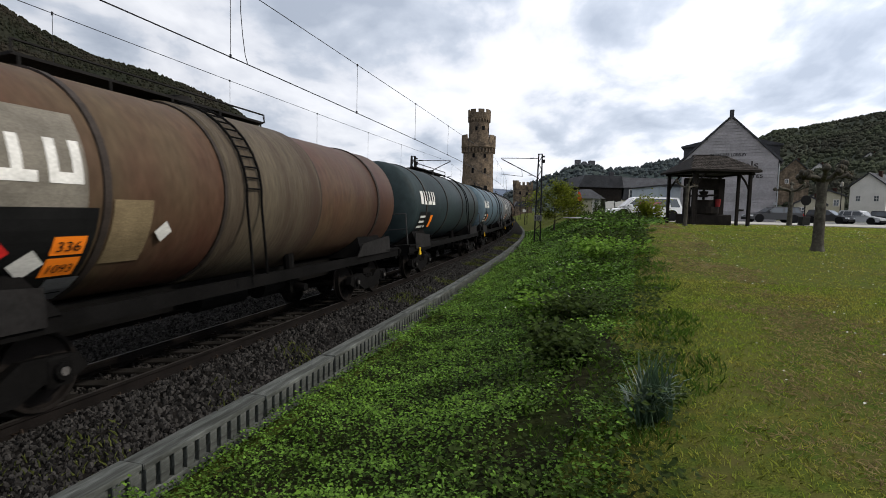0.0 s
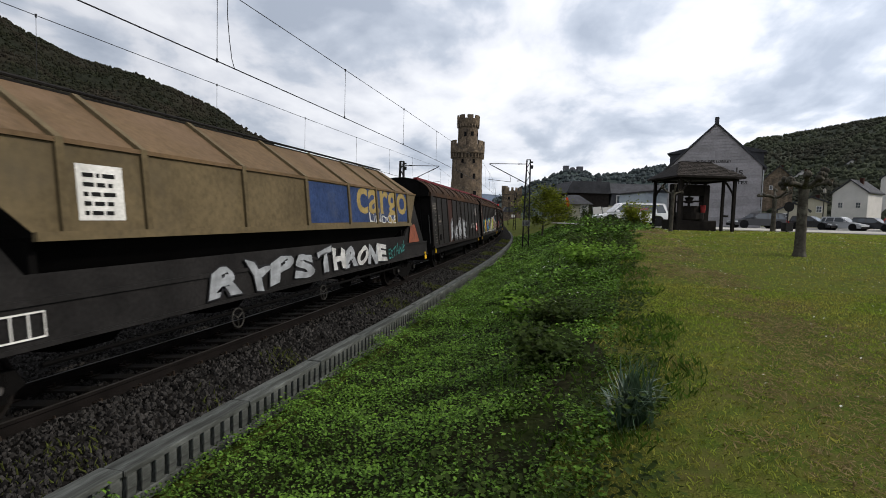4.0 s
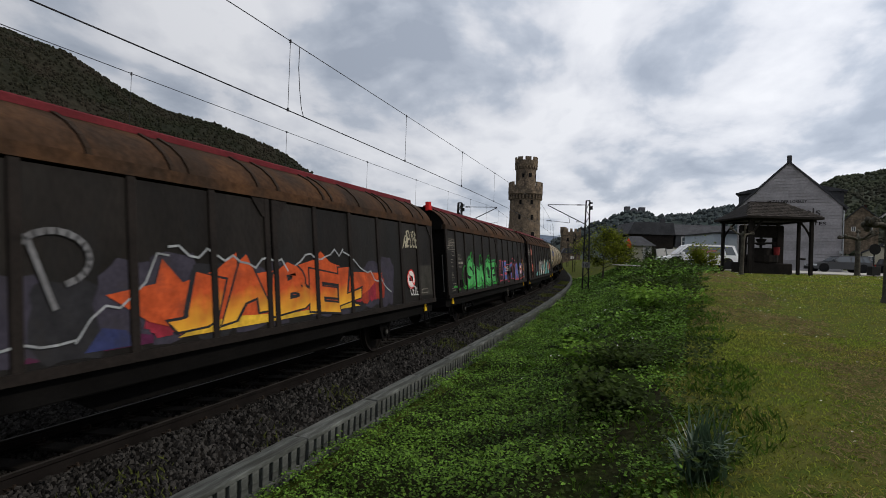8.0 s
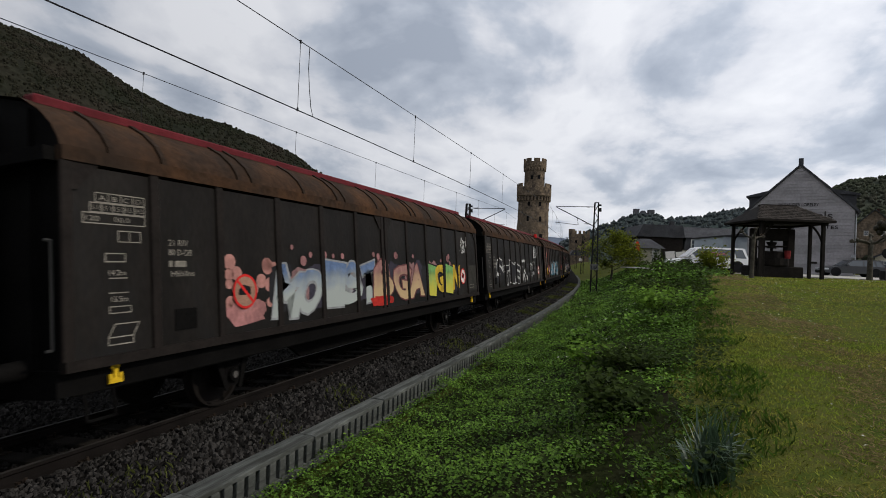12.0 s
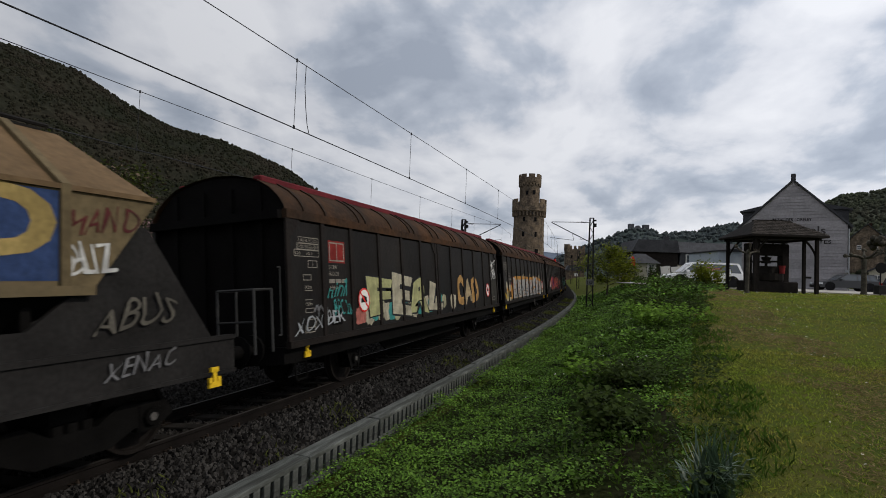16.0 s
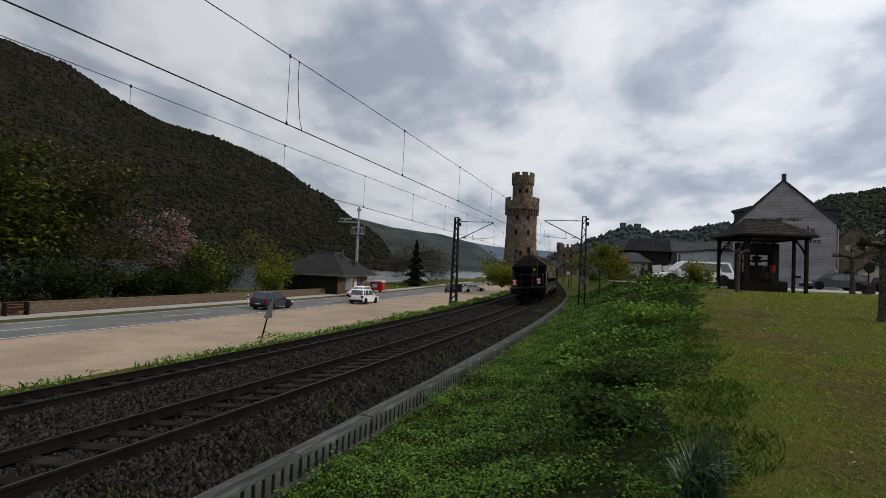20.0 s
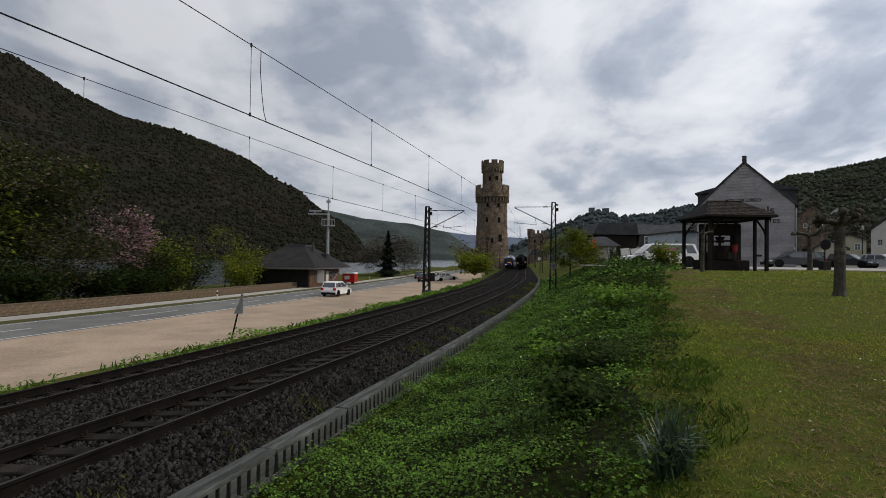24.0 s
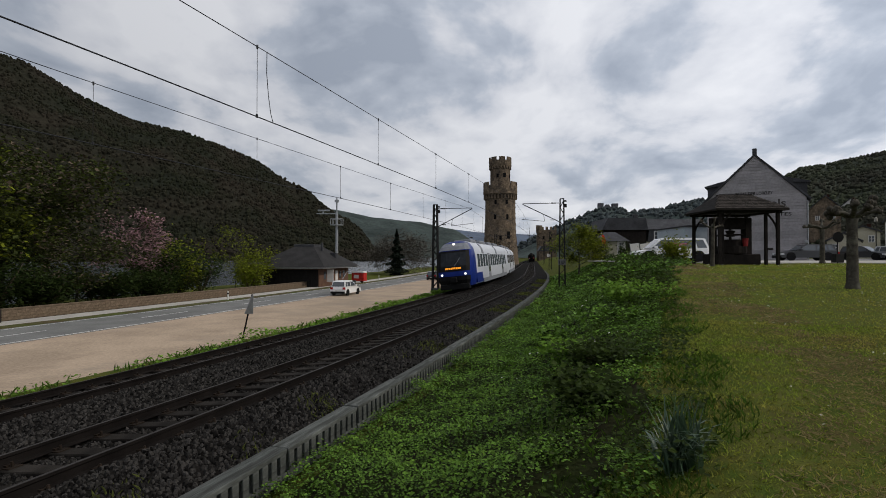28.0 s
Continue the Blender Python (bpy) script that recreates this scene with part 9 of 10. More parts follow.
blades(150000, -3, 11, lambda s: edge_off(s) - 1.2, lambda s: edge_off(s) + 8, 0.012, 0.040, M_LAWNBLADE, "short mown lawn grass", 1.3, 0.0022, 1.6, fresh)
blades(120000, 8, 38, lambda s: edge_off(s) - 1.3, lambda s: edge_off(s) + 14, 0.010, 0.034, M_LAWNBLADE, "short mown grass over the far lawn", 1.2, 0.0028, 2.0, lambda x, y: fresh(x, y) + 0.3)
blades(22000, -2, 30, lambda s: edge_off(s) - 1.7, lambda s: edge_off(s) - 0.1 + 0.35 * np.sin(s * 1.9) * np.cos(s * 0.7), 0.025, 0.10, M_BLADE, "longer grass along the edge of the lawn", 1.4, 0.0035, 1.2, lambda x, y: wave(x, y, 2.0, 0.7) + 0.1 * wave(x, y, 6.0, 1.0) + 0.1)
blades(60000, -3, 13, lambda s: edge_off(s) - 0.3, lambda s: edge_off(s) + 3.6, 0.006, 0.024, M_STRAW, "dry yellow grass stalks in worn patches", 1.2, 0.0026, 5.0, lambda x, y: dryness(x, y) - 0.1)
blades(16000, 12, 34, lambda s: edge_off(s) - 0.6, lambda s: edge_off(s) + 1.4, 0.008, 0.028, M_STRAW, "dry grass along the far edge of the lawn", 1.1, 0.003, 3.0, lambda x, y: wave(x, y, 1.3, 7.0))
blades(7000, -2, 30, 3.2, lambda s: edge_off(s) - 1.0, 0.08, 0.22, M_BLADE, "tufts of grass among the ivy", 1.2, 0.006, 0.7, lambda x, y: wave(x, y, 2.2, 5.0) - 0.5)
M_WEED = material("ballast_weed", (0.085, 0.098, 0.026), 0.8, var=0.4, island=0.5, bump=0, thin=0.3)
blades(2600, 2, 60, -5.55, -6.6, 0.05, 0.20, M_BLADE, "weeds between the far track and the gravel", 0.9, 0.007, 1.2, lambda x, y: wave(x, y, 0.8, 1.0) - 0.2, lambda o: np.full(len(o), -0.62))
blades(9000, 2, 60, 1.5, 2.4, 0.03, 0.10, M_WEED, "small weeds in the ballast", 1.0, 0.006, 1.2, lambda x, y: wave(x, y, 1.1, 3.0) - 0.45, ballast_section)


def verge_weeds():
    n = 9000
    s = 1 + 75 * rng.random(n) ** 0.8
    o = 5.75 + 0.9 * rng.random(n) ** 1.3
    x, y = so_to_xy(s, o)
    keep = wave(x, y, 0.7, 1.0) + 0.2 + 0.03 * s > rng.uniform(-0.6, 0.9, n)
    x, y, s = x[keep], y[keep], s[keep]
    z = -0.62 + (0.10 + 0.30 * np.clip(wave(x, y, 0.9, 2.0), 0, 1)) * rng.random(len(x))
    sheet("verge_weeds", leaf_pieces(np.stack([x, y, z], 1), 0.06 * (0.7 + 0.7 * rng.random(len(x))) * (1 + s / 22), rng), [(0, 1, 2, 3)], M_LEAF2, "green weeds along the edge of the gravel lot", "weeds")
    n = 900
    s = 4 + 40 * rng.random(n)
    o = -(edge_off(s) + 0.5 + 9 * rng.random(n))
    x, y = so_to_xy(s, o)
    z = ground_z(x, y) + 0.035
    sheet("daisies", leaf_pieces(np.stack([x, y, z], 1), 0.022 * (1 + s / 18), rng, 0.2), [(0, 1, 2, 3)], M_WHITE, "scattered small white daisies in the lawn", "daisies")
    n = 500
    s = 8 + 16 * rng.random(n)
    o = -(4.6 + 2.2 * rng.random(n))
    x, y = so_to_xy(s, o)
    keep = wave(x, y, 2.6, 6.0) > 0.7
    x, y, s = x[keep], y[keep], s[keep]
    z = ground_z(x, y) + mound(x, y) + 0.12
    sheet("white_blossoms", leaf_pieces(np.stack([x, y, z], 1), 0.03 * (1 + s / 25), rng, 0.4), [(0, 1, 2, 3)], M_WHITE, "small white flowers on the slope", "flowers")


verge_weeds()


def ballast_stones():
    n = 82000
    s = 1.6 + 50 * rng.random(n) ** 2.0
    o = -2.36 + 8.3 * rng.random(n) ** 1.15
    keep = (np.abs(np.abs(o) - HALF) > 0.09) & (np.abs(np.abs(o - GAP) - HALF) > 0.09)
    s, o = s[keep], o[keep]
    n = len(s)
    x, y = so_to_xy(s, o)
    z = ballast_section(o) + 0.010
    r = (0.017 + 0.022 * rng.random(n) ** 1.5) * (1 + s / 32)
    base = np.array([(1, 0, -0.3), (0.2, 0.9, -0.2), (-0.9, 0.3, -0.3), (-0.3, -0.9, -0.2), (0.5, 0.1, 0.7), (-0.4, 0.2, 0.8), (0.0, -0.5, 0.6)])
    v = base[None] * (0.7 + 0.6 * rng.random((n, 7, 1))) * r[:, None, None]
    a = rng.uniform(0, 6.28, n)
    c, q = np.cos(a)[:, None], np.sin(a)[:, None]
    v = np.stack([v[..., 0] * c - v[..., 1] * q, v[..., 0] * q + v[..., 1] * c, v[..., 2]], -1) + np.stack([x, y, z], 1)[:, None]
    sheet("ballast_stones", v, [(0, 1, 4), (1, 2, 5), (1, 5, 4), (2, 3, 6), (2, 6, 5), (3, 0, 4), (3, 4, 6), (4, 5, 6)], M_STONE, "loose angular ballast stones", "ballast")


ballast_stones()


def iris_clump():
    root = thing("iris_clump", "clump of long grey-green iris leaves on the slope", "plant", m=Matrix.Translation((1.76, 4.1, gz(1.76, 4.1))) @ Matrix.Scale(0.74, 4))
    rnd = random.Random(8)
    for k in range(95):
        me = Mesh()
        a, r0 = rnd.uniform(0, 6.28), rnd.uniform(0.0, 0.26)
        h, out = rnd.uniform(0.40, 0.85), rnd.uniform(0.06, 0.48)
        b = Vector((r0 * math.cos(a * 1.7), r0 * math.sin(a * 1.7), 0))
        d = Vector((math.cos(a), math.sin(a), 0))
        w = Vector((-d.y, d.x, 0)) * rnd.uniform(0.011, 0.023)
        pts = []
        for t in (0, 0.35, 0.7, 0.9, 1.0):
            p = b + d * out * t * t + Vector((0, 0, h * (t - (0.45 * t ** 3 if out > 0.3 else 0))))
            pts.append((p, 1 - 0.9 * max(0, t - 0.4) / 0.6))
        for (p, u), (q, v) in zip(pts[:-1], pts[1:]):
            me.add([p - w * u, p + w * u, q + w * v, q - w * v], [(0, 1, 2, 3)])
        part("blade", me, M_IRIS, root)


iris_clump()


def shrub(name, pos, r, h, n, mat, label, seed, leaf=0.07, category="shrub", flat=1.0):
    g = np.random.default_rng(seed)
    root = thing(name, label, category, m=Matrix.Translation(pos))
    rnd = random.Random(seed)
    tips = []
    for k in range(9):
        st = Mesh()
        a = rnd.uniform(0, 6.28)
        e = Vector((math.cos(a) * r * 0.7, math.sin(a) * r * 0.7, h * rnd.uniform(0.55, 0.95)))
        st.rod((0, 0, -0.1), e * 0.5, 0.02 * h, 0.012 * h, 5).rod(e * 0.5, e, 0.012 * h, 0.005 * h, 5)
        tips.append(e)
        part("stem", st, M_TWIG, root)
    c = np.array([list(tips[g.integers(9)]) for _ in range(n)]) * g.uniform(0.35, 1.1, (n, 1)) + g.normal(0, 1, (n, 3)) * np.array([r * 0.26, r * 0.26, h * 0.13])
    c[:, 2] = np.abs(c[:, 2]) + 0.03
    sheet("foliage", leaf_pieces(c, leaf * (0.6 + 0.8 * g.random(n)), g, 1.4), [(0, 1, 2, 3)], mat, "", "", parent=root)
    return root


rnd = random.Random(9)
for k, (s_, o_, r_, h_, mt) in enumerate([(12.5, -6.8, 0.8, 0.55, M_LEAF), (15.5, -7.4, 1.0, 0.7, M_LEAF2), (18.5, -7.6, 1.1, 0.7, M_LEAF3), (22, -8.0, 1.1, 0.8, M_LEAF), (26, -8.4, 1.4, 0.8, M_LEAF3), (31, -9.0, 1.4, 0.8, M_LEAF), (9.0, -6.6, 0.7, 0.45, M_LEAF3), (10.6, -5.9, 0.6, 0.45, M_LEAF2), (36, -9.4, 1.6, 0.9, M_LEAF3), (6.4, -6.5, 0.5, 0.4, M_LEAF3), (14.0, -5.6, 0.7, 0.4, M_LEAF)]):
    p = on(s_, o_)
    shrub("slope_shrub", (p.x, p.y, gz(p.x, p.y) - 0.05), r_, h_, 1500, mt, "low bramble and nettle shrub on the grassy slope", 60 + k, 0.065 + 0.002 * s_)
shrub("green_bush", (13.9, 33.5, 1.9), 1.0, 1.7, 2200, M_BUSHLEAF, "bright yellow-green bush beside a parked van", 81, 0.13)
shrub("tower_bush", tuple(on(103, 9.0, -0.5)), 4.0, 4.2, 2600, M_BUSHLEAF, "yellow-green bush below the round tower", 82, 0.42)
shrub("tower_bush", tuple(on(116, 10.5, -0.5)), 4.6, 6.0, 1800, M_TWIG, "bare brown bushes below the round tower", 83, 0.42)
for k, (x, y, r_, h_) in enumerate([(23.5, 70, 1.4, 2.4), (25.2, 80, 1.0, 3.0), (20.5, 74, 1.6, 1.6), (28.2, 72, 0.9, 2.0)]):
    shrub("garden_shrub", (x, y, 1.2), r_, h_, 700, M_DARKLEAF, "dark garden shrub near the houses", 84 + k, 0.22)


def tree(name, pos, h, r, n, mat, label, seed, leaf=0.22, trunk=0.16, low=0.3, mat2=None, droop=0.0, bark=None, branch=26):
    """A trunk, limbs, twigs and a crown of loose leaves with gaps."""
    g, rnd = np.random.default_rng(seed), random.Random(seed)
    bark = bark or M_BARK
    root = thing(name, label, "tree", m=Matrix.Translation(pos))
    part("trunk", Mesh().rod((0, 0, -0.4), (0.1, 0.05, h * low), trunk, trunk * 0.75, 9).rod((0.1, 0.05, h * low), (0, 0.1, h * 0.8), trunk * 0.75, trunk * 0.2, 8), bark, root, smooth=True)
    tips = []
    for k in range(branch):
        a, t = rnd.uniform(0, 6.28), rnd.uniform(low, 0.85)
        b = Vector((0.08 * (1 - t), 0.08, h * t))
        ln = r * (1.15 - 0.6 * abs(t - 0.5) * 1.4) * rnd.uniform(0.7, 1.1)
        e = b + Vector((math.cos(a) * ln, math.sin(a) * ln, h * rnd.uniform(0.05, 0.22) - droop * h * 0.2))
        m = (b + e) / 2 + Vector((0, 0, 0.05 * h))
        limbs = Mesh()
        limbs.rod(b, m, trunk * 0.28, trunk * 0.16, 5, False).rod(m, e, trunk * 0.16, trunk * 0.05, 5, False)
        for j in range(5):
            q = m + (e - m) * rnd.random()
            d = Vector((rnd.gauss(0, 1), rnd.gauss(0, 1), rnd.gauss(0.3, 0.6) - 1.6 * droop))
            f = q + d.normalized() * r * rnd.uniform(0.15, 0.4)
            limbs.rod(q, f, trunk * 0.06, trunk * 0.02, 4, False)
            tips += [q, f]
        tips += [m, e, e]
        part("limb", limbs, bark, root)
    if n:
        T = np.array([list(t) for t in tips])
        def crown(count, mt, spread, nm):
            c = T[g.integers(len(T), size=count)] + g.normal(0, spread, (count, 3)) * np.array([1, 1, 0.75])
            c[:, 2] = np.maximum(c[:, 2], 0.1)
            sheet(nm, leaf_pieces(c, leaf * (0.55 + 0.9 * g.random(count)), g, 1.4), [(0, 1, 2, 3)], mt, "", "", parent=root)
        crown(n, mat, r * 0.13, "crown")
        if mat2:
            crown(n // 3, mat2, r * 0.12, "sparse_leaves")
    return root


def at_bank(s, o):
    p = lot(s, o)
    return (p.x, p.y, gz(p.x, p.y))


M_OLIVE = material("budding_leaf", (0.046, 0.058, 0.014), 0.8, var=0.35, scale=0.4, fine=5, island=0.5, bump=0, thin=0.45)
tree("riverside_tree", at_bank(25, 30), 14.7, 7.0, 9500, M_OLIVE, "tall riverside tree coming into leaf", 90, 0.34, 0.28, 0.2, M_TWIG)
tree("riverside_tree", at_bank(19.5, 29), 12.6, 6.4, 8500, M_OLIVE, "broad riverside tree coming into leaf", 91, 0.34, 0.28, 0.2, M_BUSHLEAF)
tree("riverside_tree", at_bank(14, 30), 11.2, 6.4, 8000, M_DARKLEAF, "dark riverside tree behind the wall", 92, 0.34, 0.28, 0.2, M_TWIG)
tree("riverside_tree", at_bank(10, 30), 11.9, 6.7, 8000, M_DARKLEAF, "dark riverside tree behind the wall", 98, 0.34, 0.28, 0.2, M_TWIG)
tree("cherry_tree", at_bank(31.6, 26), 8.2, 3.0, 2600, M_BLOSSOM, "cherry tree in pink blossom behind the wall", 93, 0.23, 0.18, 0.25, M_OLIVE)
tree("cherry_tree", at_bank(26.0, 25), 6.7, 3.9, 2400, M_OLIVE, "budding cherry tree behind the stone wall", 94, 0.24, 0.17, 0.25, M_TWIG)
for k, (s_, o_, h_, r_, mt, n_) in enumerate([(33.5, 25, 3.8, 1.9, M_DARKLEAF, 2200), (36, 25.5, 4.2, 2.0, M_BUSHLEAF, 2200), (38.5, 25.5, 3.6, 1.8, M_DARKLEAF, 2000), (31, 23.6, 2.6, 1.6, M_DARKLEAF, 1600), (27, 23.6, 2.2, 1.6, M_DARKLEAF, 1500), (23, 23.8, 2.2, 1.7, M_DARKLEAF, 1500), (19, 23.6, 2.0, 1.5, M_DARKLEAF, 1300), (47, 25.5, 3.6, 1.7, M_BUSHLEAF, 2200), (45, 25.0, 3.0, 1.5, M_BUSHLEAF, 1700), (15.5, 23.5, 1.6, 1.1, M_BUSHLEAF, 900), (12, 23.8, 2.4, 1.7, M_DARKLEAF, 1400)]):
    shrub("riverside_bush", at_bank(s_, o_), r_ * 1.4, h_ * 1.4, n_, mt, "leafy riverside bush behind the stone wall", 120 + k, 0.27)
rnd = random.Random(17)
for k in range(13):
    s_ = 5.0 + 2.55 * k
    shrub("riverside_bush", at_bank(s_, 24.4 + rnd.uniform(-0.4, 1.6)), 2.3 * rnd.uniform(0.9, 1.3), rnd.uniform(2.6, 4.6), 1700, M_DARKLEAF if k % 4 else M_OLIVE, "dense dark riverside bush behind the stone wall", 140 + k, 0.25)
tree("tall_budding_tree", at_bank(46.5, 27.5), 9.0, 2.8, 1400, M_BUSHLEAF, "slender tree with fresh yellow-green leaves", 96, 0.2, 0.1, 0.2)
M_WILLOW = material("willow_twig", (0.085, 0.074, 0.060), 0.9, var=0.3, island=0.3, bump=0, thin=0.2)
tree("bare_willow", (-14.2, 138, -2.6), 13.0, 8.2, 14000, M_WILLOW, "large bare willow with hanging brown twigs by the river", 95, 0.26, 0.5, 0.22, None, 0.9, None, 60)
tree("yellow_tree", (13.9, 60, 0.7), 4.7, 2.7, 6500, M_BUSHLEAF, "round tree with fresh yellow-green leaves near the railway", 97, 0.17, 0.13, 0.15, M_OLIVE)
tree("street_tree", (17.0, 66, 1.0), 4.0, 2.0, 1500, M_OLIVE, "small budding tree by the houses", 99, 0.17, 0.1, 0.2)


def conifer():
    root = thing("conifer", "dark pointed conifer by the river", "tree", m=Matrix.Translation((-13.6, 128, -2.4)) @ Matrix.Scale(1.3, 4))
    part("trunk", Mesh().rod((0, 0, -0.3), (0, 0, 8.0), 0.16, 0.03, 8), M_BARK, root)
    g = np.random.default_rng(3)
    n = 4200
    t = g.random(n) ** 0.75
    z = 8.4 * (1 - t) + 0.4
    rr = 2.5 * t * (0.75 + 0.35 * np.sin(z * 5.0)) * g.random(n) ** 0.45
    a = g.uniform(0, 6.28, n)
    c = np.stack([rr * np.cos(a), rr * np.sin(a), z - 0.25 * rr], 1)
    sheet("needle_boughs", leaf_pieces(c, 0.34 * (0.6 + 0.7 * g.random(n)), g, 1.2), [(0, 1, 2, 3)], material("conifer_needles", (0.012, 0.018, 0.012), 0.85, island=0.4, bump=0), "", "", parent=root)


conifer()


def pollard(pos, h, r, label, seed, arms=5, reach=0.8, lean=0.0):
    """A pollarded plane tree: a stout trunk with knobbly cut arms."""
    rnd = random.Random(seed)
    root = thing("pollarded_tree", label, "tree", m=Matrix.Translation(pos), group="pollarded plane trees")
    prof = [(r * 1.45, -0.3), (r * 1.35, 0.0), (r * 1.08, 0.18), (r, 0.6), (r * 0.95, h * 0.5), (r * 0.9, h * 0.8), (r * 1.1, h * 0.97), (r * 0.7, h * 1.05), (0.02, h * 1.07)]
    m = Matrix.Identity(4)
    m[0][2] = lean
    part("trunk", Mesh().lathe(prof, 14, m), M_BARK, root, smooth=True)
    for k in range(arms):
        a = 2 * math.pi * k / arms + rnd.uniform(-0.4, 0.4)
        ln = reach * rnd.uniform(0.7, 1.1)
        p0 = Vector((lean * h, 0, h * 0.95))
        p1 = p0 + Vector((math.cos(a) * ln * 0.5, math.sin(a) * ln * 0.5, 0.10 + 0.05 * rnd.random()))
        p2 = p0 + Vector((math.cos(a) * ln, math.sin(a) * ln, 0.10 + 0.42 * rnd.random()))
        arm = part("arm", Mesh().rod(p0, p1, r * 0.62, r * 0.46, 9).rod(p1, p2, r * 0.46, r * 0.40, 9), M_BARK, root, smooth=True)
        kn = Mesh()
        for j in range(4):
            q = p2 + Vector((rnd.gauss(0, 1), rnd.gauss(0, 1), rnd.gauss(0.2, 1))) * r * 0.28
            s_ = r * rnd.uniform(0.45, 0.75)
            kn.lathe([(0.02, -s_), (s_ * 0.75, -s_ * 0.65), (s_, 0), (s_ * 0.75, s_ * 0.65), (0.02, s_)], 8, Matrix.Translation(q))
        part("knuckle", kn, M_BARK, arm, smooth=True)
        sh = Mesh()
        for j in range(7):
            q = p2 + Vector((rnd.gauss(0, 1), rnd.gauss(0, 1), 0)) * r * 0.3
            sh.rod(q, q + Vector((rnd.gauss(0, 0.05), rnd.gauss(0, 0.05), rnd.uniform(0.05, 0.16))), 0.010, 0.005, 4)
        part("shoot_tuft", sh, M_TWIG, arm)
    return root


pollard((11.0, 15.0, gz(11.0, 15.0)), 2.05, 0.140, "stout pollarded plane tree with knobbly cut arms on the lawn", 1, 9, 0.62)
pollard((11.95, 25.0, gz(11.95, 25.0)), 1.85, 0.085, "slim pale pollarded tree forking at the top near the pavilion", 2, 3, 0.5, 0.02)
pollard((21.0, 31.0, gz(21.0, 31.0)), 2.1, 0.13, "pollarded plane tree beside the street", 3, 5, 0.9)
# ---------------- street on the right, vehicles ----------------
def slab(name, pts, z, mat, label, category, thick=0.06):
    me = Mesh()
    me.rings([[(x, y, z - thick) for x, y in pts], [(x, y, z) for x, y in pts]])
    return solid(name, me, mat, label, category, kind="structure")


slab("street_pavement", [(11.6, 34.6), (18.0, 31.8), (24.5, 31.0), (60, 45), (60, 52), (24, 47), (11.4, 46)], 2.19, M_PAVING, "pale paved forecourt behind the lawn", "pavement")
slab("street_road", [(24.5, 30.2), (34, 20), (44, 16), (80, 40), (120, 90), (60, 100), (30, 56), (26, 46)], 2.17, M_ASPHALT, "grey village street with parked cars", "road")

M_CARS = {}


def car_paint(name, col):
    if name not in M_CARS:
        M_CARS[name] = material(name + "_car_paint", col, 0.28, metal=0.0, var=0.06, bump=0, spec=0.6)
    return M_CARS[name]


M_TAIL = material("tail_lamp_red", (0.35, 0.01, 0.01), 0.3, bump=0)
M_HEAD = material("head_lamp_clear", (0.60, 0.62, 0.64), 0.2, bump=0)
M_RIM = material("alloy_rim", (0.40, 0.40, 0.42), 0.35, metal=0.8, bump=0)
D_TYRE = Mesh().lathe([(0.20, -0.10), (0.31, -0.105), (0.335, -0.07), (0.335, 0.07), (0.31, 0.105), (0.20, 0.10)], 18, axis="y").data("tyre", M_TYRE, True)
rim = Mesh().lathe([(0.02, -0.085), (0.06, -0.09), (0.205, -0.075), (0.215, -0.09), (0.215, 0.09), (0.02, 0.085)], 18, axis="y")
D_RIM = rim.data("rim", M_RIM, True)


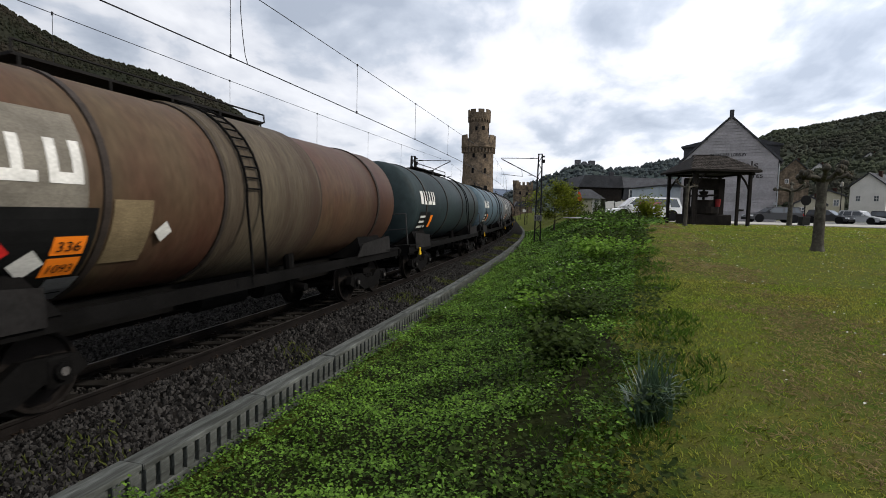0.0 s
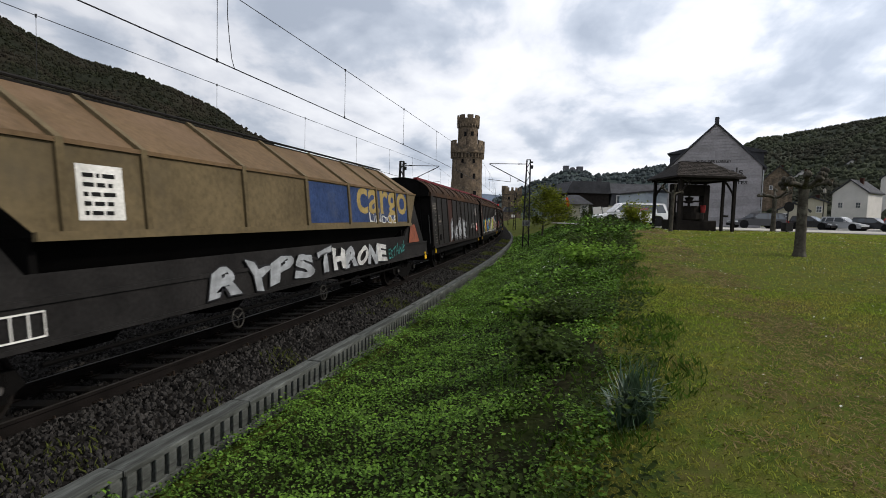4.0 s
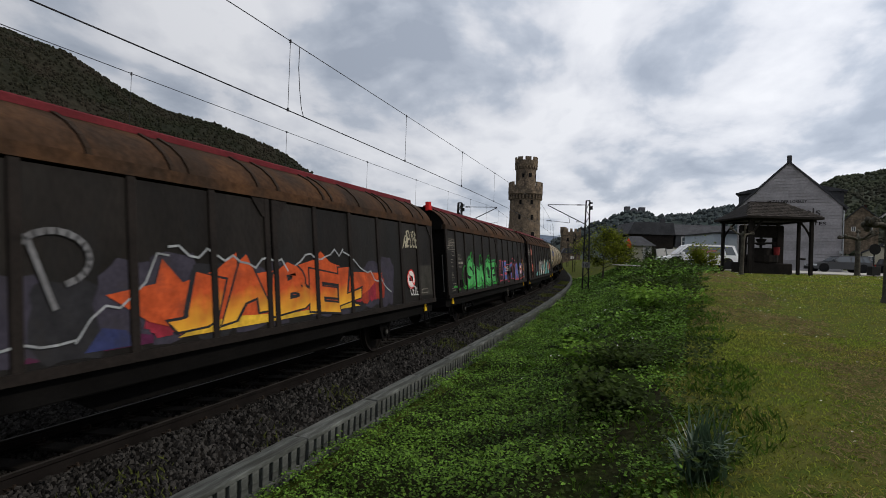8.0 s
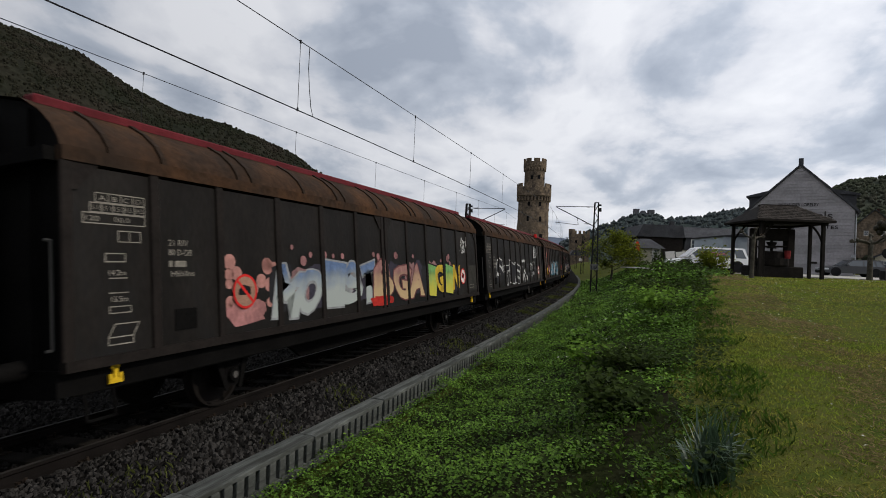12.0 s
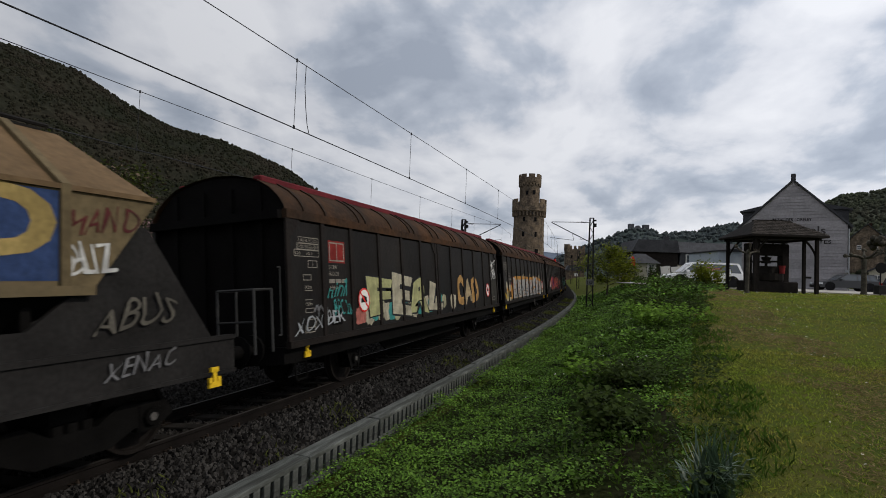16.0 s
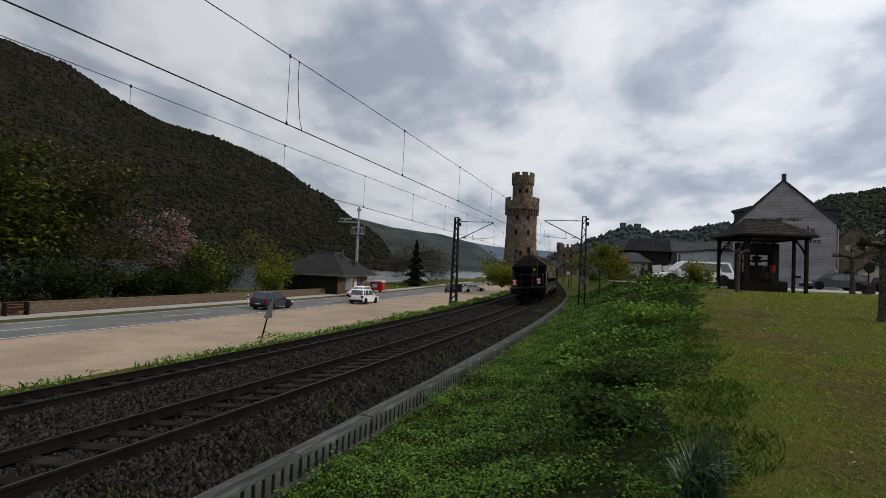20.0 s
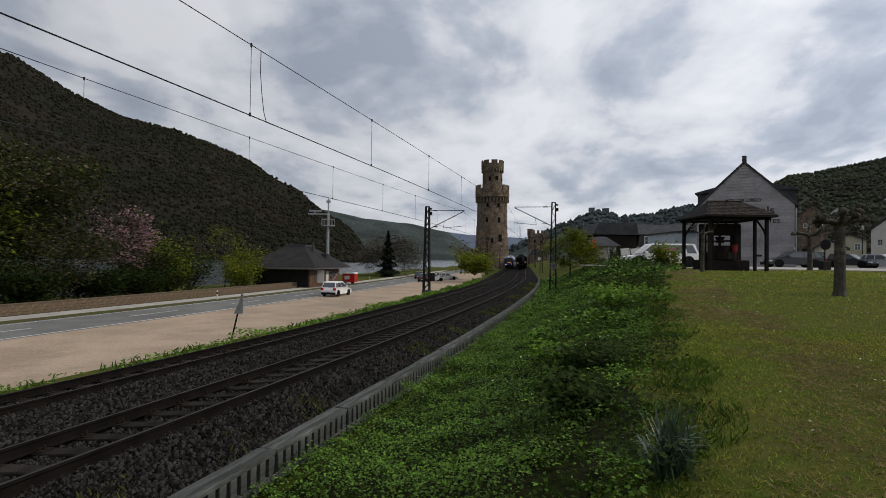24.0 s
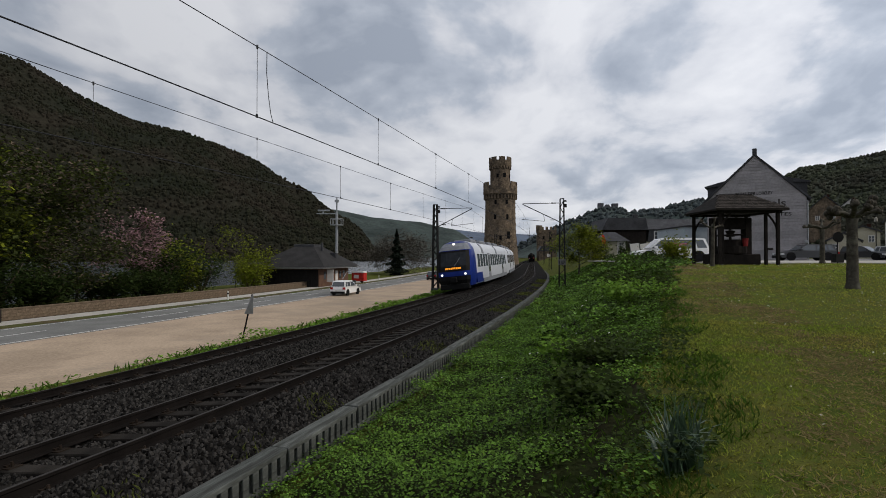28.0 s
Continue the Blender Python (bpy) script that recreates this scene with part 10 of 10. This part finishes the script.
def car(m, paint_mat, label, shape="estate", L_=4.5, W_=1.8, H_=1.5, group="", name="car"):
    """x is forward. A bodied shell, a glazed cabin, lamps, bumpers and four wheels."""
    root = thing(name, label, "car", m=m, group=group)
    h, w = L_ / 2, W_ / 2
    bel = H_ * 0.60
    if shape == "van":
        bel = H_ * 0.56
    low = [(-h, 0.42), (-h + 0.06, 0.28), (h - 0.10, 0.26), (h, 0.45), (h - 0.03, bel * 0.70), (h - 0.25, bel * 0.80), (h * 0.42, bel), (-h + 0.05, bel), (-h - 0.02, bel * 0.75)]
    def sect(k, inset):
        return [(x * (1 - 0.015 * inset), k, z) for x, z in low]
    part("body", Mesh().rings([sect(-w + 0.06, 1.5), sect(-w, 0), sect(w, 0), sect(w - 0.06 + 0.06, 0), sect(w - 0.06 + 0.0601, 1.5)][:3]), paint_mat, root)
    back = -h + (0.10 if shape in ("van", "suv", "estate") else 0.55)
    front = h * (0.42 if shape != "van" else 0.62)
    rf = front - (0.75 if shape != "van" else 0.70)
    rb = back + (0.22 if shape != "saloon" else 0.55)
    cab = [(back, bel), (front, bel), (rf, H_ - 0.06), (rf - 0.3, H_), (rb + 0.1, H_), (rb, H_ - 0.05)]
    part("cabin", Mesh().rings([[(x, -w + 0.05, z) if z < bel + 0.01 else (x, -w + 0.17, z) for x, z in cab], [(x, w - 0.05, z) if z < bel + 0.01 else (x, w - 0.17, z) for x, z in cab]]), paint_mat, root)
    zt = H_ - 0.11
    def side(sgn, a0, a1, b0, b1):
        y0, y1 = sgn * (w - 0.045), sgn * (w - 0.145)
        part("side_window", Mesh().add([(a0, y0, bel + 0.04), (a1, y0, bel + 0.04), (b1, y1, zt), (b0, y1, zt)], [(0, 1, 2, 3)] if sgn < 0 else [(3, 2, 1, 0)]), M_WINDOW, root)
    for sgn in (-1, 1):
        mid = (back + front) / 2
        side(sgn, mid + 0.05, front - 0.12, mid + 0.05, rf - 0.10)
        side(sgn, (back + mid) / 2 - 0.1, mid - 0.05, (rb + mid) / 2 - 0.1, mid - 0.05)
        side(sgn, back + 0.14, (back + mid) / 2 - 0.2, rb + 0.16, (rb + mid) / 2 - 0.2)
        part("wing_mirror", Mesh().bevel_box(front - 0.45, front - 0.25, min(sgn * w, sgn * (w + 0.16)), max(sgn * w, sgn * (w + 0.16)), bel + 0.02, bel + 0.17, 0.02), paint_mat, root)
        part("tail_lamp", Mesh().box(-h - 0.03, -h + 0.10, min(sgn * (w - 0.30), sgn * (w + 0.004)), max(sgn * (w - 0.30), sgn * (w + 0.004)), bel * 0.72, bel * 0.98), M_TAIL, root)
        part("head_lamp", Mesh().box(h - 0.28, h - 0.008, min(sgn * (w - 0.40), sgn * (w + 0.004)), max(sgn * (w - 0.40), sgn * (w + 0.004)), bel * 0.60, bel * 0.76), M_HEAD, root)
        for x in (-h + 0.80, h - 0.85):
            arch = part("wheel_arch", Mesh().lathe([(0.05, -0.02), (0.40, -0.02), (0.40, 0.012), (0.05, 0.012)], 18, Matrix.Translation((x, sgn * w, 0.36)), axis="y"), M_BLACK, root)
            wh = part("wheel", D_TYRE, None, root, m=Matrix.Translation((x, sgn * (w - 0.085), 0.335)))
            part("rim", D_RIM, None, wh)
    part("windscreen", Mesh().add([(front + 0.01, -w + 0.14, bel + 0.03), (front + 0.01, w - 0.14, bel + 0.03), (rf + 0.02, w - 0.24, H_ - 0.08), (rf + 0.02, -w + 0.24, H_ - 0.08)], [(0, 1, 2, 3)]), M_WINDOW, root)
    part("rear_window", Mesh().add([(back - 0.012, -w + 0.14, bel + 0.05), (back - 0.012, w - 0.14, bel + 0.05), (rb - 0.02, w - 0.24, H_ - 0.10), (rb - 0.02, -w + 0.24, H_ - 0.10)], [(3, 2, 1, 0)]), M_WINDOW, root)
    part("rear_bumper", Mesh().bevel_box(-h - 0.06, -h + 0.15, -w + 0.03, w - 0.03, 0.26, 0.50, 0.03), M_BLACK, root)
    part("front_bumper", Mesh().bevel_box(h - 0.12, h + 0.05, -w + 0.05, w - 0.05, 0.22, 0.46, 0.03), M_BLACK, root)
    part("number_plate", Mesh().box(-h - 0.075, -h - 0.06, -0.26, 0.26, 0.52, 0.63), M_WHITE, root)
    if shape == "van":
        for sgn in (-1, 1):
            part("side_lettering", Mesh().box(-1.0, 0.5, min(sgn * (w - 0.09), sgn * (w - 0.078)), max(sgn * (w - 0.09), sgn * (w - 0.078)), bel + 0.16, bel + 0.36), material("pink_lettering", (0.45, 0.12, 0.22), 0.5, bump=0), root)
    return root


WHITE_CAR, BLACK_CAR, SILVER_CAR, RED_CAR = car_paint("white", (0.72, 0.72, 0.72)), car_paint("black", (0.012, 0.013, 0.016)), car_paint("silver", (0.36, 0.37, 0.38)), car_paint("red", (0.30, 0.02, 0.02))
DBLUE_CAR = car_paint("dark_blue", (0.020, 0.026, 0.040))


def on_road(s, off, back=False):
    return lot_pose(s, off, back, LOT + 0.002)


car(on_road(40.6, 13.2), WHITE_CAR, "white sport utility car standing on the gravel by the road", "suv", 4.6, 1.8, 1.68)
car(lot_pose(73.5, 12.0, False, LOT - 0.004) @ Matrix.Rotation(radians(-60), 4, "Z"), WHITE_CAR, "white hatchback parked on the gravel", "suv", 4.2, 1.75, 1.55, "parked by the railway")
car(lot_pose(79.0, 11.0, False, LOT - 0.004) @ Matrix.Rotation(radians(-60), 4, "Z"), SILVER_CAR, "silver estate car parked on the gravel", "estate", 4.4, 1.75, 1.5, "parked by the railway")
car(lot_pose(70.0, 12.6, False, LOT - 0.004), BLACK_CAR, "dark car standing on the gravel beside the road", "suv", 4.3, 1.8, 1.65)
CAR_DARK = car(on_road(0, 15.3), DBLUE_CAR, "dark blue hatchback driving along the river road", "suv", 4.3, 1.8, 1.6, name="driving_car")
CAR_WHITE = car(on_road(60, 17.1, True), WHITE_CAR, "white estate car driving along the river road", "estate", 4.7, 1.82, 1.5, name="driving_car")
car(Matrix.Translation((14.9, 37.4, 2.19)) @ Matrix.Rotation(radians(176), 4, "Z"), WHITE_CAR, "white passenger van parked behind a bush", "van", 4.9, 1.8, 1.6, name="van")
car(Matrix.Translation((32.2, 50.0, 2.18)) @ Matrix.Rotation(radians(172), 4, "Z"), BLACK_CAR, "black estate car parked beside the gabled house", "estate", 4.7, 1.85, 1.48)
rnd = random.Random(70)
for i in range(9):
    x, y = 44.5 + 2.9 * i, 59.0 - 0.9 * i
    car(Matrix.Translation((x, y, 2.17)) @ Matrix.Rotation(radians(-62 + rnd.uniform(-3, 3)), 4, "Z"), (BLACK_CAR, SILVER_CAR, BLACK_CAR, RED_CAR, RED_CAR, WHITE_CAR, BLACK_CAR, SILVER_CAR, WHITE_CAR)[i], "parked car in a row along the village street", ("suv", "estate")[i % 2], 4.3, 1.78, 1.5, "cars along the street")
bin_ = thing("litter_bin", "dark litter bin on a post beside the street", "litter bin", m=Matrix.Translation((22.0, 31.2, 1.95)))
part("post", Mesh().rod((0, 0, -0.2), (0, 0, 1.95), 0.035, n=8), M_IRON, bin_)
part("bin", Mesh().bevel_box(-0.25, 0.25, -0.2, 0.2, 0.25, 0.75, 0.03), M_IRON, bin_)
part("sign_plate", Mesh().lathe([(0.02, -0.02), (0.30, -0.02), (0.30, 0.02), (0.02, 0.02)], 18, Matrix.Translation((0, -0.06, 1.7)), axis="y"), M_BLACK, bin_)
lamp = thing("street_lamp", "small unlit street lamp by the village street", "street lamp", m=Matrix.Translation((57.3, 74.0, 2.0)))
part("pole", Mesh().rod((0, 0, -0.3), (0, 0, 5.3), 0.08, 0.05, 8), M_IRON, lamp)
part("lantern", Mesh().lathe([(0.05, 5.2), (0.20, 5.3), (0.16, 5.8), (0.03, 5.95)], 10), material("lamp_glass", (0.30, 0.28, 0.24), 0.3, bump=0), lamp)


# ---------------- the regional train on the far track ----------------
M_BLUE = material("railcar_blue", (0.008, 0.022, 0.150), 0.35, var=0.15, bump=0)
M_SCREEN = material("tinted_windscreen", (0.022, 0.025, 0.030), 0.22, bump=0)
M_RCWHITE = material("railcar_white", (0.44, 0.46, 0.50), 0.4, var=0.1, bump=0)
M_RCGREY = material("railcar_grey", (0.18, 0.19, 0.21), 0.5, var=0.2, bump=0)
M_LIT = material("headlight_glow", (1.0, 0.95, 0.85), 0.3, bump=0, emit=1.4)
M_DEST = material("destination_glow", (1.0, 0.35, 0.03), 0.3, bump=0, emit=0.8)


def section(k=1.0, top=1.0, z0=0.40):
    pts = [(1.22, z0), (1.375, 0.85), (1.375, 2.75), (1.28, 3.35), (0.98, 3.80), (0.55, 3.98)]
    pts = [(y * k, z0 + (z - z0) * top) for y, z in pts]
    return pts + [(-y, z) for y, z in reversed(pts)]


def railcar(label, cab):
    root = thing("railcar", label, "train", group="regional train")
    L_ = 13.3
    x1 = 10.6 if cab else L_
    part("body", Mesh().rings([[(x, y, z) for y, z in section()] for x in (-L_, x1)]), M_RCWHITE, root, smooth=True)
    if cab:
        def front(z):
            return float(np.interp(z, [0.4, 0.9, 1.5, 1.9, 3.2, 3.55, 3.8, 3.98], [13.30, 13.48, 13.46, 13.36, 12.78, 12.50, 12.1, 11.5]))
        def half(z):
            return float(np.interp(z, [0.4, 0.85, 2.75, 3.35, 3.8, 3.98], [1.22, 1.375, 1.375, 1.28, 0.98, 0.55]))
        def slice_(z, grow=0.0, part_=1.0):
            xf, w = front(z) + grow, half(z) * part_
            pts = [(xf - 0.75, 0.985), (xf - 0.30, 0.92), (xf - 0.09, 0.74), (xf, 0.42)]
            ring = [(x, w * k, z) for x, k in pts] + [(x, -w * k, z) for x, k in reversed(pts)]
            return ring
        zs = [0.4, 0.9, 1.5, 1.9, 2.5, 3.2, 3.55, 3.8, 3.98]
        part("nose", Mesh().rings([[(10.6, half(z), z), (11.2, half(z), z)] + slice_(z) + [(11.2, -half(z), z), (10.6, -half(z), z)] for z in zs]), M_BLUE, root, smooth=True)
        part("windscreen", Mesh().rings([slice_(z, 0.024, 1.0)[2:-2] for z in (2.02, 2.6, 3.05)], caps=False, closed=False), M_SCREEN, root, "dark tinted windscreen")
        part("lower_front", Mesh().rings([slice_(z, 0.015, 1.0)[1:-1] for z in (0.42, 0.9, 1.22)], caps=False, closed=False), M_BLACK, root)
        part("wiper", Mesh().rod((13.37, 0.1, 2.0), (13.16, 0.55, 2.62), 0.014, 0.014, 5), M_RCGREY, root)
        part("screen_surround", Mesh().rings([slice_(z, 0.015, 1.0)[1:-1] for z in (1.60, 1.9, 2.5, 3.2)], caps=False, closed=False), M_BLACK, root)
        part("nose_roof", Mesh().rings([slice_(z, 0.012, 1.0) for z in (3.25, 3.55, 3.8)], caps=False, closed=False), M_RCGREY, root)
        ds = Mesh()
        for k in range(9):
            a = -0.62 + 0.14 * k
            ds.add([(13.44, a, 1.76), (13.44, a + 0.10, 1.76), (13.41, a + 0.10, 1.90), (13.41, a, 1.90)], [(0, 1, 2, 3)])
        part("destination_display", ds, M_DEST, root)
        for y in (-0.92, 0.92):
            part("headlight", Mesh().lathe([(0.01, 13.30), (0.085, 13.30), (0.085, 13.44), (0.01, 13.46)], 12, Matrix.Translation((0, y, 1.36)), axis="x"), M_LIT, root)
        part("headlight", Mesh().lathe([(0.01, 12.15), (0.08, 12.15), (0.08, 12.50), (0.01, 12.52)], 12, Matrix.Translation((0, 0, 3.72)), axis="x"), M_LIT, root)
        part("coupler", Mesh().bevel_box(13.2, 13.75, -0.25, 0.25, 0.75, 1.15, 0.05), M_BLACK, root)
        part("bumper", Mesh().bevel_box(12.6, 13.45, -1.15, 1.15, 0.22, 0.62, 0.06), M_BLACK, root)
        part("blue_skirt", Mesh().rings([[(x, y, z) for y, z in [(1.385, 0.5), (1.385, 1.30), (-1.385, 1.30), (-1.385, 0.5)]] for x in (7.4, 10.7)]), M_BLUE, root)
    xs = [-12.0, -10.4, -7.2, -5.6, -4.0, -2.4, -0.8, 0.8, 4.2, 5.8, 7.4, 9.0]
    for sgn in (-1, 1):
        for x in xs:
            part("window", Mesh().box(x - 0.62, x + 0.62, min(sgn * 1.36, sgn * 1.383), max(sgn * 1.36, sgn * 1.383), 1.75, 2.85), M_WINDOW, root)
        for x in (-8.8, 2.5):
            dr = part("door", Mesh().box(x - 0.70, x + 0.70, min(sgn * 1.36, sgn * 1.387), max(sgn * 1.36, sgn * 1.387), 0.55, 2.95), M_RCGREY, root)
            for k in (-1, 1):
                part("door_window", Mesh().box(x + k * 0.34 - 0.24, x + k * 0.34 + 0.24, min(sgn * 1.38, sgn * 1.392), max(sgn * 1.38, sgn * 1.392), 1.2, 2.75), M_WINDOW, dr)
        part("skirt_panel", Mesh().box(-12.8, 6.9, min(sgn * 1.30, sgn * 1.379), max(sgn * 1.30, sgn * 1.379), 0.36, 0.72), M_RCGREY, root)
        for x in (-4.0, 6.2):
            part("roof_band", Mesh().rings([[(xx, y * 1.012, z + 0.01) for y, z in [(sgn * 1.375, 2.9), (sgn * 1.28, 3.36), (sgn * 0.98, 3.82), (sgn * 0.9, 3.82), (sgn * 1.2, 3.3), (sgn * 1.3, 2.9)]] for xx in (x - 0.5, x + 0.5)]), M_RCGREY, root)
    for x, l in ((-9, 1.6), (-4, 1.3), (1.5, 1.8), (7, 1.4)):
        part("roof_unit", Mesh().bevel_box(x - l, x + l, -0.75, 0.75, 3.92, 4.22, 0.08), M_RCGREY, root)
    for c in (-9.0, 9.6):
        fr = Mesh().box(c - 1.5, c + 1.5, -1.0, -0.85, 0.35, 0.65).box(c - 1.5, c + 1.5, 0.85, 1.0, 0.35, 0.65)
        part("bogie_frame", fr, M_UNDER, root)
        for dx in (-0.95, 0.95):
            wheelset(root, c + dx)
    part("underfloor", Mesh().box(-12.5, 12.2, -1.1, 1.1, 0.30, 0.55), M_UNDER, root)
    part("gangway", Mesh().box(-13.7, -13.3, -0.9, 0.9, 0.7, 3.6), M_BLACK, root)
    return root


RAILCARS = [(railcar("blue and white regional railcar with lit headlights", True), 13.5), (railcar("white regional railcar with dark windows", False), 13.5 + 27.0)]


# ---------------- what moves ----------------
def motions():
    steps = [0.5 * i for i in range(57)]
    for ob, u in WAGONS:
        walk(ob, [(t, railed(u + V * t)) for t in steps])
    for ob, d in RAILCARS:
        walk(ob, [(t, railed(40.0 + 31.0 * (28 - t) + d if t > 20 else 40.0 + 31.0 * 8 + d + 20 * (20 - t), True, True)) for t in steps])
    walk(CAR_DARK, [(t, on_road(15.5 + 12.5 * (t - 18.8), 15.3)) for t in steps])
    walk(CAR_WHITE, [(t, on_road(36.5 - 15.0 * (t - 20.8), 17.1, True)) for t in steps])


motions()
